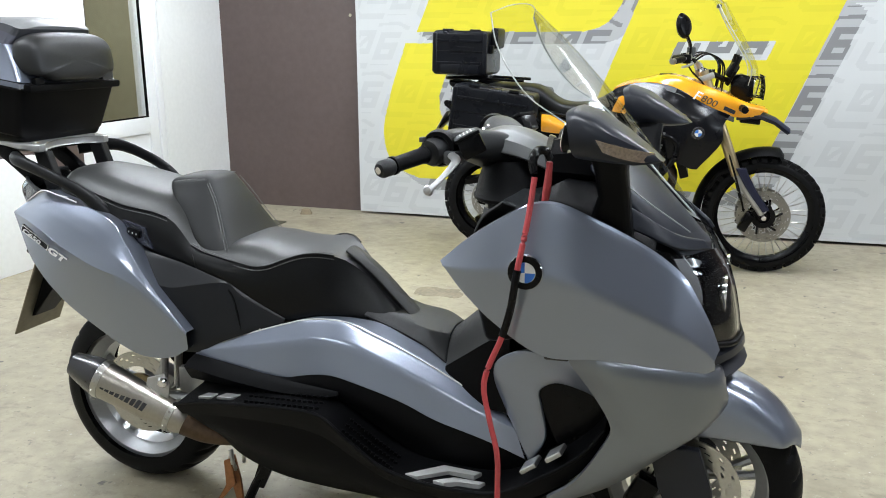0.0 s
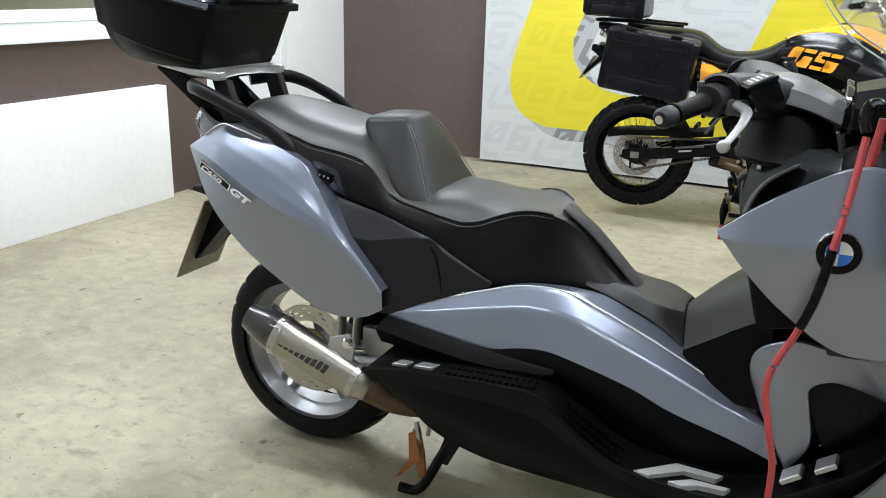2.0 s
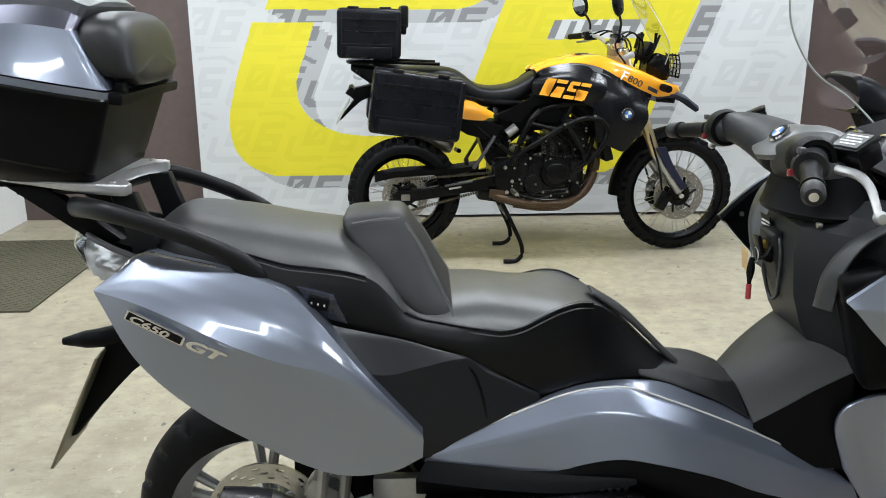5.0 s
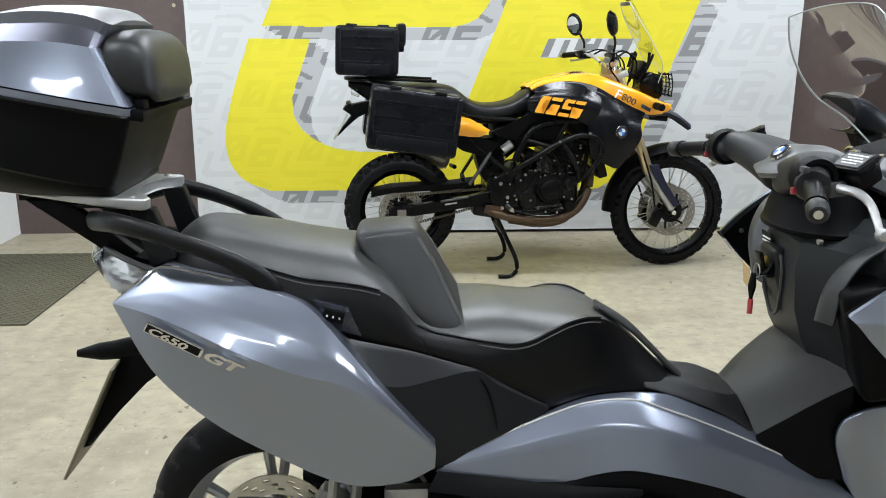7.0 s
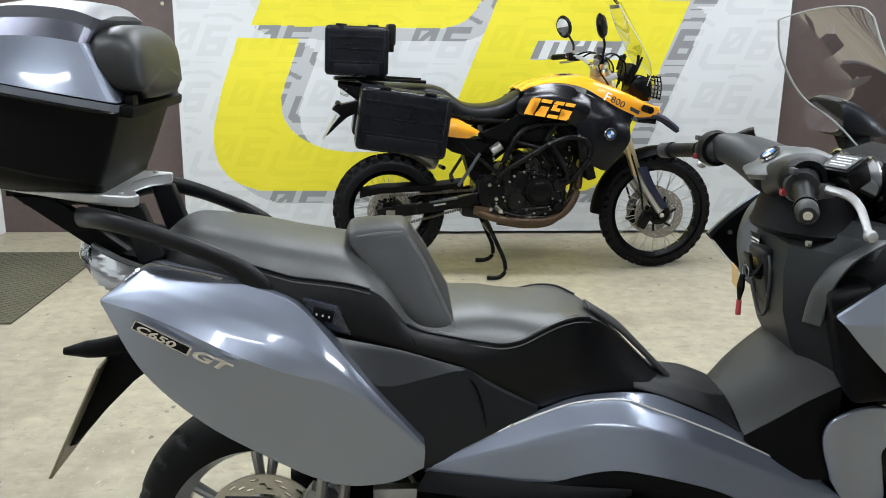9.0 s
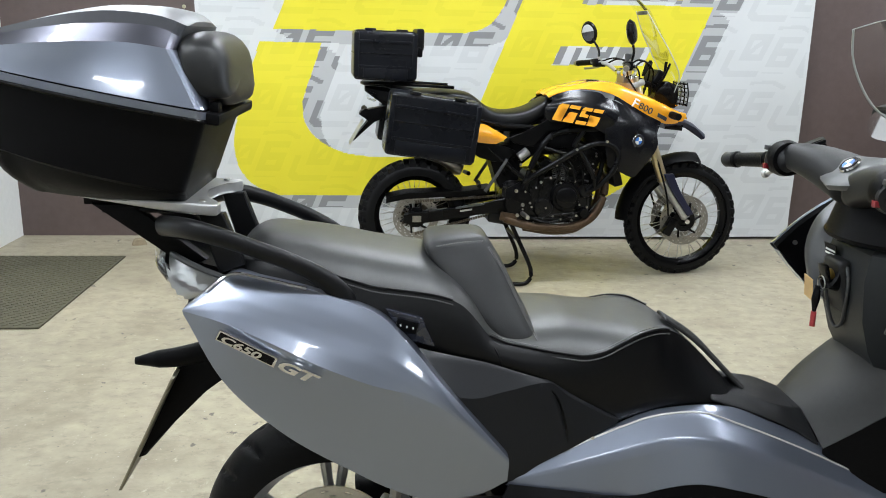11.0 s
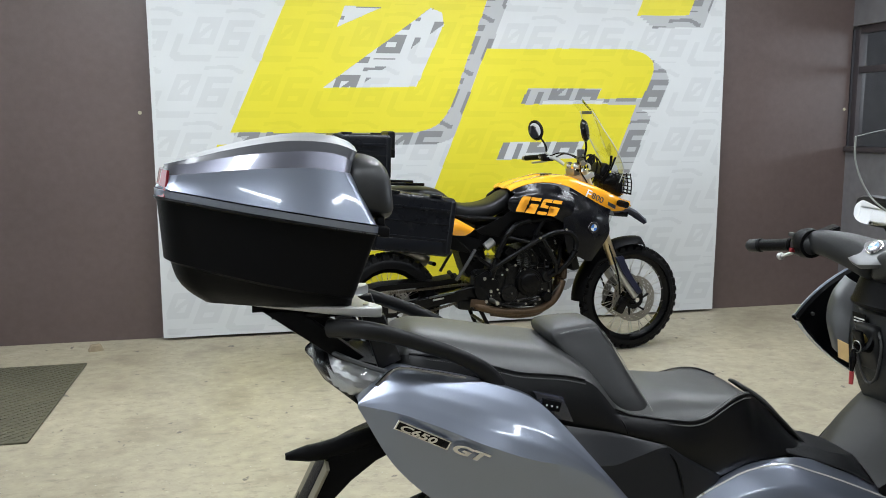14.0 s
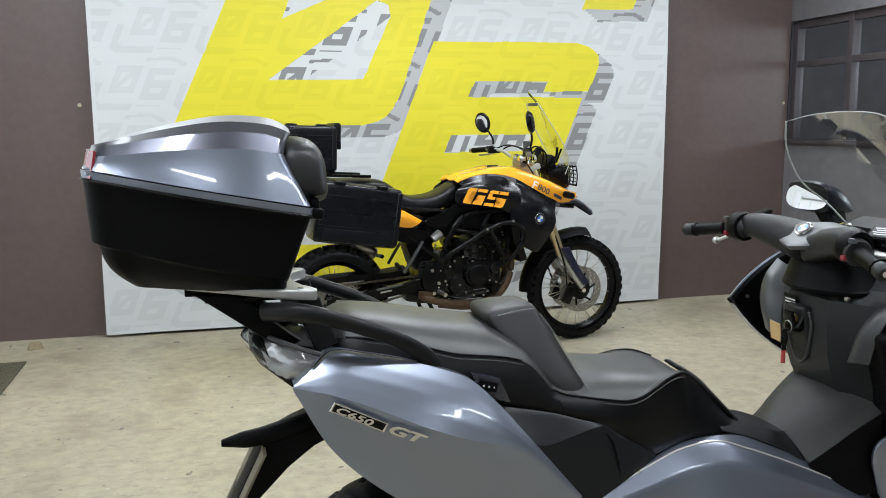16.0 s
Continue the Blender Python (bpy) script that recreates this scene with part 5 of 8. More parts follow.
for side in (1, -1):
    fb = part("footboard", skin([shift(FT_I, 0, 0.06, 0.0), FT_I, FT_A, FT_L], 60, 4, False, side), M_BLACK, SC, "black ribbed plastic footboard", 28, [("BEVEL", 0.004, 2)])
    part("footboard_edge", tube([(x, y * side, z + 0.003) for x, y, z in FT_A], 0.005, 80, 8), M_BLACK, fb, "raised edge")
    part("lower_fairing", skin([shift(FT_L, 0.01, 0.02, 0.0), [(a[0] * .5 + b[0] * .5, a[1] * .5 + b[1] * .5 - 0.012, a[2] * .5 + b[2] * .5) for a, b in zip(FT_L[1:-1], BL)], BL], 50, 5, True, side), M_BLACK, SC, "black lower bodywork", 40, [("SOLIDIFY", 0.012, 1)])
    part("inner_wall", skin([shift(SID_B, 0, 0.012, 0.004), [(0.34, -0.222, 0.50), (0.50, -0.222, 0.48), (0.64, -0.217, 0.47), (0.70, -0.215, 0.47), (0.77, -0.214, 0.46), (0.85, -0.212, 0.435), (0.98, -0.208, 0.395), (1.12, -0.20, 0.365), (1.25, -0.19, 0.34)], [(0.33, -0.20, 0.445), (0.50, -0.20, 0.455), (0.64, -0.198, 0.455), (0.70, -0.196, 0.450), (0.77, -0.196, 0.43), (0.85, -0.196, 0.385), (0.98, -0.196, 0.318), (1.12, -0.19, 0.300), (1.25, -0.19, 0.325)]], 50, 5, True, side), M_BLACK, SC, "black inner side wall", 40, [("SOLIDIFY", 0.01, 1)])
    part("knee_fin", skin([[(0.33, -0.240, 0.530), (0.46, -0.232, 0.506), (0.60, -0.226, 0.482), (0.752, -0.222, 0.468)], [(0.31, -0.262, 0.505), (0.46, -0.258, 0.480), (0.60, -0.246, 0.462), (0.752, -0.226, 0.463)], [(0.31, -0.235, 0.465), (0.46, -0.228, 0.452), (0.60, -0.222, 0.448), (0.74, -0.218, 0.458)]], 24, 3, False, side), M_BLACK, SC, "black fin above the pillion footboard", 25, [("SOLIDIFY", 0.010, 1)])
    # bright inlays
    for x0, w, t in ((0.372, 0.035, 0.0), (0.43, 0.045, 0.0)):
        part("footboard_inlay", prism([(x0, -0.302 * side), (x0 + w, -0.296 * side), (x0 + w + 0.012, -0.268 * side), (x0 + 0.012, -0.273 * side)], 0.430 + (x0 - 0.37) * 0.12, 0.4385 + (x0 - 0.37) * 0.12, 0.001, 1, 0, "xy"), M_ALU, fb, "bright metal inlay")
    for pts, z in (([(0.965, -0.298), (1.044, -0.225), (1.145, -0.231), (1.132, -0.252), (1.065, -0.250), (1.00, -0.302)], 0.312), ([(1.04, -0.299), (1.085, -0.268), (1.165, -0.268), (1.155, -0.285), (1.10, -0.287), (1.07, -0.306)], 0.308)):
        part("footboard_inlay", prism([(a, b * side) for a, b in pts], z - 0.012, z + 0.001, 0.001, 1, 0, "xy"), M_INLAY, fb, "bright metal inlay")
    for x0, z0 in ((1.275, 0.372), (1.335, 0.412)):
        b = prism([(-0.022, -0.285 * side), (0.022, -0.285 * side), (0.026, -0.240 * side), (-0.018, -0.240 * side)], -0.006, 0.006, 0.002, 1, 0, "xy")
        b.transform(pose(x0, 0, z0, 0, -36, 0))
        part("footboard_inlay", b, M_ALU, fb, "bright metal inlay")
    # rib relief of the boards
    bm = bmesh.new()
    for i in range(14):
        for j in range(3):
            bmesh.ops.create_cube(bm, size=1, matrix=pose(0.52 + 0.016 * i, (-0.30 + 0.025 * j) * side, 0.4445 + 0.0008 * i + 0.004 * j, 0, 0, 25 * side) @ Matrix.Diagonal((0.010, 0.006, 0.006, 1)))
            bmesh.ops.create_cube(bm, size=1, matrix=pose(0.80 + 0.010 * i, (-0.30 + 0.025 * j) * side, 0.404 - 0.0062 * i + 0.003 * j, 0, 24, 25 * side) @ Matrix.Diagonal((0.009, 0.006, 0.006, 1)))
    tagged(part("rib", bm, M_BLACK, fb), kind="stuff")

# tunnel between seat and leg shield
TUN = [(0.86, 0.08, 0.40, 0.590), (0.95, 0.09, 0.38, 0.560), (1.00, 0.10, 0.36, 0.545), (1.05, 0.115, 0.36, 0.575), (1.12, 0.13, 0.36, 0.635), (1.20, 0.15, 0.36, 0.72), (1.30, 0.16, 0.40, 0.80)]
part("tunnel", grid_mesh([core_ring(*c) for c in TUN], close_u=True, caps=True), M_BLACK, SC, "dark plastic tunnel", 30, [("BEVEL", 0.012, 3)])
DECK = [[(0.78, -0.112, 0.650), (0.87, -0.112, 0.620), (0.96, -0.120, 0.582), (1.018, -0.130, 0.549)], [(0.78, -0.07, 0.668), (0.87, -0.07, 0.638), (0.95, -0.085, 0.620), (1.004, -0.06, 0.604)], [(0.78, 0, 0.676), (0.87, 0, 0.642), (0.95, 0, 0.622), (1.0, 0, 0.608)]]
part("tunnel_deck", skin(DECK + [[(x, -y, z) for x, y, z in c] for c in reversed(DECK[:2])], 24, 4, False), M_GREYP, SC, "dark plastic deck in front of the seat", 30, [("SOLIDIFY", 0.006, -1), ("BEVEL", 0.003, 2)])
RISE = [[(1.02, -0.138, 0.545), (1.08, -0.152, 0.590), (1.13, -0.162, 0.628), (1.20, -0.178, 0.676)], [(1.008, -0.075, 0.590), (1.06, -0.090, 0.642), (1.12, -0.10, 0.690), (1.20, -0.12, 0.736)], [(1.002, 0, 0.606), (1.06, 0, 0.656), (1.114, 0, 0.700), (1.20, 0, 0.752)]]
part("tunnel_cover", skin(RISE + [[(x, -y, z) for x, y, z in c] for c in reversed(RISE[:2])], 24, 6), M_TUNNEL, SC, "grained grey cover rising to the leg shield", 50, [("SOLIDIFY", 0.006, -1)])
for side in (1, -1):
    part("tunnel_wall", skin([[(x, y * side, z) for x, y, z in shift(RISE[0], 0, 0.001, 0)], [(1.02, -0.150 * side, 0.46), (1.08, -0.165 * side, 0.46), (1.13, -0.172 * side, 0.46), (1.20, -0.182 * side, 0.46)]], 16, 4), M_BLACK, SC, "black tunnel wall", 40, [("SOLIDIFY", 0.004, -1)])

# leg shield, dashboard column
def shield_ring(z, grow, back):
    """Plan of the leg shield at one height: flat face, two chamfers, flanks."""
    half = [(back, 0.085 + grow), (back + 0.022, 0.118 + grow), (back + 0.060, 0.178 + grow), (back + 0.105, 0.222 + grow), (1.30, 0.258), (1.42, 0.25), (1.52, 0.19), (1.60, 0.10)]
    low = lambda x: min(z, 1.015 - 1.1 * max(0, x - 1.25) ** 1.6)
    return [V(x, -yy, low(x)) for x, yy in half] + [V(x, yy, low(x)) for x, yy in reversed(half)]


M_COLUMN = mat("slate_grained_plastic", (0.0135, 0.0152, 0.0165), 0.44, 0, 0.15, (5, 90), 0.25, 800, spec=0.35)
part("leg_shield", grid_mesh([shield_ring(*r) for r in ((0.640, -0.010, 1.196), (0.655, 0.006, 1.176), (0.672, 0.008, 1.164), (0.690, 0.0, 1.150), (0.74, 0.0, 1.122), (0.81, 0.0, 1.100), (0.90, 0.0, 1.092), (0.955, -0.004, 1.102), (0.99, -0.012, 1.128), (1.02, -0.03, 1.175))], close_u=True, caps=True), M_COLUMN, SC, "dark slate leg shield with chamfered corners", 16, [("BEVEL", 0.006, 2)])
part("lock_funnel", tube([(1.0885, 0.045, 0.915), (1.0885, 0.062, 0.880), (1.096, 0.050, 0.80), (1.102, 0.026, 0.765), (1.104, 0.006, 0.775), (1.096, -0.018, 0.82), (1.0885, -0.030, 0.890), (1.0885, -0.012, 0.918), (1.0885, 0.045, 0.915)], 0.004, 60, 8), M_MIDP, SC, "grey raised rim round the lock recess", 60)
for yy in (-0.118, 0.118):
    part("shield_screw", lathe([(-0.004, 0), (-0.004, 0.007), (0.004, 0.008), (0.004, 0)], 16, "x", (1.122, yy, 0.968)), M_STEEL, SC, "steel shield screw")
part("glove_box", block((0.09, 0.17, 0.24), (1.195, -0.205, 0.80), 0.03, 4, (0, -16, -16)), M_BLACK, SC, "black glove box lid")
lock = part("ignition_lock", lathe([(-0.02, 0), (-0.02, 0.032), (0.012, 0.034), (0.014, 0.026), (0.006, 0.022), (0.006, 0)], 32, "x"), M_FRAMEB, SC, "black ignition lock in a dark surround")
lock.matrix_basis = pose(1.085, 0.02, 0.885, 0, 200, 0)
part("barrel", lathe([(0.006, 0), (0.006, 0.012), (0.016, 0.012), (0.016, 0)], 20, "x"), M_BRASS, lock, "brass lock barrel")
part("lock_recess", block((0.03, 0.080, 0.13), (1.100, 0.02, 0.865), 0.014, 4, (0, -14, 0)), M_GREYP, SC, "dark grey lock surround")
part("fuel_sticker", block((0.002, 0.05, 0.03), (1.088, 0.055, 0.935), 0, 1, (0, -14, 0)), M_BLACK, SC, "black sticker with plain bars")
for k in range(3):
    part("sticker_bar", block((0.0015, 0.04, 0.004), (1.0862, 0.055, 0.927 + 0.008 * k), 0, 1, (0, -14, 0)), M_WHITEP, SC)
# inner silver leg panels and dark openings
IN_A = [(1.195, -0.186, 0.462), (1.163, -0.198, 0.560), (1.170, -0.203, 0.598), (1.190, -0.207, 0.618), (1.245, -0.216, 0.642), (1.31, -0.236, 0.640), (1.39, -0.270, 0.645)]
IN_B = [(1.262, -0.218, 0.350), (1.30, -0.219, 0.42), (1.290, -0.219, 0.50), (1.284, -0.219, 0.545), (1.322, -0.222, 0.570), (1.39, -0.236, 0.566), (1.44, -0.262, 0.558)]
for side in (1, -1):
    part("inner_panel", skin([IN_A, IN_B], 40, 5, True, side), M_PAINT, SC, "silver-blue inner leg panel", 30, [("SOLIDIFY", 0.012, 1), ("BEVEL", 0.003, 2)])
    part("vent_opening", prism([(1.27, 0.545), (1.325, 0.582), (1.43, 0.567), (1.47, 0.52), (1.46, 0.47), (1.35, 0.36)], -0.212 * side, -0.19 * side, 0.004), M_FRAMEB, SC, "black vent behind the leg panel")

# upper fairing
FA_T = [(1.079, -0.340, 0.881), (1.142, -0.353, 0.935), (1.212, -0.359, 0.983), (1.292, -0.355, 1.024), (1.338, -0.349, 1.025), (1.425, -0.328, 0.986), (1.511, -0.297, 0.937), (1.562, -0.272, 0.898), (1.602, -0.253, 0.857), (1.630, -0.241, 0.808), (1.664, -0.227, 0.739), (1.681, -0.218, 0.690)]
FA_M = [(1.088, -0.350, 0.872), (1.16, -0.372, 0.872), (1.25, -0.388, 0.880), (1.33, -0.390, 0.878), (1.42, -0.373, 0.850), (1.51, -0.338, 0.804), (1.58, -0.309, 0.765), (1.63, -0.270, 0.724), (1.675, -0.228, 0.672)]
FA_B = [(1.096, -0.350, 0.864), (1.13, -0.355, 0.825), (1.21, -0.352, 0.750), (1.320, -0.345, 0.684), (1.44, -0.340, 0.688), (1.55, -0.308, 0.670), (1.635, -0.250, 0.640), (1.678, -0.215, 0.648)]
for side in (1, -1):
    fa = part("upper_fairing", skin([shift(FA_T, 0.004, 0.011, -0.002), shift(FA_T, 0.003, 0.007, 0.004), FA_T, FA_M, FA_B, shift(FA_B, 0.004, 0.02, 0.0)], 72, 8, False, side, True), M_PAINT, SC, "silver-blue upper side fairing with a round emblem", 38, [("BEVEL", 0.006, 3)])
    part("fairing_lining", skin([shift(FA_T[:7], 0.004, 0.014, 0.001), shift(FA_T[:7], 0.006, 0.022, -0.006), shift(FA_B[:6], 0.006, 0.022, 0.004)], 40, 5, False, side), M_BLACK, SC, "black inner fairing lining", 40, [("SOLIDIFY", 0.008, 0)])
    part("lining_screw", lathe([(-0.004, 0), (-0.004, 0.005), (0.002, 0.006), (0.002, 0)], 14, "y", (1.135, -0.318 * side, 0.888)), M_STEEL, fa, "small steel screw")
    rm = Matrix.Translation((1.288, -0.394 * side, 0.886)) @ pose(0, 0, 0, 2, 0, 3 * side)
    em = part("emblem", lathe([(0.004, 0), (0.004, 0.039), (-0.001, 0.039), (-0.004, 0.037), (-0.004, 0)], 48), M_CHROME, fa, "round emblem with a chrome rim")
    em.matrix_basis = rm if side == 1 else Matrix.Translation((1.288, 0.394, 0.886)) @ pose(0, 0, 0, 0, 0, 180)
    part("emblem_ring", lathe([(-0.0045, 0.023), (-0.0045, 0.0365), (-0.0055, 0.0365), (-0.0055, 0.023), (-0.0045, 0.023)], 48), M_FRAMEB, em)
    for q in range(4):
        pts = [(0, 0)] + [(0.022 * math.cos(radians(90 * q + 15 * k)), 0.022 * math.sin(radians(90 * q + 15 * k))) for k in range(7)]
        part("emblem_quarter", prism(pts, -0.0065, -0.004), M_BLUEP if q % 2 else M_WHITEP, em)

# lower front fairing, matt
LF_A = [(1.365, -0.300, 0.676), (1.44, -0.328, 0.684), (1.55, -0.302, 0.668), (1.635, -0.246, 0.645), (1.680, -0.200, 0.628), (1.695, -0.17, 0.60)]
LF_M = [(1.412, -0.305, 0.618), (1.49, -0.320, 0.595), (1.57, -0.294, 0.575), (1.65, -0.237, 0.565), (1.69, -0.19, 0.562), (1.703, -0.165, 0.562)]
LF_M2 = [(1.460, -0.305, 0.545), (1.50, -0.308, 0.530), (1.57, -0.282, 0.515), (1.63, -0.238, 0.505), (1.67, -0.20, 0.515), (1.685, -0.175, 0.525)]
LF_LOW = [[(1.467, -0.304, 0.515), (1.52, -0.294, 0.490), (1.58, -0.258, 0.470), (1.62, -0.228, 0.475), (1.635, -0.21, 0.485)], [(1.440, -0.303, 0.455), (1.48, -0.292, 0.440), (1.52, -0.27, 0.430), (1.545, -0.25, 0.425), (1.555, -0.24, 0.424)], [(1.385, -0.302, 0.372), (1.41, -0.290, 0.365), (1.44, -0.270, 0.358), (1.46, -0.24, 0.345)], [(1.325, -0.300, 0.322), (1.335, -0.297, 0.318), (1.345, -0.290, 0.312), (1.355, -0.28, 0.306)]]
for side in (1, -1):
    part("lower_front_fairing", skin([shift(LF_A, 0, 0.06, 0), LF_A, LF_M, LF_M2] + LF_LOW, 44, 6, True, side), M_PAINT2, SC, "matt silver lower front fairing", 50, [("SOLIDIFY", 0.008, 1)])

# nose, headlamps, screen
NOSE = [(1.40, 0.22, 0.90, 1.02), (1.49, 0.20, 0.80, 0.985), (1.56, 0.17, 0.66, 0.935), (1.61, 0.10, 0.62, 0.885), (1.64, 0.03, 0.62, 0.83)]
part("nose", grid_mesh([core_ring(*c, 0.03) for c in NOSE], close_u=True, caps=True), M_SLATE, SC, "dark slate nose panel", 40, [("SUBSURF", 0, 1)])
part("cowl", grid_mesh([[V(x, y * w, z - 0.06 * y * y) for y in (-1, -0.6, -0.2, 0.2, 0.6, 1)] for x, w, z in ((1.37, 0.17, 1.135), (1.42, 0.195, 1.115), (1.48, 0.200, 1.065), (1.56, 0.19, 0.982), (1.615, 0.16, 0.922), (1.652, 0.09, 0.890))]), M_SLATE, SC, "dark slate cowl under the screen", 50, [("SOLIDIFY", 0.016, -1), ("SUBSURF", 0, 1)])
for side in (1, -1):
    y = lambda v: v * side
    # the slanting side blade between mirror foot and headlamp
    part("cowl_blade", skin([[(1.42, y(-0.262), 0.985), (1.50, y(-0.248), 0.955), (1.58, y(-0.225), 0.918), (1.645, y(-0.12), 0.897)], [(1.44, y(-0.252), 1.03), (1.50, y(-0.232), 0.995), (1.57, y(-0.205), 0.948), (1.63, y(-0.12), 0.918)]], 24, 3), M_SLATE, SC, "dark slate blade over the headlamp", 40, [("SOLIDIFY", 0.010, 0), ("BEVEL", 0.003, 2)])
    hl = part("headlamp", skin([[(1.515, y(-0.240), 0.922), (1.59, y(-0.216), 0.903), (1.64, y(-0.12), 0.896), (1.662, y(-0.02), 0.880)], [(1.560, y(-0.238), 0.872), (1.62, y(-0.208), 0.865), (1.667, y(-0.118), 0.858), (1.684, y(-0.02), 0.845)], [(1.605, y(-0.232), 0.820), (1.648, y(-0.195), 0.812), (1.690, y(-0.11), 0.802), (1.704, y(-0.02), 0.792)], [(1.645, y(-0.216), 0.735), (1.672, y(-0.176), 0.728), (1.708, y(-0.10), 0.716), (1.722, y(-0.02), 0.706)], [(1.650, y(-0.208), 0.700), (1.672, y(-0.170), 0.692), (1.708, y(-0.10), 0.680), (1.724, y(-0.02), 0.672)]], 24, 5), M_LENS, SC, "clear bulging headlamp lens", 60, [("SOLIDIFY", 0.003, -1)])
    part("lamp_reflector", skin([[(1.575, y(-0.214), 0.893), (1.610, y(-0.196), 0.893), (1.630, y(-0.172), 0.884)], [(1.600, y(-0.214), 0.850), (1.640, y(-0.186), 0.845), (1.650, y(-0.158), 0.836)], [(1.632, y(-0.206), 0.790), (1.660, y(-0.176), 0.782), (1.668, y(-0.145), 0.775)], [(1.650, y(-0.196), 0.745), (1.668, y(-0.170), 0.742), (1.676, y(-0.140), 0.738)]], 14, 4), M_REFL, hl, "bright outer reflector", 30)
    part("lamp_bezel", skin([[(1.632, y(-0.172), 0.884), (1.652, y(-0.12), 0.872), (1.664, y(-0.05), 0.858)], [(1.652, y(-0.158), 0.834), (1.664, y(-0.11), 0.828), (1.676, y(-0.05), 0.820)], [(1.670, y(-0.143), 0.770), (1.684, y(-0.10), 0.762), (1.694, y(-0.05), 0.752)], [(1.676, y(-0.140), 0.738), (1.690, y(-0.10), 0.728), (1.704, y(-0.05), 0.718)]], 12, 4), M_GLOSS, hl, "glossy dark lamp surround", 30)
    part("lamp_bowl", lathe([(0.0, 0.012), (0.012, 0.03), (0.03, 0.042), (0.034, 0.046), (0.028, 0.046), (-0.01, 0.02), (0.0, 0.012)], 24, "x", (1.655, -0.105 * side, 0.79)), M_CHROME, hl, "chrome reflector bowl")
    part("lamp_frame", tube([(1.655, y(-0.206), 0.703), (1.678, y(-0.168), 0.690), (1.712, y(-0.10), 0.676), (1.728, y(0.0), 0.668)], 0.007, 24, 8), M_BLACK, hl, "black lower lamp frame")
BK = [(1.60, 0.700), (1.722, 0.672), (1.736, 0.664), (1.738, 0.646), (1.716, 0.634), (1.746, 0.612), (1.742, 0.606), (1.60, 0.622)]
part("beak", grid_mesh([[V(x - 1.9 * yy * yy, yy, z) for x, z in BK] for yy in (-0.185, -0.16, -0.12, -0.06, 0.0, 0.06, 0.12, 0.16, 0.185)], close_u=True, caps=True), M_SLATE, SC, "dark chin lip under the headlamps", 30)
SCR_C = [(1.185, 0.0, 1.443), (1.275, 0.0, 1.364), (1.345, 0.0, 1.291), (1.415, 0.0, 1.214), (1.49, 0.0, 1.119), (1.56, 0.0, 1.023), (1.628, 0.0, 0.922)]
SCR_H = [(1.174, -0.12, 1.436), (1.232, -0.13, 1.362), (1.300, -0.14, 1.285), (1.370, -0.142, 1.207), (1.445, -0.13, 1.115), (1.535, -0.10, 1.015), (1.620, -0.05, 0.923)]
SCR_E = [(1.152, -0.20, 1.418), (1.170, -0.22, 1.356), (1.208, -0.235, 1.290), (1.256, -0.245, 1.236), (1.345, -0.25, 1.177), (1.47, -0.20, 1.045), (1.60, -0.10, 0.930)]
flip_y = lambda c: [(x, -y, z) for x, y, z in c]
ws = part("windscreen", skin([SCR_E, SCR_H, SCR_C, flip_y(SCR_H), flip_y(SCR_E)], 48, 8, True), M_SCREEN, SC, "tall clear windscreen", 60)
ws.visible_shadow = False
part("screen_edge", tube(SCR_E, 0.0017, 60, 6), M_EDGE, ws, "polished pale edge")
part("screen_edge", tube(flip_y(SCR_E), 0.0026, 50, 6), M_EDGE, ws, "polished pale edge")
part("screen_edge", tube([SCR_E[0], SCR_H[0], SCR_C[0], flip_y(SCR_H)[0], flip_y(SCR_E)[0]], 0.0012, 40, 6), M_EDGE, ws, "polished pale edge")

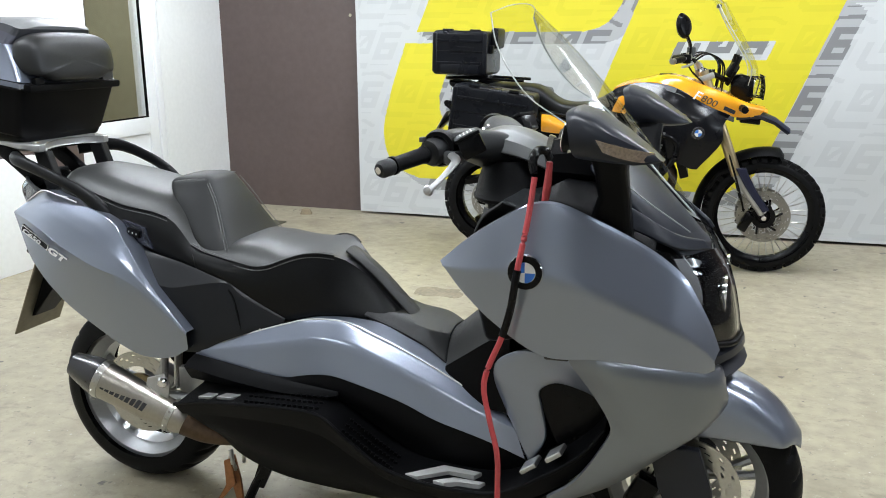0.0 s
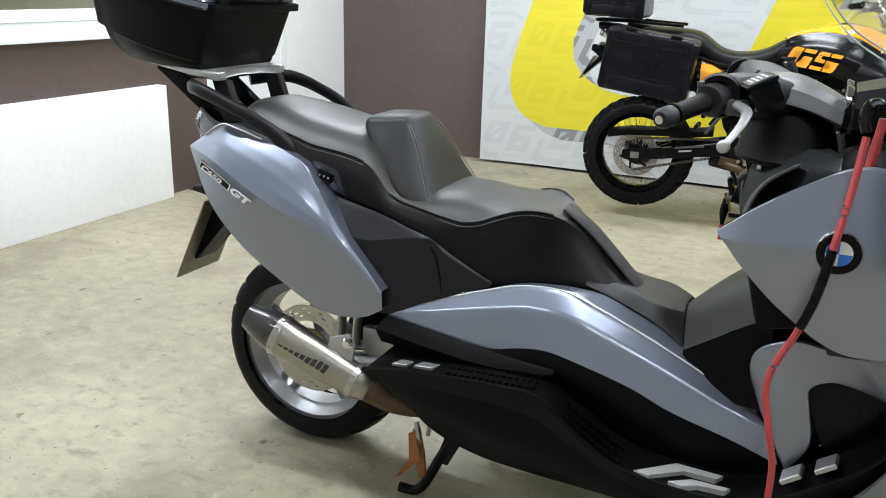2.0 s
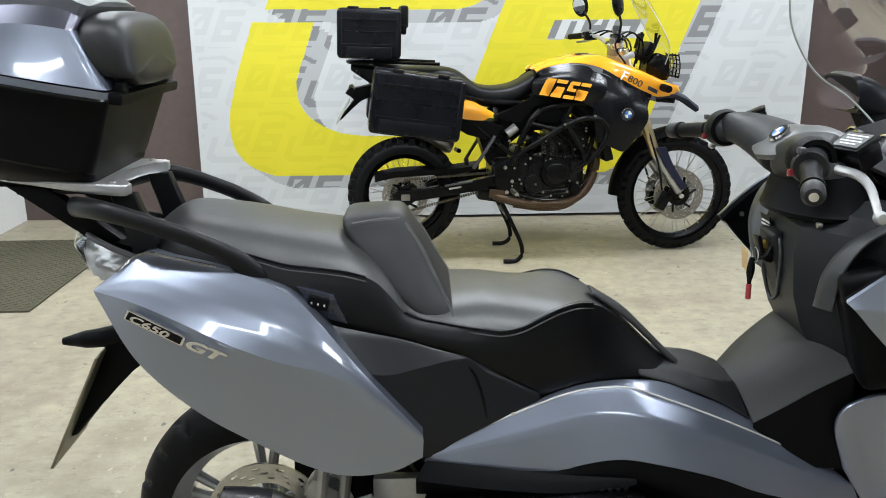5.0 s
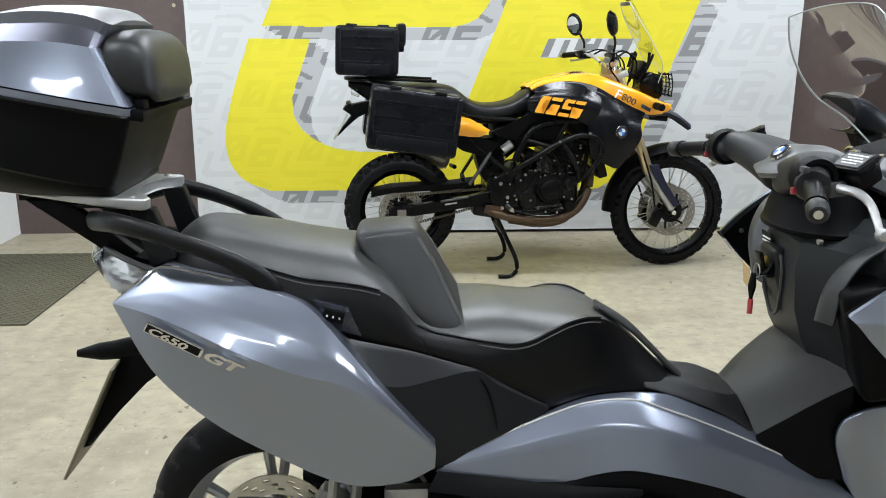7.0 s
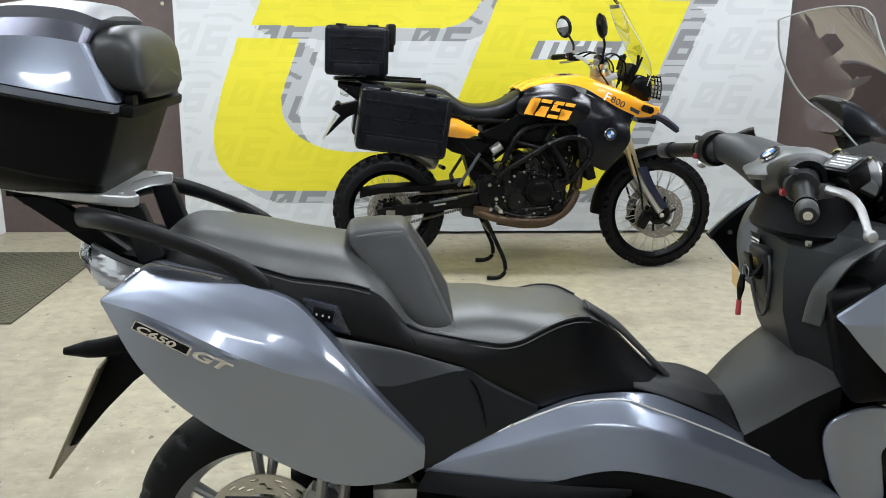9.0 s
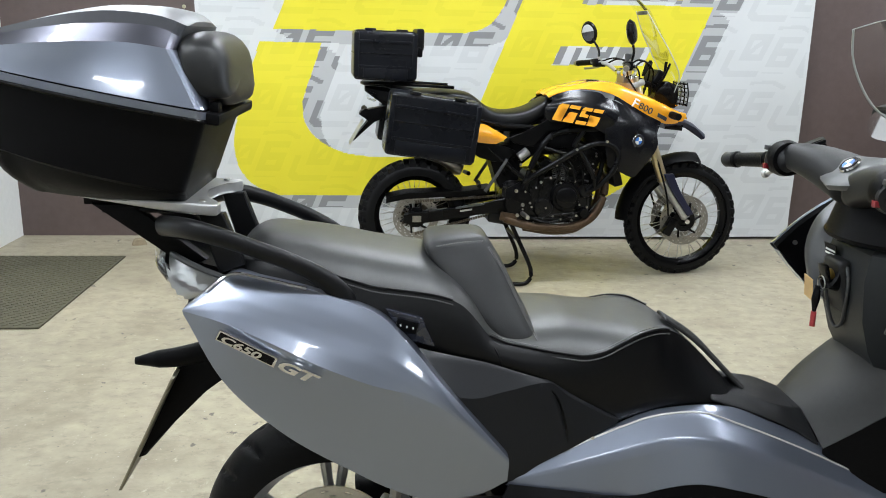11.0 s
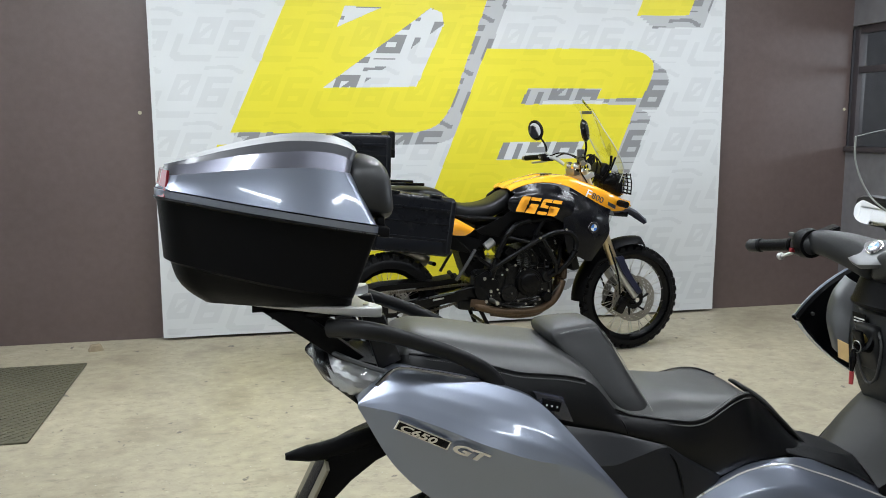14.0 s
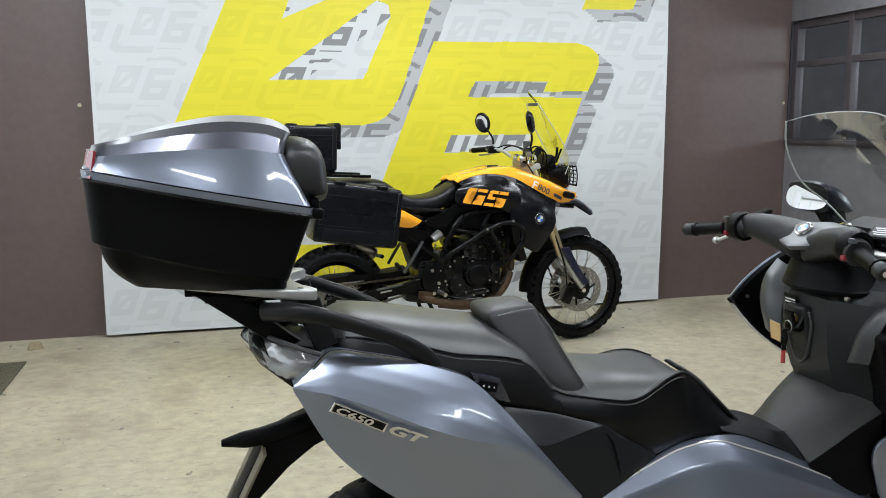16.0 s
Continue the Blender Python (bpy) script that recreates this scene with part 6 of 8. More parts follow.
# mirrors on the fairing
for side in (1, -1):
    y = lambda v: v * side
    def ring_m(x, cy, cz, hy, hz):
        """A squarish ring across the housing."""
        out = []
        for k in range(20):
            a = 2 * math.pi * k / 20
            c, d = math.cos(a), math.sin(a)
            out.append(V(x + 0.022 * (cz - 1.2) - 0.012 * d, y(cy + hy * abs(c) ** 0.55 * (1 if c > 0 else -1)), cz + hz * abs(d) ** 0.6 * (1 if d > 0 else -1)))
        return out
    mr = part("mirror_housing", grid_mesh([ring_m(1.394, -0.388, 1.180, 0.080, 0.036), ring_m(1.388, -0.388, 1.181, 0.092, 0.047), ring_m(1.404, -0.388, 1.183, 0.095, 0.051), ring_m(1.448, -0.390, 1.174, 0.088, 0.046), ring_m(1.496, -0.394, 1.157, 0.068, 0.033), ring_m(1.532, -0.398, 1.146, 0.044, 0.018), ring_m(1.550, -0.400, 1.141, 0.026, 0.008)], close_u=True, caps=True), M_SLATE, SC, "dark slate mirror housing with an indicator", 32)
    gm = lathe([(-0.001, 0), (-0.001, 1), (0.001, 1), (0.001, 0)], 40, "x")
    for v in gm.verts:
        v.co.y, v.co.z = 0.084 * abs(v.co.y) ** 0.7 * (1 if v.co.y > 0 else -1), 0.040 * abs(v.co.z) ** 0.8 * (1 if v.co.z > 0 else -1)
    part("mirror_glass", gm, M_MIRROR, mr, "mirror glass").matrix_basis = pose(1.385, y(-0.388), 1.181, 0, 10, -8 * side)
    part("indicator", skin([[(1.438, y(-0.478), 1.178), (1.480, y(-0.470), 1.166), (1.520, y(-0.450), 1.156), (1.542, y(-0.425), 1.150)], [(1.452, y(-0.476), 1.154), (1.486, y(-0.466), 1.142), (1.520, y(-0.446), 1.134), (1.542, y(-0.420), 1.132)]], 16, 3), M_INDIC, mr, "pale amber indicator lens", 60, [("SOLIDIFY", 0.006, 0)])
    part("mirror_stem", grid_mesh([[V(x, y(-yy), z) for x, yy in ((x0 + 0.012, y0), (x1 - 0.012, y0), (x1, y0 + 0.012), (x1, y1 - 0.012), (x1 - 0.012, y1), (x0 + 0.012, y1), (x0, y1 - 0.012), (x0, y0 + 0.012))] for z, x0, x1, y0, y1 in ((1.145, 1.412, 1.488, 0.325, 0.41), (1.10, 1.418, 1.484, 0.305, 0.37), (1.04, 1.420, 1.486, 0.270, 0.325), (0.985, 1.400, 1.488, 0.235, 0.305), (0.945, 1.385, 1.492, 0.21, 0.29))], close_u=True, caps=True), M_BLACK, SC, "black mirror stem", 40, [("BEVEL", 0.004, 2)])
    part("dash_side", grid_mesh([[V(x, y(cy), cz) for cy, cz in ((-0.285, z0 - 0.05), (-0.265, z0), (-0.20, z0 + 0.035), (-0.10, z0 + 0.03))] for x, z0 in ((1.27, 0.985), (1.32, 1.015), (1.38, 1.01), (1.46, 0.965), (1.54, 0.905))]), M_BLACK, SC, "black dashboard side", 40, [("SOLIDIFY", 0.02, -1), ("BEVEL", 0.006, 2)])

# handlebars
for side in (1, -1):
    y = lambda v: v * side
    gr = part("grip", aim(lathe([(0, 0), (0, 0.0185), (0.006, 0.021), (0.012, 0.0185), (0.100, 0.0175), (0.103, 0.021), (0.110, 0.021), (0.110, 0)], 24, "x"), (1.020, y(-0.270), 1.108), (0.963, y(-0.415), 1.088)), M_BLACK, SC, "black ribbed rubber grip")
    part("bar_end", aim(lathe([(0.110, 0), (0.110, 0.016), (0.116, 0.0195), (0.142, 0.0195), (0.150, 0.014), (0.150, 0)], 24, "x"), (1.020, y(-0.270), 1.108), (0.963, y(-0.415), 1.088)), M_GREYP, gr, "dark metal bar end weight")
    part("bar_end_screw", aim(lathe([(0.150, 0), (0.150, 0.008), (0.153, 0.008), (0.153, 0)], 16, "x"), (1.020, y(-0.270), 1.108), (0.963, y(-0.415), 1.088)), M_CHROME, gr)
    sg = part("switch_gear", aim(lathe([(-0.03, 0), (-0.03, 0.024), (-0.02, 0.031), (0.022, 0.033), (0.030, 0.029), (0.032, 0)], 24, "x"), (1.036, y(-0.230), 1.113), (0.963, y(-0.415), 1.088)), M_GREYP, SC, "black switch block")
    part("switch_button", block((0.012, 0.02, 0.012), (1.008, y(-0.255), 1.140), 0.003), M_MIDP, sg, "grey switch button")
    part("switch_button", block((0.014, 0.014, 0.014), (1.000, y(-0.240), 1.098), 0.003), M_RED, sg, "red switch button")
    lean = Matrix.Translation((1.118, y(-0.235), 1.128)) @ pose(0, 0, 0, 0, -26, 22 * side)
    pot = block((0.056, 0.064, 0.044), (0, 0, 0), 0.006, 2)
    pot.transform(lean)
    rs = part("brake_reservoir", pot, M_FRAMEB, SC, "black brake fluid reservoir")
    lid = block((0.060, 0.068, 0.008), (0, 0, 0.025), 0.002, 2)
    lid.transform(lean)
    part("reservoir_lid", lid, M_BLACK, rs, "black reservoir lid")
    label = block((0.046, 0.054, 0.002), (0, 0, 0.030), 0.0006, 1)
    label.transform(lean)
    part("lid_label", label, M_MIDP if side == 1 else M_BLACK, rs, "grey printed label with plain bars" if side == 1 else "black label")
    for q in range(4 if side == 1 else 0):
        bar = block((0.003, 0.045 - 0.012 * (q % 2), 0.0008), (0.014 - 0.009 * q, 0, 0.0313))
        bar.transform(lean)
        part("label_bar", bar, M_WHITEP, rs)
    part("brake_lever", tube([(1.075, y(-0.245), 1.105), (1.098, y(-0.285), 1.100), (1.100, y(-0.325), 1.088), (1.090, y(-0.370), 1.068), (1.080, y(-0.402), 1.054)], [0.012, 0.011, 0.0085, 0.0075, 0.007], 30, 12, False, 0.75), M_ALU, SC, "bright cast brake lever")
    part("lever_ball", lathe([(-0.012, 0), (-0.009, 0.009), (0, 0.012), (0.009, 0.009), (0.012, 0)], 18, "y", (1.079, y(-0.410), 1.052)), M_ALU, SC, "round lever end")
    part("lever_clamp", block((0.05, 0.035, 0.03), (1.075, y(-0.235), 1.100), 0.008, 2, (0, 0, 25 * side)), M_MIDP, SC, "grey lever clamp")
    part("bar_cover", grid_mesh([[V(x + rx * abs(c) ** 0.7 * (1 if c > 0 else -1), y(yy), z0 + rz * abs(d) ** 0.7 * (1 if d > 0 else -1)) for c, d in ((math.cos(2 * math.pi * k / 18), math.sin(2 * math.pi * k / 18)) for k in range(18))] for x, yy, z0, rx, rz in ((1.048, -0.245, 1.124, 0.028, 0.028), (1.062, -0.20, 1.126, 0.040, 0.034), (1.085, -0.14, 1.120, 0.055, 0.040), (1.110, -0.08, 1.104, 0.068, 0.044), (1.125, -0.03, 1.088, 0.076, 0.046), (1.128, 0.0, 1.082, 0.078, 0.046))], close_u=True, caps=True), M_BARS, SC, "dark grey handlebar cover", 60, [("SUBSURF", 0, 1)])
    part("bar_boot", lathe([(-0.02, 0.03), (-0.02, 0.040), (0.0, 0.044), (0.02, 0.040), (0.03, 0.028), (0.03, 0.02), (-0.02, 0.03)], 24, "y", (1.040, y(-0.225), 1.118)), M_BLACK, SC, "black rubber boot on the bar")
BC = [[(1.062, -0.092, 1.082), (1.12, -0.112, 1.100), (1.20, -0.110, 1.088), (1.30, -0.095, 1.045)], [(1.058, -0.088, 1.106), (1.11, -0.102, 1.132), (1.19, -0.100, 1.120), (1.30, -0.085, 1.068)], [(1.036, -0.045, 1.098), (1.095, -0.055, 1.142), (1.18, -0.055, 1.140), (1.30, -0.05, 1.082)], [(1.026, 0.0, 1.092), (1.088, 0.0, 1.140), (1.165, 0.0, 1.150), (1.30, 0.0, 1.086)]]
cc = part("bar_centre_cover", skin(BC + [flip_y(c) for c in reversed(BC[:3])], 22, 5, False), M_BARC, SC, "grey handlebar centre cover", 30, [("SOLIDIFY", 0.014, -1), ("BEVEL", 0.004, 2)])
ce = part("emblem", lathe([(0.0, 0), (0.0, 0.024), (0.004, 0.022), (0.004, 0)], 32, "z"), M_CHROME, cc, "small round emblem")
ce.matrix_basis = pose(1.074, 0.0, 1.1355, 0, -40, 0)
for q in range(4):
    pts = [(0, 0)] + [(0.014 * math.cos(radians(90 * q + 15 * k)), 0.014 * math.sin(radians(90 * q + 15 * k))) for k in range(7)]
    part("emblem_quarter", prism(pts, 0.004, 0.0060, 0, 1, 0, "xy"), M_BLUEP if q % 2 else M_WHITEP, ce)
part("emblem_ring", lathe([(0.0042, 0.0142), (0.0042, 0.0205), (0.0052, 0.0205), (0.0052, 0.0142), (0.0042, 0.0142)], 32, "z"), M_FRAMEB, ce)
cone = lathe([(0.972, 0.0), (0.972, 0.098), (0.976, 0.104), (0.984, 0.106), (0.990, 0.102), (1.03, 0.092), (1.075, 0.078), (1.08, 0.0)], 48, "z")
cone.transform(Matrix.Translation((1.165, 0, 0)) @ Matrix.Diagonal((1.0, 1.35, 1, 1)))
part("steering_cowl", cone, M_BLACK, SC, "black round steering cowl with a rolled lower rim", 40)
for side in (1, -1):
    y = lambda v: v * side
    part("inner_cowl", skin([[(1.205, y(-0.275), 1.010), (1.150, y(-0.255), 0.965), (1.122, y(-0.235), 0.900), (1.125, y(-0.205), 0.815)], [(1.200, y(-0.235), 1.000), (1.140, y(-0.205), 0.950), (1.112, y(-0.185), 0.890), (1.112, y(-0.160), 0.810)], [(1.215, y(-0.195), 0.985), (1.165, y(-0.165), 0.935), (1.135, y(-0.150), 0.880), (1.125, y(-0.130), 0.800)]], 26, 5), M_MIDP, SC, "grey curved lip inside the fairing", 50, [("SOLIDIFY", 0.006, 0), ("BEVEL", 0.002, 2)])
dash = part("instrument_hood", grid_mesh([core_ring(1.28, 0.13, 1.03, 1.13, 0.03), core_ring(1.36, 0.15, 1.02, 1.15, 0.04), core_ring(1.44, 0.12, 1.01, 1.10, 0.03)], close_u=True, caps=True), M_BLACK, SC, "black instrument hood", 40)
for yy in (-0.065, 0.065):
    part("dial", lathe([(0, 0), (0, 0.045), (-0.012, 0.05), (-0.014, 0.046), (-0.004, 0.042), (-0.004, 0)], 32, "x", (1.275, yy, 1.09)), M_CHROME, dash, "round dial with a chrome rim")

# front mudguard, fork
MG = []
for k in range(26):
    a = radians(31 + (118 - 31) * k / 25)
    x, z = 1.625 + 0.300 * math.cos(a), 0.275 + 0.300 * math.sin(a)
    skirt = min(z - 0.012, 0.424 - 0.05 * max(0.0, 1.66 - x))
    w = 0.092 * min(1.0, 0.35 + 0.16 * k)
    MG.append([V(x, -w, skirt), V(x, -w * 1.02, skirt * 0.6 + (z - 0.035) * 0.4), V(x, -w * 0.93, z - 0.032), V(x, -w * 0.68, z - 0.012), V(x, -w * 0.3, z - 0.002), V(x, w * 0.3, z - 0.002), V(x, w * 0.68, z - 0.012), V(x, w * 0.93, z - 0.032), V(x, w * 1.02, skirt * 0.6 + (z - 0.035) * 0.4), V(x, w, skirt)])
part("front_mudguard", grid_mesh(MG), M_PAINT, SC, "silver-blue front mudguard with deep sides", 50, [("SOLIDIFY", 0.005, 1), ("SUBSURF", 0, 1)])
for side in (1, -1):
    part("fork_leg", tube([(1.625, -0.105 * side, 0.275), (1.53, -0.105 * side, 0.50), (1.43, -0.10 * side, 0.68)], [0.030, 0.026, 0.026], 12, 14), M_BLACK, SC, "black fork leg")
    part("fork_cover", prism([(1.535, 0.41), (1.655, 0.412), (1.690, 0.31), (1.700, 0.22), (1.665, 0.19), (1.600, 0.22), (1.565, 0.30)], -0.145 * side, -0.118 * side, 0.008, 3), M_SLATE, SC, "dark slate fork leg cover")
    part("caliper", block((0.06, 0.05, 0.10), (1.52, -0.09 * side, 0.25), 0.012, 2, (0, 25, 0)), M_FRAMEB, SC, "black brake caliper")
part("radiator", block((0.04, 0.34, 0.26), (1.30, 0, 0.42), 0.005), M_FRAMEB, SC, "black radiator")

# ---- top case on the rack ----
def seam(x):
    return 1.234 - (x + 0.24) * 0.195


def along(table, x):
    for (x0, a), (x1, b) in zip(table, table[1:]):
        if x <= x1:
            return a + (b - a) * max(0, (x - x0)) / (x1 - x0)
    return table[-1][1]


def ease(table):
    """Height along the case: a smooth curve through a few knots."""
    c = spline([(x, z, 0) for x, z in table], 60)
    return lambda x: along([(p.x, p.y) for p in c], x)


def rim(xr, xf, wr, wm, wf, z, rr=0.05, rf=0.02):
    """Half a loop round the case, from the middle of its rear over the side to the middle of its front."""
    plan = [(xr, -(wr - rr) * k / 3) for k in range(3)]
    plan += [(xr + rr * (1 - math.cos(radians(90 * k / 6))), -(wr - rr) - rr * math.sin(radians(90 * k / 6))) for k in range(6)]
    x0, x1 = xr + rr, xf - rf
    for k in range(17):
        f = k / 16
        base = wr + (wf - wr) * f
        plan.append((x0 + (x1 - x0) * f, -(base + (wm - (wr + wf) / 2) * 4 * f * (1 - f))))
    plan += [(xf - rf * (1 - math.sin(radians(90 * k / 5))), -(wf - rf) - rf * math.cos(radians(90 * k / 5))) for k in range(1, 6)]
    plan += [(xf, -(wf - rf) * (1 - k / 3)) for k in range(1, 4)]
    return [V(x, y, z(x)) for x, y in plan]


TC = part("top_case", slab(-0.50, -0.33, -0.10, 0.10, 1.060, 1.088, 0.002), M_BLACK, SC, "large top case with a silver-blue lid and a black base")
CREASE = ease([(-0.668, 1.357), (-0.59, 1.362), (-0.515, 1.368), (-0.428, 1.371), (-0.362, 1.369), (-0.29, 1.357)])
BAND = ease([(-0.662, 1.374), (-0.60, 1.382), (-0.536, 1.392), (-0.45, 1.401), (-0.36, 1.402), (-0.31, 1.394), (-0.282, 1.378)])
EDGE = ease([(-0.66, 1.379), (-0.60, 1.392), (-0.538, 1.406), (-0.448, 1.421), (-0.39, 1.424), (-0.31, 1.415), (-0.272, 1.399)])
CROWN = ease([(-0.655, 1.381), (-0.604, 1.396), (-0.495, 1.423), (-0.398, 1.436), (-0.30, 1.427), (-0.268, 1.406)])
LIP = (-0.680, -0.237, 0.186, 0.216, 0.198)
L0 = rim(*LIP, seam)
L1 = rim(LIP[0] - 0.001, LIP[1] + 0.001, 0.187, 0.217, 0.199, lambda x: seam(x) + 0.014)
L2 = rim(-0.679, -0.240, 0.184, 0.214, 0.196, lambda x: seam(x) + 0.017)
L3 = rim(-0.668, -0.290, 0.170, 0.194, 0.178, CREASE)
L4 = rim(-0.664, -0.283, 0.152, 0.174, 0.158, BAND)
L5 = rim(-0.663, -0.273, 0.146, 0.166, 0.148, EDGE)
L6 = rim(-0.657, -0.270, 0.085, 0.095, 0.085, CROWN, 0.04)
L7 = [V(p.x, 0, p.z + 0.002) for p in L6]


def between(a, b, n):
    return [[p.lerp(q, k / n) for p, q in zip(a, b)] for k in range(n + 1)]


def lid_band(rows, name, material, label):
    for s in (1, -1):
        part(name, grid_mesh([[V(p.x, p.y * s, p.z) for p in r] for r in rows]), material, TC, label, 14, [("SOLIDIFY", 0.004, -1)])


bulge = between(L2, L3, 5)
for k in range(1, 5):
    for p in bulge[k]:
        p.y += 0.0022 * math.sin(math.pi * k / 5) if p.y < -0.1 else 0
lid_band([L0, L1], "lid_lip", M_PAINT, "silver-blue lid lip")
lid_band(bulge, "lid_side", M_PAINT, "silver-blue lid side")
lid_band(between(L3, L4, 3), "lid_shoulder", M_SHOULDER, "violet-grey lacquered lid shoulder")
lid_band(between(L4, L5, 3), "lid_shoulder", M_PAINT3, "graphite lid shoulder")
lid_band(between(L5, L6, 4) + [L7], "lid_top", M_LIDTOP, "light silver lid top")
B0 = rim(-0.678, -0.240, 0.182, 0.212, 0.194, lambda x: seam(x) - 0.006)
B1 = rim(-0.674, -0.262, 0.176, 0.208, 0.186, lambda x: 1.225 - (x + 0.66) * 0.10)
B2 = rim(-0.672, -0.288, 0.166, 0.204, 0.176, lambda x: 1.190 - (x + 0.67) * 0.245)
B3 = rim(-0.660, -0.291, 0.154, 0.194, 0.168, lambda x: 1.183 - (x + 0.67) * 0.245)
B4 = rim(-0.600, -0.293, 0.115, 0.150, 0.140, lambda x: 1.089 - (x + 0.612) * 0.05, 0.04)
B5 = [V(p.x, 0, p.z - 0.002) for p in B4]
lower = between(B3, B4, 6)
for k in range(1, 6):
    for p, q in zip(lower[k], B3):
        swell = math.sin(math.pi * k / 6)
        p.x += 0.013 * swell * (-1 if q.x < -0.55 else 0) * min(1, (-0.55 - q.x) / 0.08)
        p.y -= 0.006 * swell if p.y < -0.08 else 0
        p.z -= 0.004 * swell
base_half = between(B0, B2, 4) + lower + [B5]
bm = grid_mesh(base_half)
part("base", join(bm, mirror(grid_mesh(base_half))), M_BLACK, TC, "black grained top case base", 24)
for side in (1, -1):
    part("seam_line", tube([(p.x, p.y * side, p.z - 0.003) for p in L0], 0.004, 70, 6), M_FRAMEB, TC, "dark seam between lid and base")
    part("reflector", skin([[(-0.6775, -0.085 * side, 1.318), (-0.677, -0.135 * side, 1.318), (-0.671, -0.160 * side, 1.317), (-0.656, -0.179 * side, 1.316)], [(-0.669, -0.080 * side, 1.371), (-0.668, -0.120 * side, 1.371), (-0.662, -0.144 * side, 1.370), (-0.649, -0.163 * side, 1.368)]], 16, 3), M_RED, TC, "red rear reflector", 50, [("SOLIDIFY", 0.006, 0)])
pad_rows = []
for x, hy, z0, z1 in ((-0.300, 0.166, 1.285, 1.368), (-0.276, 0.176, 1.262, 1.388), (-0.245, 0.176, 1.252, 1.394), (-0.217, 0.168, 1.250, 1.388), (-0.203, 0.152, 1.258, 1.372), (-0.198, 0.125, 1.275, 1.350)):
    cz, hz = (z0 + z1) / 2, (z1 - z0) / 2
    ring = []
    for k in range(32):
        a = 2 * math.pi * k / 32
        c, s = math.cos(a), math.sin(a)
        notch = 0.022 if s < -0.55 and abs(c) < 0.80 and abs(c) > 0.45 else 0.0
        ring.append(V(x - 0.16 * hz * s, hy * abs(c) ** 0.5 * (1 if c > 0 else -1) * (1 - 0.10 * max(0, s)), cz + hz * abs(s) ** 0.5 * (1 if s > 0 else -1) + notch * 0.4))
    pad_rows.append(ring)
part("pillion_pad", grid_mesh(pad_rows, close_u=True, caps=True), M_PAD, TC, "black padded pillion backrest on the case", 60, [("SUBSURF", 0, 1)])
part("front_lip", block((0.05, 0.37, 0.022), (-0.238, 0, 1.236), 0.006, 2, (0, 8, 0)), M_BLACK, TC, "black lip under the pad")
part("latch", block((0.02, 0.05, 0.035), (-0.225, 0.135, 1.265), 0.006), M_MIDP, TC, "grey lid latch")
part("latch", block((0.018, 0.035, 0.024), (-0.228, -0.140, 1.252), 0.006), M_BLACK, TC, "black lid latch")
part("rear_lock", block((0.012, 0.05, 0.03), (-0.679, 0, 1.30), 0.004), M_BLACK, TC, "black lock")
TC.location.y = 0.02


# ---- the motorcycle by the banner: same axes, origin under its rear axle ----
GS = thing("motorcycle", pose(-1.475, 5.10, 0, 0, 0, 4.5), "yellow and black adventure motorcycle with black panniers on its stand", "motorcycle")


def knobby(R, rim, half, rows_n, depth=0.021, segs=304):
    prof = []
    for k in range(29):
        a = math.pi * k / 28
        prof.append((-half * math.cos(a), rim + (R - depth - rim) * math.sin(a) ** 0.55, abs(math.cos(a))))
    rows = []
    for s in range(segs):
        th = 2 * math.pi * s / segs
        row = []
        for k, (y, r, c) in enumerate(prof):
            lane = int((k + 1) / 6) % 2
            f = (th / (2 * math.pi) * rows_n + 0.5 * lane) % 1.0
            up = depth if (f < 0.58 and c < 0.84 and (k + 1) % 6 not in (0,)) else 0.0
            row.append(V((r + up) * math.cos(th), y, (r + up) * math.sin(th)))
        rows.append(row)
    return grid_mesh(rows, close_v=True)


def spoked_wheel(name, at, R, rim, half, knobs, disc_sides, disc_r):
    w = new(name)
    w.parent = GS
    w.location = at
    part("tyre", knobby(R, rim, half, knobs), M_TYRE, w, "black knobbly off-road tyre", 18)
    part("rim", rim_mesh(rim - 0.002, half * 0.62), M_FRAMEB, w, "black wheel rim")
    part("hub", lathe([(-0.075, 0), (-0.075, 0.022), (-0.06, 0.045), (-0.05, 0.03), (0.05, 0.03), (0.06, 0.045), (0.075, 0.022), (0.075, 0)], 28), M_FRAMEB, w, "black hub")
    sp = None
    for k in range(36):
        a = 2 * math.pi * k / 36
        b = a + (0.35 if k % 4 < 2 else -0.35)
        s = -1 if k % 2 else 1
        bm = tube([(0.042 * math.cos(b), s * 0.055, 0.042 * math.sin(b)), ((rim - 0.03) * math.cos(a), s * 0.012, (rim - 0.03) * math.sin(a))], 0.0028, 2, 5)
        part("spoke", bm, M_STEEL, w)
    for y in disc_sides:
        part("brake_disc", disc_mesh(disc_r * 0.66, disc_r, 0.005, 16, y), M_DISC, w, "dull drilled brake disc")
        part("disc_carrier", lathe([(y - 0.004, 0.04), (y - 0.004, disc_r * 0.45), (y + 0.004, disc_r * 0.45), (y + 0.004, 0.04), (y - 0.004, 0.04)], 30), M_FRAMEB, w)
        for k in range(6):
            a = 2 * math.pi * k / 6
            part("carrier_arm", tube([(disc_r * 0.4 * math.cos(a), y, disc_r * 0.4 * math.sin(a)), (disc_r * 0.72 * math.cos(a + 0.25), y, disc_r * 0.72 * math.sin(a + 0.25))], 0.007, 2, 6), M_FRAMEB, w)
    return w


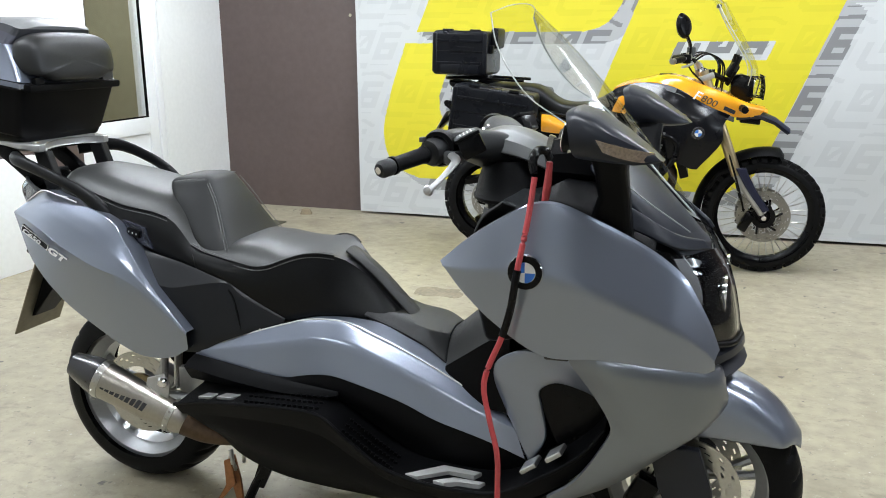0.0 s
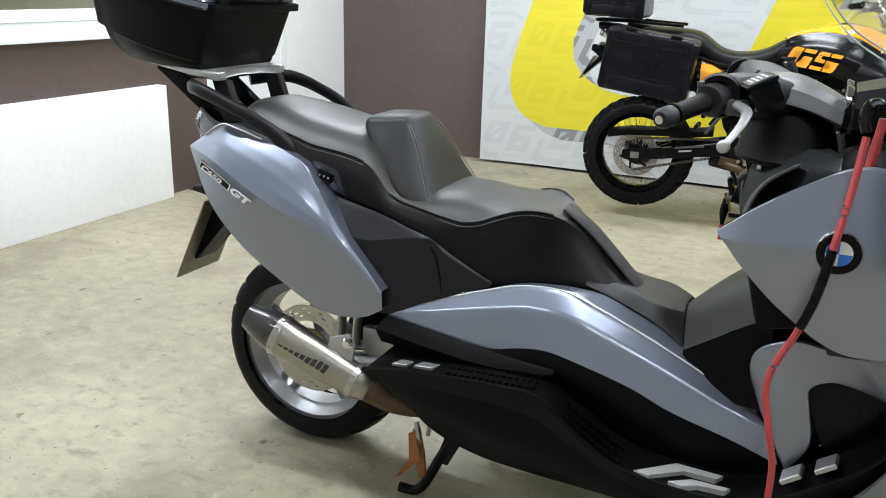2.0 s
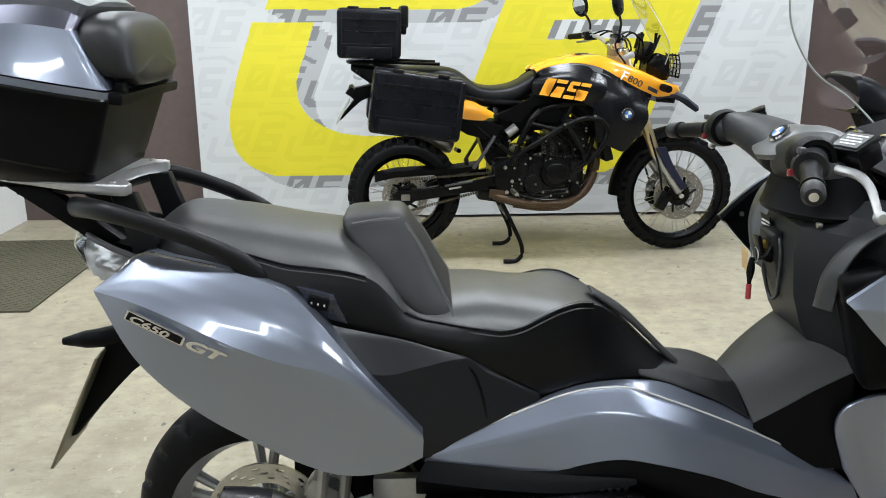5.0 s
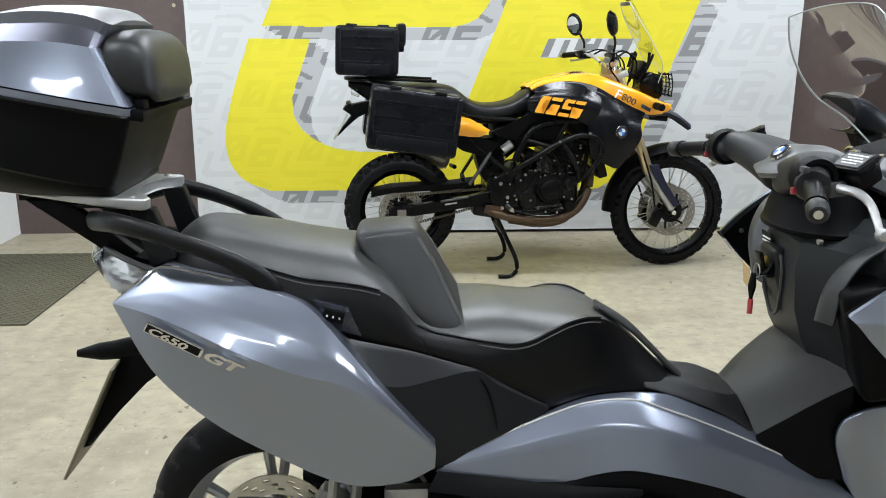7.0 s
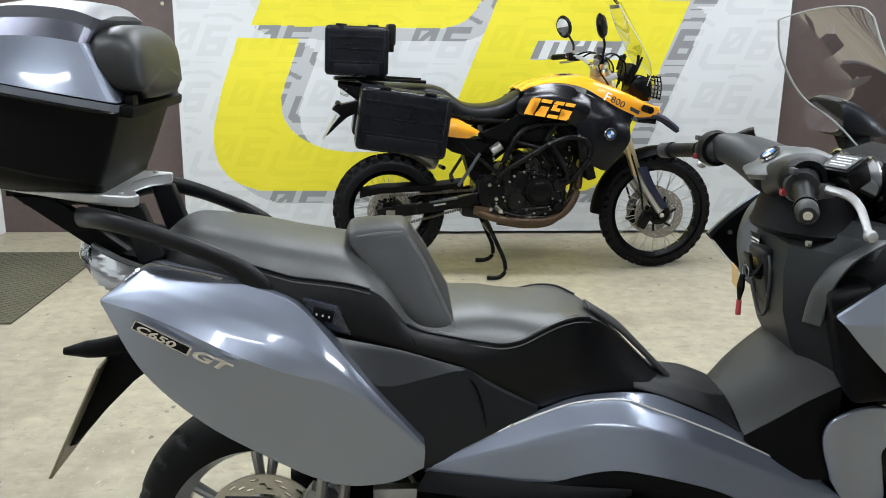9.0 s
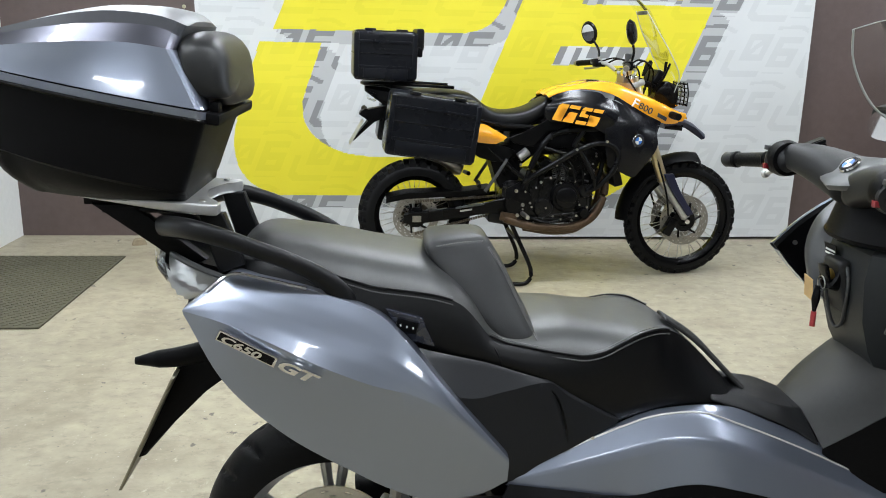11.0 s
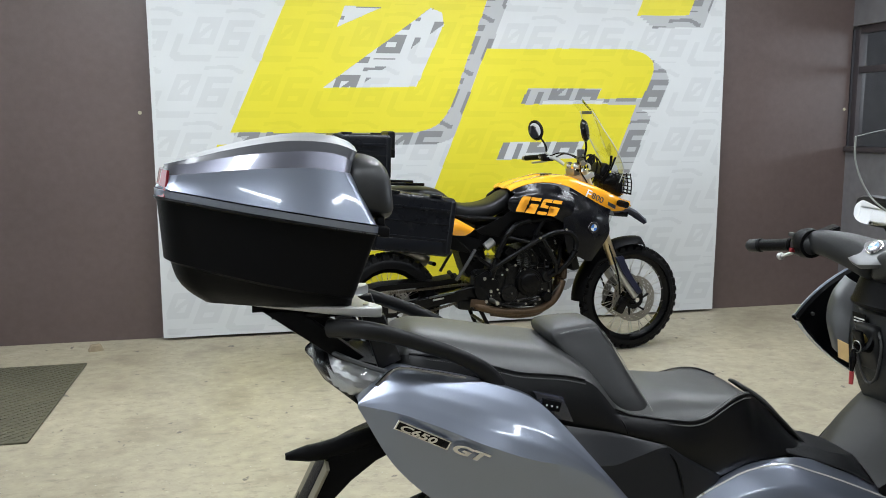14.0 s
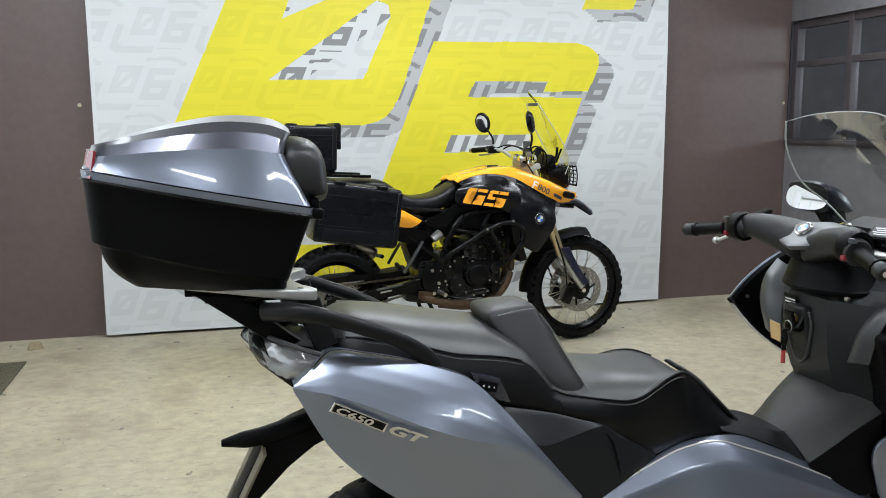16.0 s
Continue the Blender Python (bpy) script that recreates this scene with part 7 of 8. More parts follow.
spoked_wheel("rear_wheel", (0, 0, 0.389), 0.325, 0.236, 0.074, 30, (-0.085,), 0.13)
spoked_wheel("front_wheel", (1.612, 0, 0.346), 0.346, 0.283, 0.046, 38, (-0.072, 0.072), 0.150)
part("axle_nut", lathe([(-0.135, 0), (-0.135, 0.014), (-0.118, 0.016), (-0.118, 0.028), (-0.105, 0.03), (-0.105, 0)], 6, at=(0, 0, 0.389)), M_CHROME, GS, "bright axle nut")
part("axle_nut", lathe([(-0.122, 0), (-0.122, 0.014), (-0.09, 0.022), (-0.09, 0)], 20, at=(1.612, 0, 0.346)), M_CHROME, GS, "bright axle end")

# swing arm, chain, shock
for side in (1, -1):
    y = lambda v: v * side
    part("swing_arm", grid_mesh([[V(x, y(-0.115) + 0.022 * a, z + h * b) for a, b in ((-1, -1), (-1, 1), (1, 1), (1, -1))] for x, z, h in ((-0.075, 0.39, 0.024), (-0.03, 0.392, 0.036), (0.10, 0.404, 0.032), (0.35, 0.440, 0.032), (0.58, 0.475, 0.045), (0.64, 0.48, 0.04))], close_u=True, caps=True), M_FRAMEB, GS, "black swing arm", 30, [("BEVEL", 0.006, 2)])
    part("axle_adjuster", block((0.05, 0.006, 0.036), (0.0, y(-0.138), 0.39), 0.004), M_DISC, GS, "aluminium axle plate")
part("sprocket", lathe([(0.078, 0.05), (0.078, 0.095), (0.084, 0.098), (0.084, 0.05), (0.078, 0.05)], 40, at=(0, 0, 0.389)), M_CHAIN, GS, "rear sprocket")
part("chain_guard", grid_mesh([[V(x, yy, z) for yy, z in ((-0.09, z0 - 0.03), (-0.10, z0), (-0.03, z0 + 0.012), (0.04, z0))] for x, z0 in ((-0.17, 0.505), (-0.05, 0.528), (0.12, 0.535), (0.30, 0.54), (0.42, 0.555))]), M_BLACK, GS, "black inner mudguard over the swing arm", 40, [("SOLIDIFY", 0.008, 0)])
bm = bmesh.new()
for a, b in (((0.0, 0.296), (0.60, 0.445)), ((0.0, 0.482), (0.60, 0.515))):
    for k in range(44):
        p = V(a[0], 0, a[1]).lerp(V(b[0], 0, b[1]), k / 43)
        bmesh.ops.create_cube(bm, size=1, matrix=pose(p.x, -0.085, p.z, 0, -12, 0) @ Matrix.Diagonal((0.011, 0.012 if k % 2 else 0.02, 0.013, 1)))
tagged(part("chain", bm, M_CHAIN, GS, "oily drive chain"), kind="stuff")
sh = part("shock_absorber", tube([(0.47, -0.06, 0.62), (0.60, -0.06, 0.775)], 0.022, 2, 14), M_FRAMEB, GS, "black shock absorber")
coil = []
for k in range(90):
    f = k / 89
    p = V(0.475, -0.06, 0.625).lerp(V(0.585, -0.06, 0.755), f)
    a = f * 2 * math.pi * 7
    coil.append((p.x + 0.030 * math.cos(a) * 0.77, p.y + 0.030 * math.sin(a), p.z - 0.030 * math.cos(a) * 0.64))
part("spring", tube(coil, 0.006, 180, 6), M_FRAMEB, sh)
part("reservoir", aim(lathe([(0, 0), (0, 0.026), (0.06, 0.026), (0.065, 0.02), (0.065, 0)], 20, "x"), (0.575, -0.135, 0.735), (0.625, -0.135, 0.772)), M_ALU, sh, "aluminium preload adjuster")

# engine and frame
eng = part("engine", block((0.40, 0.30, 0.30), (0.82, 0, 0.50), 0.05, 3), M_ENGINE, GS, "black twin-cylinder engine")
part("gearbox", block((0.26, 0.24, 0.24), (0.62, 0, 0.48), 0.05, 3), M_ENGINE, eng)
cyl = block((0.22, 0.27, 0.22), (0.93, 0, 0.70), 0.02, 2, (0, 22, 0))
part("cylinder", cyl, M_ENGINE, eng)
for k in range(7):
    part("cooling_fin", block((0.235, 0.29, 0.008), (0.885 + 0.009 * k, 0, 0.61 + 0.024 * k), 0.002, 1, (0, 22, 0)), M_ENGINE, eng)
part("clutch_cover", lathe([(-0.20, 0), (-0.20, 0.048), (-0.195, 0.058), (-0.185, 0.062), (-0.185, 0.078), (-0.17, 0.085), (-0.14, 0.085), (-0.14, 0)], 36, at=(0.845, 0, 0.512)), M_FRAMEB, eng, "round black clutch cover")
for k in range(8):
    a = 2 * math.pi * k / 8
    part("cover_bolt", lathe([(-0.178, 0), (-0.178, 0.006), (-0.168, 0.007), (-0.168, 0)], 8, at=(0.845 + 0.074 * math.cos(a), 0, 0.512 + 0.074 * math.sin(a))), M_STEEL, eng)
part("water_pump", lathe([(-0.19, 0), (-0.19, 0.03), (-0.17, 0.04), (-0.14, 0.04), (-0.14, 0)], 24, at=(0.96, 0, 0.545)), M_ENGINE, eng, "pump cover")
part("side_cover", lathe([(-0.165, 0), (-0.165, 0.05), (-0.15, 0.06), (-0.12, 0.06), (-0.12, 0)], 28, at=(0.72, 0, 0.45)), M_ENGINE, eng)
part("hose", tube([(0.96, -0.19, 0.56), (1.02, -0.18, 0.60), (1.06, -0.14, 0.70), (1.08, -0.10, 0.80)], 0.014, 18, 8), M_BLACK, eng)
part("hose", tube([(0.70, -0.15, 0.56), (0.72, -0.17, 0.66), (0.80, -0.16, 0.72)], 0.012, 14, 8), M_BLACK, eng)
part("air_box", block((0.34, 0.20, 0.155), (0.70, 0, 0.815), 0.03, 3, (0, -6, 0)), M_BLACK, GS, "black air box inside the frame")
part("throttle_body", lathe([(-0.12, 0), (-0.12, 0.034), (-0.09, 0.042), (0.09, 0.042), (0.12, 0.034), (0.12, 0)], 24, at=(0.74, 0, 0.69)), M_ENGINE, GS, "dark throttle bodies")
part("inner_mudguard", prism([(0.40, 0.80), (0.56, 0.80), (0.60, 0.66), (0.575, 0.54), (0.52, 0.50), (0.465, 0.58), (0.43, 0.69)], -0.085, 0.085, 0.015, 3), M_BLACK, GS, "black inner mudguard behind the shock")
part("radiator", block((0.05, 0.36, 0.26), (1.12, 0, 0.70), 0.008, 2, (0, -16, 0)), M_FRAMEB, GS, "black radiator")
part("sump_guard", grid_mesh([[V(x, yy, z + 0.10 * abs(yy) / 0.16 * (abs(yy) > 0.1)) for yy in (-0.16, -0.11, 0.11, 0.16)] for x, z in ((0.56, 0.305), (0.80, 0.285), (0.98, 0.31), (1.06, 0.40))]), M_ENGINE, GS, "dark sump guard", 30, [("SOLIDIFY", 0.006, 0)])
part("exhaust_header", tube([(1.02, -0.09, 0.66), (1.085, -0.12, 0.60), (1.075, -0.14, 0.50), (1.02, -0.155, 0.40), (0.93, -0.16, 0.345), (0.80, -0.165, 0.335), (0.62, -0.165, 0.352), (0.50, -0.15, 0.39)], 0.024, 50, 12), M_RUST, GS, "brown heat-tinted exhaust pipe")
part("exhaust_header", tube([(1.02, 0.03, 0.66), (1.09, -0.02, 0.59), (1.075, -0.06, 0.48), (1.01, -0.10, 0.38), (0.93, -0.115, 0.32), (0.80, -0.115, 0.305), (0.62, -0.11, 0.33)], 0.024, 44, 12), M_RUST, GS, "brown heat-tinted exhaust pipe")
part("exhaust_box", block((0.18, 0.12, 0.070), (0.50, -0.06, 0.380), 0.025, 3, (0, 10, 0)), M_ENGINE, GS, "black exhaust collector")
part("silencer", aim(lathe([(0, 0), (0, 0.035), (0.04, 0.055), (0.40, 0.06), (0.44, 0.045), (0.44, 0)], 28, "x"), (0.30, 0.17, 0.62), (-0.16, 0.20, 0.85)), M_STEEL, GS, "steel silencer")
for side in (1, -1):
    y = lambda v: v * side
    part("frame_tube", tube([(1.30, y(-0.05), 0.99), (1.12, y(-0.15), 0.93), (1.02, y(-0.175), 0.905), (0.93, y(-0.18), 0.902), (0.80, y(-0.18), 0.884), (0.745, y(-0.18), 0.860), (0.70, y(-0.18), 0.810), (0.645, y(-0.172), 0.70), (0.605, y(-0.165), 0.56)], 0.0185, 70, 12), M_FRAMEB, GS, "black tubular frame")
    part("frame_tube", tube([(0.935, y(-0.181), 0.90), (0.885, y(-0.183), 0.82), (0.862, y(-0.183), 0.750)], 0.016, 16, 10), M_FRAMEB, GS)
    part("frame_tube", tube([(0.695, y(-0.181), 0.80), (0.78, y(-0.183), 0.775), (0.87, y(-0.183), 0.757)], 0.015, 14, 10), M_FRAMEB, GS)
    part("frame_plate", prism([(0.735, 0.838), (0.80, 0.866), (0.905, 0.884), (0.862, 0.79), (0.745, 0.80)], y(-0.172), y(-0.164), 0.004), M_BLACK, GS, "black plate inside the frame")
    part("subframe", tube([(0.70, y(-0.15), 0.90), (0.40, y(-0.14), 0.93), (0.10, y(-0.13), 1.02), (-0.15, y(-0.12), 1.05)], 0.013, 24, 8), M_FRAMEB, GS)
    part("subframe", tube([(0.60, y(-0.15), 0.62), (0.44, y(-0.15), 0.75), (0.25, y(-0.145), 0.93)], 0.012, 18, 8), M_FRAMEB, GS)
    part("pannier_stay", tube([(0.38, y(-0.17), 0.55), (0.44, y(-0.18), 0.64), (0.50, y(-0.17), 0.73)], 0.010, 10, 8), M_MIDP, GS, "grey stay")
    part("footrest_plate", prism([(0.50, 0.56), (0.58, 0.60), (0.65, 0.52), (0.64, 0.40), (0.55, 0.38), (0.50, 0.46)], y(-0.165), y(-0.15), 0.004), M_FRAMEB, GS, "black footrest plate")
    for bx, bz in ((0.56, 0.55), (0.60, 0.47), (0.57, 0.41)):
        part("plate_bolt", lathe([(-0.006, 0), (-0.006, 0.010), (0.004, 0.011), (0.004, 0)], 10, at=(bx, y(-0.167), bz)), M_STEEL, GS)
    part("footrest", tube([(0.60, y(-0.16), 0.42), (0.61, y(-0.26), 0.415)], [0.014, 0.012], 2, 8), M_STEEL, GS, "steel footrest")
    part("pillion_footrest", tube([(0.34, y(-0.16), 0.60), (0.33, y(-0.26), 0.595)], [0.014, 0.012], 2, 8), M_BLACK, GS)
    # crash bars
    part("crash_bar", tube([(0.60, y(-0.18), 0.60), (0.627, y(-0.20), 0.628), (0.774, y(-0.25), 0.729), (0.876, y(-0.28), 0.795), (0.987, y(-0.285), 0.831), (1.068, y(-0.285), 0.815), (1.103, y(-0.28), 0.77), (1.09, y(-0.28), 0.698), (1.022, y(-0.25), 0.599), (0.967, y(-0.19), 0.546)], 0.0145, 80, 12), M_FRAMEB, GS, "black engine crash bar")
    part("crash_bar", tube([(0.885, y(-0.28), 0.795), (0.93, y(-0.275), 0.72), (0.975, y(-0.262), 0.64), (0.995, y(-0.24), 0.58)], 0.013, 26, 10), M_FRAMEB, GS)
    part("crash_bar_clamp", block((0.03, 0.04, 0.06), (1.10, y(-0.265), 0.765), 0.006), M_BLACK, GS, "bar clamp")

# centre stand
stand = part("centre_stand", join(*[tube([(0.53, 0.14 * s, 0.38), (0.60, 0.165 * s, 0.23), (0.655, 0.185 * s, 0.10), (0.655, 0.195 * s, 0.045), (0.625, 0.20 * s, 0.016), (0.55, 0.20 * s, 0.013)], 0.0125, 34, 10) for s in (-1, 1)], tube([(0.585, -0.16, 0.26), (0.585, 0.16, 0.26)], 0.011)), M_FRAMEB, GS, "black centre stand on the floor")

# tank, side panels
GS_TOP = [(0.735, 0, 1.070), (0.80, 0, 1.105), (0.882, 0, 1.122), (1.0, 0, 1.146), (1.09, 0, 1.149), (1.2, 0, 1.118), (1.30, 0, 1.082), (1.40, 0, 1.04), (1.50, 0, 0.995), (1.57, 0, 0.972)]
TY_A = [(0.735, -0.12, 1.068), (0.80, -0.14, 1.102), (0.882, -0.150, 1.119), (1.0, -0.155, 1.142), (1.09, -0.162, 1.140), (1.2, -0.182, 1.100), (1.30, -0.185, 1.062), (1.40, -0.165, 1.02), (1.50, -0.11, 0.982), (1.57, -0.06, 0.966)]
TY_B = [(0.735, -0.150, 1.064), (0.743, -0.168, 1.077), (0.826, -0.180, 1.104), (0.921, -0.186, 1.114), (1.017, -0.192, 1.105), (1.096, -0.200, 1.081), (1.163, -0.203, 1.043), (1.23, -0.200, 0.999), (1.305, -0.183, 0.966), (1.402, -0.15, 0.930), (1.54, -0.07, 0.928)]
TB_M = [(0.70, -0.195, 1.015), (0.80, -0.230, 1.030), (0.90, -0.252, 1.024), (1.0, -0.266, 1.000), (1.09, -0.262, 0.965)]
TB_L = [(0.70, -0.190, 0.972), (0.731, -0.205, 0.945), (0.84, -0.224, 0.950), (0.952, -0.240, 0.922), (1.03, -0.250, 0.880)]
SHROUD = [[(1.085, -0.206, 1.082), (1.040, -0.248, 0.960), (1.028, -0.252, 0.860), (1.055, -0.250, 0.700)], [(1.18, -0.210, 1.030), (1.135, -0.262, 0.940), (1.125, -0.272, 0.820), (1.120, -0.262, 0.672)],
          [(1.28, -0.196, 0.975), (1.240, -0.256, 0.910), (1.235, -0.262, 0.810), (1.185, -0.252, 0.642)], [(1.38, -0.158, 0.936), (1.340, -0.210, 0.875), (1.345, -0.214, 0.805), (1.215, -0.240, 0.640)]]
for side in (1, -1):
    tk = part("tank_cover", skin([GS_TOP, [(x, y * 0.6, z + 0.008) for x, y, z in TY_A], TY_A, TY_B], 44, 5, True, side), M_YELLOW, GS, "glossy yellow tank cover", 40, [("SOLIDIFY", 0.008, 1)])
    part("side_panel", skin([shift(TY_B[:6], 0, 0.004, 0), [(x, y * 0.55 + y2 * 0.45, z * 0.55 + z2 * 0.45) for (x, y, z), (x2, y2, z2) in zip(TY_B[1:6], TB_M)], TB_M, TB_L], 40, 5, True, side), M_SIDE, GS, "black tank side panel", 40, [("SOLIDIFY", 0.008, 1)])
    sp = part("radiator_shroud", skin(SHROUD, 24, 6, True, side), M_SIDE, GS, "black glossy radiator shroud", 40, [("SOLIDIFY", 0.010, 1)])
    part("panel_facet", skin([shift(TY_B[2:10], 0, 0.0, -0.001), [(x, y - 0.022, z - 0.030) for x, y, z in TY_B[2:10]]], 36, 3, True, side), M_MIDP, GS, "satin grey strip under the yellow cover", 40, [("SOLIDIFY", 0.006, 1)])
    part("shroud_intake", prism([(1.045, 0.975), (1.10, 0.972), (1.068, 0.945)], -0.262 * side, -0.255 * side, 0.001, 1), M_MIDP, sp, "small triangular vent")
    part("seat_side_cover", prism([(0.50, 0.848), (0.586, 0.880), (0.68, 0.926), (0.726, 0.956), (0.860, 0.950), (0.838, 0.904), (0.712, 0.891), (0.65, 0.800), (0.54, 0.818)], -0.176 * side, -0.160 * side, 0.005), M_BLACK, GS, "black side cover")
    if side == 1:
        # bold stencil letters
        G = [[(0.02, 0), (0.44, 0), (0.44, 0.20), (0.20, 0.20), (0.20, 0.80), (0.44, 0.80), (0.44, 1.0), (0.10, 1.0), (0.0, 0.88), (0.0, 0.10)], [(0.50, 0.80), (0.98, 0.80), (0.98, 1.0), (0.50, 1.0)], [(0.50, 0), (0.98, 0), (0.98, 0.60), (0.60, 0.60), (0.60, 0.42), (0.78, 0.42), (0.78, 0.20), (0.50, 0.20)]]
        S = [[(1.10, 0.80), (1.55, 0.80), (1.55, 1.0), (1.18, 1.0), (1.10, 0.90)], [(1.61, 0.80), (2.05, 0.80), (2.05, 1.0), (1.61, 1.0)], [(1.10, 0.78), (1.10, 0.44), (1.50, 0.42), (1.50, 0.60), (1.30, 0.62), (1.30, 0.78)], [(1.56, 0.60), (1.56, 0.42), (1.85, 0.40), (1.85, 0.20), (1.62, 0.20), (1.62, 0.0), (1.98, 0.0), (2.06, 0.10), (2.06, 0.56)], [(1.08, 0.0), (1.56, 0.0), (1.56, 0.20), (1.08, 0.20)]]
        for word in (G, S):
            tm = join(*[prism([(u * 0.118 + v * 0.030, v * 0.096) for u, v in q], -0.002, 0.002) for q in word])
            tm.transform(pose(0.728, -0.232, 0.956, -4, 8.2, -12.5))
            part("side_letter", tm, M_ORANGE, GS, "large orange stencil letter")
        for k, (w, ms, sz) in enumerate((("F", M_WHITEP, 0.075), ("800", M_GREYP, 0.056))):
            t = text_mesh(w, sz, 0.002, 0.15, 1.15)
            t.transform(pose((1.168, 1.212)[k], (-0.2445, -0.2405)[k], (1.036, 1.024)[k], -16, 25, 6 + 5 * k))
            part("tank_letters", t, ms, GS, "printed model letters")
        part("decal_bar", block((0.07, 0.002, 0.022), (1.375, -0.196, 0.968), 0, 1, (-10, 24, 18)), M_GREYP, GS, "dark bar decal")
        em = part("emblem", lathe([(0.006, 0), (0.006, 0.036), (-0.001, 0.036), (-0.004, 0.034), (-0.004, 0)], 36), M_CHROME, GS, "round emblem with a chrome rim")
        em.matrix_basis = pose(1.213, -0.279, 0.846, 4, 0, 6)
        part("emblem_ring", lathe([(-0.0045, 0.021), (-0.0045, 0.0335), (-0.0055, 0.0335), (-0.0055, 0.021), (-0.0045, 0.021)], 36), M_GLOSS, em)
        for q in range(4):
            pts = [(0, 0)] + [(0.020 * math.cos(radians(90 * q + 15 * k)), 0.020 * math.sin(radians(90 * q + 15 * k))) for k in range(7)]
            part("emblem_quarter", prism(pts, -0.0065, -0.004), M_BLUEP if q % 2 else M_WHITEP, em)
    part("tail_panel", skin([[(0.318, -0.165 * side, 0.926), (0.372, -0.168 * side, 0.920), (0.43, -0.166 * side, 0.888), (0.496, -0.160 * side, 0.851)], [(0.318, -0.184 * side, 0.880), (0.37, -0.186 * side, 0.876), (0.42, -0.182 * side, 0.858), (0.480, -0.168 * side, 0.840)], [(0.318, -0.175 * side, 0.830), (0.36, -0.175 * side, 0.824), (0.40, -0.172 * side, 0.820), (0.435, -0.168 * side, 0.818)]], 14, 3), M_YELLOW, GS, "yellow tail panel", 40, [("SOLIDIFY", 0.012, 0)])
    part("tail_side", prism([(0.30, 0.832), (0.444, 0.815), (0.548, 0.778), (0.514, 0.730), (0.476, 0.712), (0.419, 0.717), (0.345, 0.738), (0.25, 0.80)], -0.16 * side, -0.145 * side, 0.005), M_BLACK, GS, "black tail side panel")
part("tank_core", grid_mesh([core_ring(0.74, 0.13, 0.92, 1.03), core_ring(0.90, 0.17, 0.88, 1.08), core_ring(1.10, 0.20, 0.74, 1.06), core_ring(1.24, 0.18, 0.80, 1.0)], close_u=True, caps=True), M_BLACK, GS, "black inner bodywork")
part("fuel_cap", lathe([(0, 0), (0, 0.04), (0.012, 0.036), (0.012, 0)], 24, "z", (1.02, 0, 1.15)), M_FRAMEB, GS)
GSEAT = [(-0.06, 0.10, 1.03, 1.10), (0.03, 0.125, 1.02, 1.112), (0.25, 0.14, 0.985, 1.105), (0.32, 0.145, 0.945, 1.082), (0.39, 0.145, 0.895, 1.012), (0.48, 0.14, 0.865, 0.988), (0.60, 0.13, 0.885, 0.998), (0.68, 0.125, 0.920, 1.035), (0.77, 0.11, 0.96, 1.100)]
part("seat", grid_mesh([core_ring(*c, 0.03) for c in GSEAT], close_u=True, caps=True), M_RAIL, GS, "black two-step seat", 60, [("SUBSURF", 0, 2)])
part("rear_rack", join(tube([(0.20, -0.13, 1.12), (-0.10, -0.14, 1.135), (-0.27, -0.12, 1.135), (-0.27, 0.12, 1.135), (-0.10, 0.14, 1.135), (0.20, 0.13, 1.12)], 0.009, 50, 8), block((0.26, 0.2, 0.012), (-0.16, 0, 1.138), 0.003)), M_FRAMEB, GS, "black luggage rack")
part("tail", grid_mesh([core_ring(-0.28, 0.05, 1.09, 1.12, 0.01), core_ring(-0.18, 0.09, 1.02, 1.115, 0.02), core_ring(0.0, 0.13, 0.98, 1.07, 0.02), core_ring(0.30, 0.13, 0.90, 1.0, 0.02)], close_u=True, caps=True), M_BLACK, GS, "black tail")
part("tail_lamp", block((0.05, 0.16, 0.05), (-0.24, 0, 1.065), 0.012, 2, (0, 20, 0)), M_LENS, GS, "clear tail lamp")
part("plate_hanger", prism([(-0.12, 1.02), (-0.30, 0.985), (-0.315, 0.965), (-0.26, 0.93), (-0.355, 0.825), (-0.345, 0.82), (-0.235, 0.925), (-0.10, 0.98)], -0.05, 0.05, 0.004), M_BLACK, GS, "black number plate hanger")
part("number_plate", prism([(-0.295, 0.93), (-0.290, 0.93), (-0.365, 0.80), (-0.370, 0.80)], -0.09, 0.09, 0.001, 1), M_ALU, GS, "plain metal number plate")
for side in (1, -1):
    part("indicator", tube([(-0.27, -0.05 * side, 0.985), (-0.28, -0.12 * side, 0.985)], [0.008, 0.018], 2, 10), M_BLACK, GS, "rear indicator")

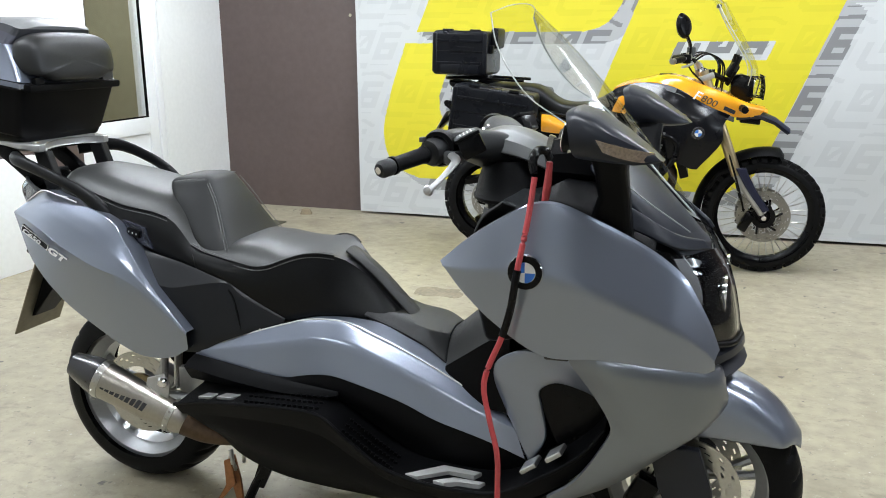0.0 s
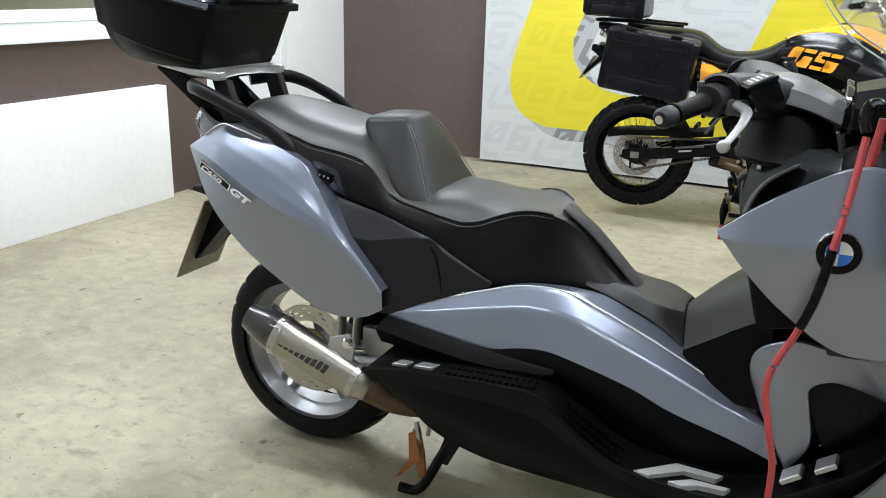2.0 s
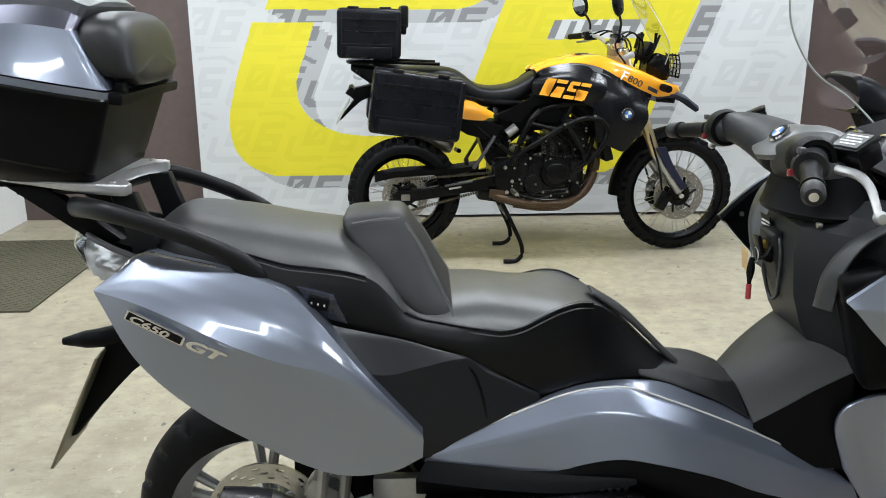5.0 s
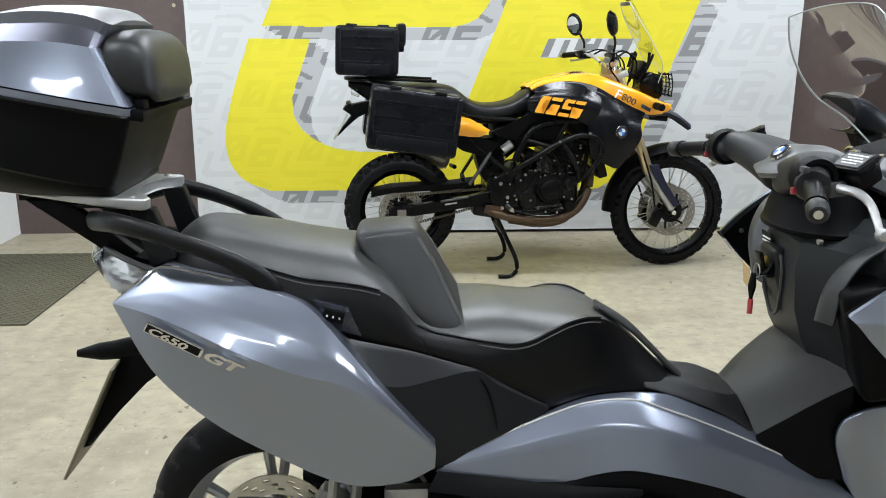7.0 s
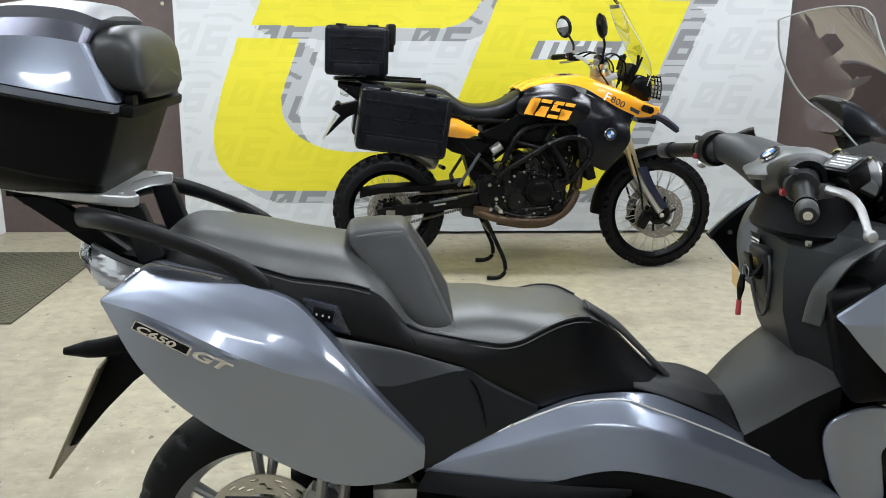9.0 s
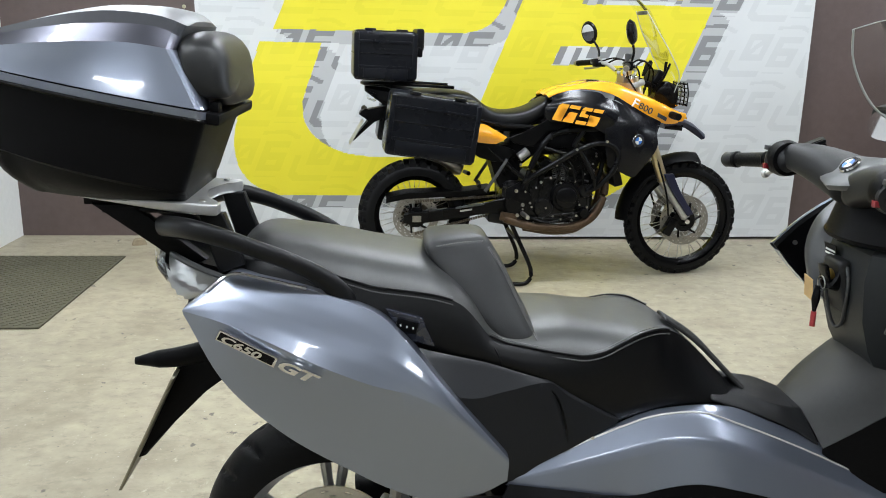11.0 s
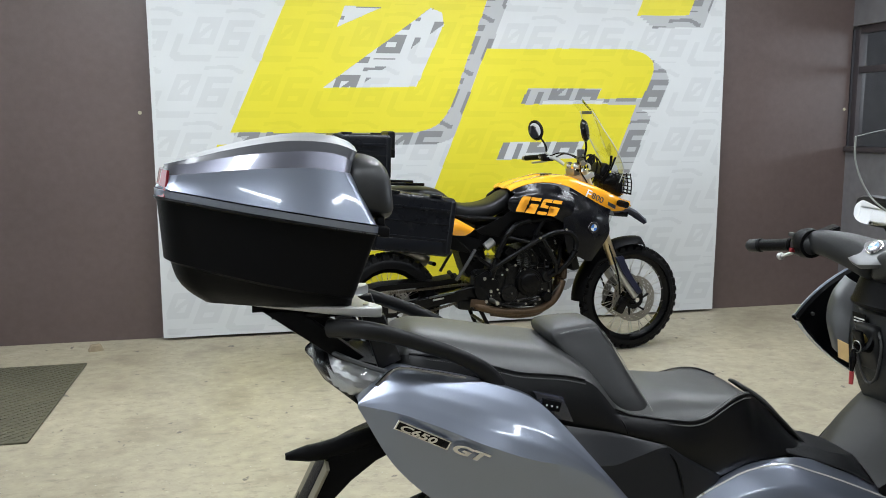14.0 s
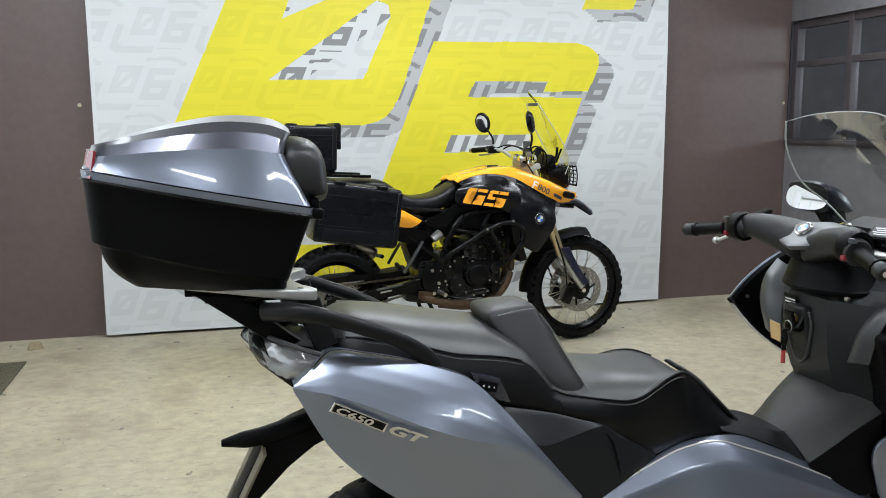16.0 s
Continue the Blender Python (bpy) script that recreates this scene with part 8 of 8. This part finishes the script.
# front end
for side in (1, -1):
    y = lambda v: v * side
    part("fork_tube", tube([(1.605, y(-0.105), 0.37), (1.43, y(-0.105), 0.615)], 0.026, 2, 14), M_ALU, GS, "silver fork slider")
    part("fork_tube", tube([(1.445, y(-0.105), 0.592), (1.33, y(-0.105), 0.90), (1.225, y(-0.105), 1.18)], [0.030, 0.028, 0.027], 8, 16), M_GOLD, GS, "gold fork tube")
    part("fork_guard", skin([[(1.435, y(-0.14), 0.635), (1.50, y(-0.142), 0.52), (1.60, y(-0.140), 0.385)], [(1.49, y(-0.140), 0.64), (1.545, y(-0.142), 0.53), (1.635, y(-0.140), 0.40)]], 18, 3), M_GUARD, GS, "dark blue-black fork guard", 40, [("SOLIDIFY", 0.018, 0), ("BEVEL", 0.004, 2)])
    part("caliper", block((0.055, 0.06, 0.11), (1.515, y(-0.085), 0.315), 0.012, 2, (0, 28, 0)), M_FRAMEB, GS, "black brake caliper")
    part("brake_hose", tube([(1.50, y(-0.10), 0.38), (1.46, y(-0.14), 0.52), (1.40, y(-0.13), 0.70), (1.34, y(-0.10), 0.90)], 0.006, 24, 6), M_FRAMEB, GS)
    part("turn_signal", tube([(1.43, y(-0.10), 0.985), (1.45, y(-0.19), 0.975), (1.455, y(-0.235), 0.972)], [0.008, 0.022, 0.02], 10, 10), M_BLACK, GS, "front indicator")
    # bars
    part("handlebar", tube([(1.19, 0, 1.20), (1.20, y(-0.09), 1.20), (1.17, y(-0.20), 1.243), (1.115, y(-0.30), 1.252), (1.065, y(-0.425), 1.242)], 0.011, 40, 10), M_ALU, GS, "aluminium handlebar")
    g = part("grip", tube([(1.108, y(-0.315), 1.251), (1.060, y(-0.435), 1.241)], 0.0175, 2, 14), M_BLACK, GS, "black grip")
    part("hand_lever", tube([(1.145, y(-0.26), 1.235), (1.16, y(-0.30), 1.228), (1.13, y(-0.38), 1.215), (1.105, y(-0.435), 1.210)], 0.007, 18, 8), M_ALU, GS, "lever")
    part("switch_block", block((0.045, 0.05, 0.05), (1.128, y(-0.275), 1.25), 0.01), M_BLACK, GS)
    mm = part("mirror_stem", tube([(1.14, y(-0.28), 1.265), (1.145, y(-0.30), 1.32), (1.115, y(-0.34), 1.39)], 0.007, 16, 8), M_FRAMEB, GS, "black mirror stem")
    hd = lathe([(-0.012, 0), (-0.010, 0.05), (0.0, 0.058), (0.018, 0.045), (0.028, 0.0)], 24, "x")
    hd.transform(Matrix.Translation((1.10, y(-0.365), 1.425)) @ pose(0, 0, 0, 12 * side, -9, -38 * side) @ Matrix.Diagonal((1, 1.0, 1.18, 1)))
    part("mirror_head", hd, M_FRAMEB, mm, "oval black mirror")
    gl = lathe([(-0.0135, 0), (-0.0135, 0.043), (-0.0125, 0.043), (-0.0125, 0)], 24, "x")
    gl.transform(Matrix.Translation((1.10, y(-0.365), 1.425)) @ pose(0, 0, 0, 12 * side, -9, -38 * side) @ Matrix.Diagonal((1, 1.0, 1.18, 1)))
    part("mirror_glass", gl, M_MIRROR, mm, "mirror glass")
for side in (1, -1):
    y = lambda v: v * side
    part("bar_end", tube([(1.060, y(-0.435), 1.241), (1.050, y(-0.460), 1.239)], [0.017, 0.014], 2, 14), M_DISC, GS, "dull metal bar end")
    part("lever_perch", block((0.05, 0.04, 0.028), (1.150, y(-0.255), 1.240), 0.008, 2, (0, 0, -20 * side)), M_BLACK, GS, "black lever perch")
    part("indicator_switch", block((0.020, 0.030, 0.018), (1.105, y(-0.285), 1.262), 0.004, 2, (0, 20, 0)), M_GREYP, GS)
    part("control_cable", tube([(1.165, y(-0.25), 1.235), (1.24, y(-0.20), 1.275), (1.31, y(-0.12), 1.22), (1.30, y(-0.06), 1.06)], 0.0055, 26, 6), M_FRAMEB, GS, "black control cable")
    part("screen_stay", tube([(1.36, y(-0.07), 1.10), (1.40, y(-0.11), 1.19), (1.405, y(-0.12), 1.27)], 0.009, 14, 8), M_BLACK, GS, "black screen stay")
part("wiring_bundle", tube([(1.20, -0.06, 1.19), (1.28, -0.09, 1.16), (1.35, -0.07, 1.13), (1.40, 0.0, 1.12)], 0.016, 20, 8), M_BLACK, GS, "black wiring bundle")
part("fork_brace", block((0.07, 0.26, 0.04), (1.30, 0, 0.99), 0.01, 2, (0, -20, 0)), M_ALU, GS, "fork clamp")
part("fork_brace", block((0.085, 0.27, 0.035), (1.245, 0, 1.145), 0.01, 2, (0, -20, 0)), M_ALU, GS, "upper fork clamp")
part("bar_riser", block((0.050, 0.12, 0.055), (1.205, 0, 1.172), 0.012), M_DISC, GS, "dull bar clamp")
part("brake_fluid_pot", lathe([(0, 0), (0, 0.022), (0.045, 0.024), (0.05, 0.02), (0.05, 0)], 18, "z", (1.15, -0.22, 1.265)), M_MIDP, GS, "small fluid pot")
part("instruments", block((0.05, 0.17, 0.085), (1.385, 0, 1.18), 0.02, 3, (0, 30, 0)), M_BLACK, GS, "black instrument panel")
fairing = [(1.38, 0.06, 1.03, 1.15), (1.44, 0.095, 1.01, 1.16), (1.50, 0.095, 1.01, 1.14)]
hlp = part("headlamp_shell", grid_mesh([core_ring(*c, 0.025) for c in fairing], close_u=True, caps=True), M_FRAMEB, GS, "black headlamp shell", 40)
part("headlamp", block((0.03, 0.19, 0.125), (1.512, 0, 1.08), 0.02, 3, (0, 12, 0)), M_LENS, hlp, "clear headlamp lens")
part("lamp_reflector", block((0.01, 0.17, 0.10), (1.495, 0, 1.08), 0.01, 2, (0, 12, 0)), M_CHROME, hlp, "chrome reflector")
grill = []
for k in range(6):
    grill.append(tube([(1.55, -0.10, 1.025 + 0.024 * k), (1.565, 0, 1.025 + 0.024 * k), (1.55, 0.10, 1.025 + 0.024 * k)], 0.004, 8, 6))
for k in range(5):
    yy = -0.10 + 0.05 * k
    grill.append(tube([(1.555, yy, 1.02), (1.560, yy, 1.09), (1.548, yy, 1.155)], 0.004, 8, 6))
grill.append(tube([(1.55, -0.10, 1.03), (1.49, -0.105, 1.04)], 0.004))
grill.append(tube([(1.55, -0.10, 1.145), (1.48, -0.105, 1.15)], 0.004))
grill.append(tube([(1.55, 0.10, 1.03), (1.49, 0.105, 1.04)], 0.004))
part("headlamp_guard", join(*grill), M_FRAMEB, hlp, "black wire headlamp guard")
SC_E = [(1.285, -0.085, 1.545), (1.34, -0.125, 1.44), (1.42, -0.15, 1.31), (1.48, -0.14, 1.19), (1.47, -0.11, 1.10)]
SC_C = [(1.325, 0.0, 1.560), (1.39, 0.0, 1.45), (1.47, 0.0, 1.31), (1.525, 0.0, 1.19), (1.53, 0.0, 1.13)]
scr = part("windscreen", skin([SC_E, SC_C, [(x, -y, z) for x, y, z in SC_E]], 20, 6), M_SCREEN, GS, "clear windscreen", 60)
scr.visible_shadow = False
for edge in (SC_E, [(x, -y, z) for x, y, z in SC_E]):
    part("screen_edge", tube(edge, 0.003, 36, 6), M_EDGE, scr, "polished pale edge")
part("screen_deflector", skin([[(1.225, -0.07, 1.60), (1.255, 0, 1.615), (1.225, 0.07, 1.60)], [(1.275, -0.08, 1.545), (1.315, 0, 1.555), (1.275, 0.08, 1.545)]], 12, 3), M_GLASS, GS, "small clear screen deflector", 60, [("SOLIDIFY", 0.004, 0)])
part("deflector_clamp", block((0.025, 0.10, 0.02), (1.29, 0, 1.535), 0.004), M_MIDP, GS)
for side in (1, -1):
    part("hand_guard", block((0.012, 0.05, 0.09), (1.40, -0.15 * side, 1.22), 0.005, 2, (0, 20, -25 * side)), M_BLACK, GS, "black wind deflector")
part("beak", grid_mesh([[V(x, w * s, z - 0.025 * s * s) for s in (-1, -0.6, 0, 0.6, 1)] for x, w, z in ((1.42, 0.11, 0.950), (1.50, 0.10, 0.958), (1.56, 0.085, 0.952), (1.64, 0.058, 0.918), (1.726, 0.012, 0.853))]), M_GUARD, GS, "dark slate pointed beak", 50, [("SOLIDIFY", 0.022, -1)])
part("oil_cooler", block((0.11, 0.16, 0.045), (1.50, 0, 0.905), 0.008, 2, (0, 6, 0)), M_FRAMEB, GS, "black block under the beak")
part("beak_top", grid_mesh([[V(x, w * s, z - 0.02 * s * s) for s in (-1, -0.5, 0, 0.5, 1)] for x, w, z in ((1.36, 0.13, 1.010), (1.46, 0.105, 0.990), (1.54, 0.075, 0.978), (1.59, 0.04, 0.960))]), M_YELLOW, GS, "yellow beak top", 50, [("SOLIDIFY", 0.006, 1)])
MGF = []
for k in range(24):
    a = radians(76 + (180 - 76) * k / 23)
    r = 0.40 - (0.03 if k == 0 else 0)
    MGF.append([V(1.612 + (r - 0.045 * abs(s) ** 2) * math.cos(a), s * 0.072, 0.346 + (r - 0.045 * abs(s) ** 2) * math.sin(a)) for s in (-1, -0.7, -0.35, 0, 0.35, 0.7, 1)])
part("front_mudguard", grid_mesh(MGF), M_BLACK, GS, "black front mudguard", 50, [("SOLIDIFY", 0.006, 0)])
part("mudguard_stay", tube([(1.43, -0.10, 0.62), (1.36, -0.085, 0.60), (1.29, -0.075, 0.50)], 0.014, 10, 8), M_BLACK, GS)


# panniers and top box
def case(name, parent, x0, x1, y0, y1, z0, z1, face, label):
    """A ribbed plastic case; face: the side (-1 or 1) that carries the raised field."""
    cx, cy, cz = (x0 + x1) / 2, (y0 + y1) / 2, (z0 + z1) / 2
    c = part(name, block((x1 - x0, y1 - y0, z1 - z0), (cx, cy, cz), 0.028, 4), M_CASE, parent, label, 40)
    yo = y0 if face < 0 else y1
    h = z1 - z0
    part("lid_seam", block((x1 - x0 + 0.004, y1 - y0 + 0.004, 0.006), (cx, cy, z1 - h * 0.46), 0.002), M_FRAMEB, c, "dark seam")
    for f, d in ((0.80, 0.016), (0.30, 0.016)):
        part("rib", prism([(x0 + 0.02, z0 + h * f), (x1 - 0.03, z0 + h * f), (x1 - 0.04, z0 + h * f - d), (x0 + 0.03, z0 + h * f - d)], yo - 0.006, yo + 0.006, 0.004, 2), M_CASE, c, "moulded ledge")
    part("lower_field", block((x1 - x0 - 0.10, 0.016, h * 0.22), (cx, yo, z0 + h * 0.14), 0.006, 2), M_CASE, c)
    for e in (-0.02, 0.02):
        part("field_line", block((0.15, 0.005, 0.004), (cx + 0.01, yo, z0 + h * 0.56 + e), 0.001), M_CASE, c, "raised rectangular outline")
    part("corner_edge", block((0.03, y1 - y0 + 0.01, h * 0.9), (x1 - 0.014, cy, cz), 0.012, 3), M_CASE, c)
    part("corner_edge", block((0.03, y1 - y0 + 0.01, h * 0.9), (x0 + 0.014, cy, cz), 0.012, 3), M_CASE, c)
    for f in (0.25, 0.75):
        part("hinge", block((0.06, 0.05, 0.014), (x0 + (x1 - x0) * f, cy + (yo - cy) * 0.8, z1 + 0.002), 0.005), M_CASE, c)
    return c


M_CASE = mat("black_case_plastic", (0.0048, 0.0054, 0.0075), 0.28, 0, 0.15, (5, 90), 0.12, 700, spec=0.20)
for side in (1, -1):
    y0, y1 = (-0.415, -0.195) if side == 1 else (0.195, 0.415)
    c = case("pannier", GS, -0.185, 0.290, y0, y1, 0.760, 1.090, -side, "black ribbed plastic side pannier")
    c.matrix_basis = Matrix.Translation((0.05, 0, 0.91)) @ pose(0, 0, 0, 0, 8.0, 0) @ Matrix.Translation((-0.05, 0, -0.91))
tb = case("luggage_box", GS, -0.345, -0.010, -0.20, 0.20, 1.155, 1.415, -1, "black ribbed plastic top box")
tb.matrix_basis = Matrix.Translation((-0.18, 0, 1.28)) @ pose(0, 0, 0, 0, 2, 0) @ Matrix.Translation((0.18, 0, -1.28))
part("backrest_pad", block((0.045, 0.22, 0.12), (0.012, 0, 1.375), 0.018, 3), M_VINYL2, tb, "black pad")
part("lock_latch", block((0.03, 0.05, 0.05), (0.005, -0.15, 1.31), 0.008), M_BLACK, tb)

# cables, bolts and small levers
for side in (1, -1):
    part("cable", tube([(1.13, -0.26 * side, 1.25), (1.22, -0.20 * side, 1.28), (1.33, -0.12 * side, 1.22), (1.33, -0.08 * side, 1.05)], 0.005, 30, 6), M_FRAMEB, GS, "black control cable")
part("cable", tube([(1.12, -0.28, 1.24), (1.16, -0.20, 1.18), (1.24, -0.14, 1.08), (1.20, -0.12, 0.95)], 0.005, 30, 6), M_FRAMEB, GS, "black control cable")
part("ignition_lock", lathe([(0, 0), (0, 0.022), (0.02, 0.022), (0.022, 0.016), (0.022, 0)], 20, "z", (1.27, 0, 1.165)), M_CHROME, GS, "bright ignition lock")
part("brake_pedal", tube([(0.62, -0.17, 0.40), (0.74, -0.20, 0.375), (0.80, -0.21, 0.385)], 0.007, 14, 8), M_FRAMEB, GS, "black brake pedal")
for bx, by, bz in ((0.70, -0.172, 0.60), (0.76, -0.155, 0.62), (0.90, -0.155, 0.60), (0.98, -0.152, 0.45), (0.78, -0.155, 0.40), (0.92, -0.155, 0.40), (0.62, -0.15, 0.58), (0.66, -0.182, 0.73), (0.86, -0.30, 0.80), (1.03, -0.292, 0.842), (0.58, -0.17, 0.70)):
    part("bolt", lathe([(-0.006, 0), (-0.006, 0.007), (0.003, 0.008), (0.003, 0)], 8, at=(bx, by, bz)), M_STEEL, GS)
part("oil_cooler", block((0.03, 0.02, 0.10), (0.80, -0.165, 0.655), 0.004), M_ENGINE, eng, "finned cooler")
for k in range(8):
    part("cooler_fin", block((0.075, 0.006, 0.005), (0.80, -0.172, 0.62 + 0.011 * k), 0.001, 1, (0, 14, 0)), M_MIDP, eng)
part("filter", lathe([(-0.20, 0), (-0.20, 0.025), (-0.19, 0.032), (-0.14, 0.032), (-0.14, 0)], 20, at=(0.955, 0, 0.42)), M_FRAMEB, eng, "oil filter")

# triple clamp, risers and more fasteners
for side in (1, -1):
    part("riser_clamp", lathe([(-0.018, 0), (-0.018, 0.024), (0.018, 0.024), (0.018, 0)], 20, "y", (1.196, -0.05 * side, 1.205)), M_CHROME, GS, "polished bar clamp")
    part("fork_cap", lathe([(0, 0), (0, 0.024), (0.016, 0.022), (0.018, 0.010), (0.026, 0.010), (0.026, 0)], 18, "z", (1.222, -0.105 * side, 1.172)), M_CHROME, GS, "bright fork cap")
    part("mirror_clamp", lathe([(-0.014, 0), (-0.014, 0.018), (0.014, 0.018), (0.014, 0)], 16, "y", (1.140, -0.265 * side, 1.258)), M_STEEL, GS, "steel mirror clamp")
    part("hand_bolt", lathe([(0, 0), (0, 0.010), (0.010, 0.010), (0.010, 0)], 6, "z", (1.14, -0.28 * side, 1.275)), M_STEEL, GS)
rng = random.Random(11)
for k in range(34):
    a = (rng.uniform(0.60, 1.02), rng.uniform(0.36, 0.76))
    part("bolt", lathe([(-0.006, 0), (-0.006, 0.0055), (0.003, 0.0065), (0.003, 0)], 8, at=(a[0], -0.152 - 0.012 * (k % 3), a[1])), M_STEEL if k % 3 else M_ALU, eng)
for x0, z0, x1, z1 in ((0.70, 0.40, 0.98, 0.42), (0.72, 0.62, 0.98, 0.60), (0.69, 0.44, 0.71, 0.60), (0.99, 0.44, 0.98, 0.58)):
    part("case_rib", tube([(x0, -0.152, z0), (x1, -0.152, z1)], 0.008, 2, 8), M_ENGINE, eng)
for k in range(5):
    part("hose", tube([(0.74 + 0.05 * k, -0.165, 0.72 + 0.012 * k), (0.80 + 0.045 * k, -0.185, 0.66), (0.78 + 0.055 * k, -0.165, 0.58)], 0.006, 16, 8), M_FRAMEB, eng)
part("heat_shield", block((0.10, 0.006, 0.05), (0.52, -0.168, 0.40), 0.004, 2, (0, 10, 0)), M_RUST, GS, "small brown heat shield")
part("chain_slider", block((0.16, 0.01, 0.012), (0.30, -0.142, 0.462), 0.003, 1, (0, -8, 0)), M_MIDP, GS, "grey chain slider")
part("warning_label", block((0.07, 0.001, 0.010), (0.28, -0.1385, 0.437), 0, 1, (0, -8, 0)), M_ALU, GS, "pale label with plain bars")


# ---- loose things on the scooter ----
S0 = V(-1.70, 2.055, 0)
cable = thing("jumper_cable", Matrix.Translation(S0), "red jumper cable with black tape hanging over the fairing", "cable")
RUN = spline([(1.300, -0.375, 1.085), (1.292, -0.394, 1.0), (1.278, -0.420, 0.90), (1.264, -0.422, 0.81), (1.247, -0.42, 0.75), (1.207, -0.42, 0.637), (1.22, -0.42, 0.549), (1.237, -0.42, 0.474), (1.239, -0.42, 0.392), (1.235, -0.42, 0.2), (1.22, -0.425, 0.05), (1.17, -0.44, 0.0085), (1.05, -0.50, 0.0085), (0.92, -0.47, 0.0085)], 130)
part("wire", tube(RUN, 0.0065, 180, 8), M_REDC, cable, "faded red wire")
part("tape", tube([p for p in RUN if 0.745 < p.z < 0.905], 0.0084, 40, 8), M_FRAMEB, cable, "black tape wrap")
cl = part("clamp_handle", tube([(1.322, -0.335, 1.112), (1.320, -0.335, 1.085), (1.317, -0.335, 1.055), (1.313, -0.335, 1.025)], [0.009, 0.0105, 0.012, 0.010], 14, 12, False, 0.75), M_REDC, cable, "red clamp sleeve")
part("clamp_loop", tube([(1.298, -0.372, 1.092), (1.292, -0.362, 1.118), (1.300, -0.350, 1.136), (1.314, -0.342, 1.136), (1.322, -0.336, 1.118)], [0.008, 0.010, 0.010, 0.009, 0.008], 24, 10), M_FRAMEB, cable, "black rubber loop")
clamp = thing("copper_clamp", Matrix.Translation(S0), "worn copper battery clamp hanging by the stand", "clamp")
for s in (-1, 1):
    part("jaw", prism([(0.375, 0.205), (0.395, 0.215), (0.41, 0.14), (0.385 + 0.03 * s, 0.075), (0.365 + 0.03 * s, 0.065), (0.380, 0.13)], -0.205 + 0.012 * s, -0.197 + 0.012 * s, 0.002), M_COPPER, clamp)
part("spring", tube([(0.39, -0.20, 0.235), (0.40, -0.21, 0.20), (0.395, -0.19, 0.17)], 0.007, 12, 8), M_STEEL, clamp)
keys = thing("key_ring", Matrix.Translation(S0), "ignition key with a tan card tag and a red fob", "keys")
part("key_head", block((0.010, 0.035, 0.04), (1.060, 0.02, 0.893), 0.004, 2, (0, -14, 0)), M_FRAMEB, keys, "black key head")
part("key_blade", tube([(1.060, 0.02, 0.893), (1.085, 0.02, 0.887)], 0.004), M_BRASS, keys)
part("ring", tube([(1.056 + 0.0, 0.02 + 0.016 * math.cos(radians(a)), 0.868 + 0.016 * math.sin(radians(a))) for a in range(0, 361, 30)], 0.0015, 40, 6), M_STEEL, keys, "steel ring")
part("tag", block((0.002, 0.055, 0.052), (1.052, 0.065, 0.845), 0.0008, 1, (0, -6, -8)), M_CARD, keys, "tan card tag")
part("fob", tube([(1.052, 0.025, 0.86), (1.050, 0.025, 0.815), (1.050, 0.025, 0.80)], [0.006, 0.010, 0.004], 8, 8), M_FRAMEB, keys, "black fob")
part("fob_strap", tube([(1.050, 0.025, 0.80), (1.050, 0.025, 0.765)], 0.006), M_REDC, keys, "red plastic strap")
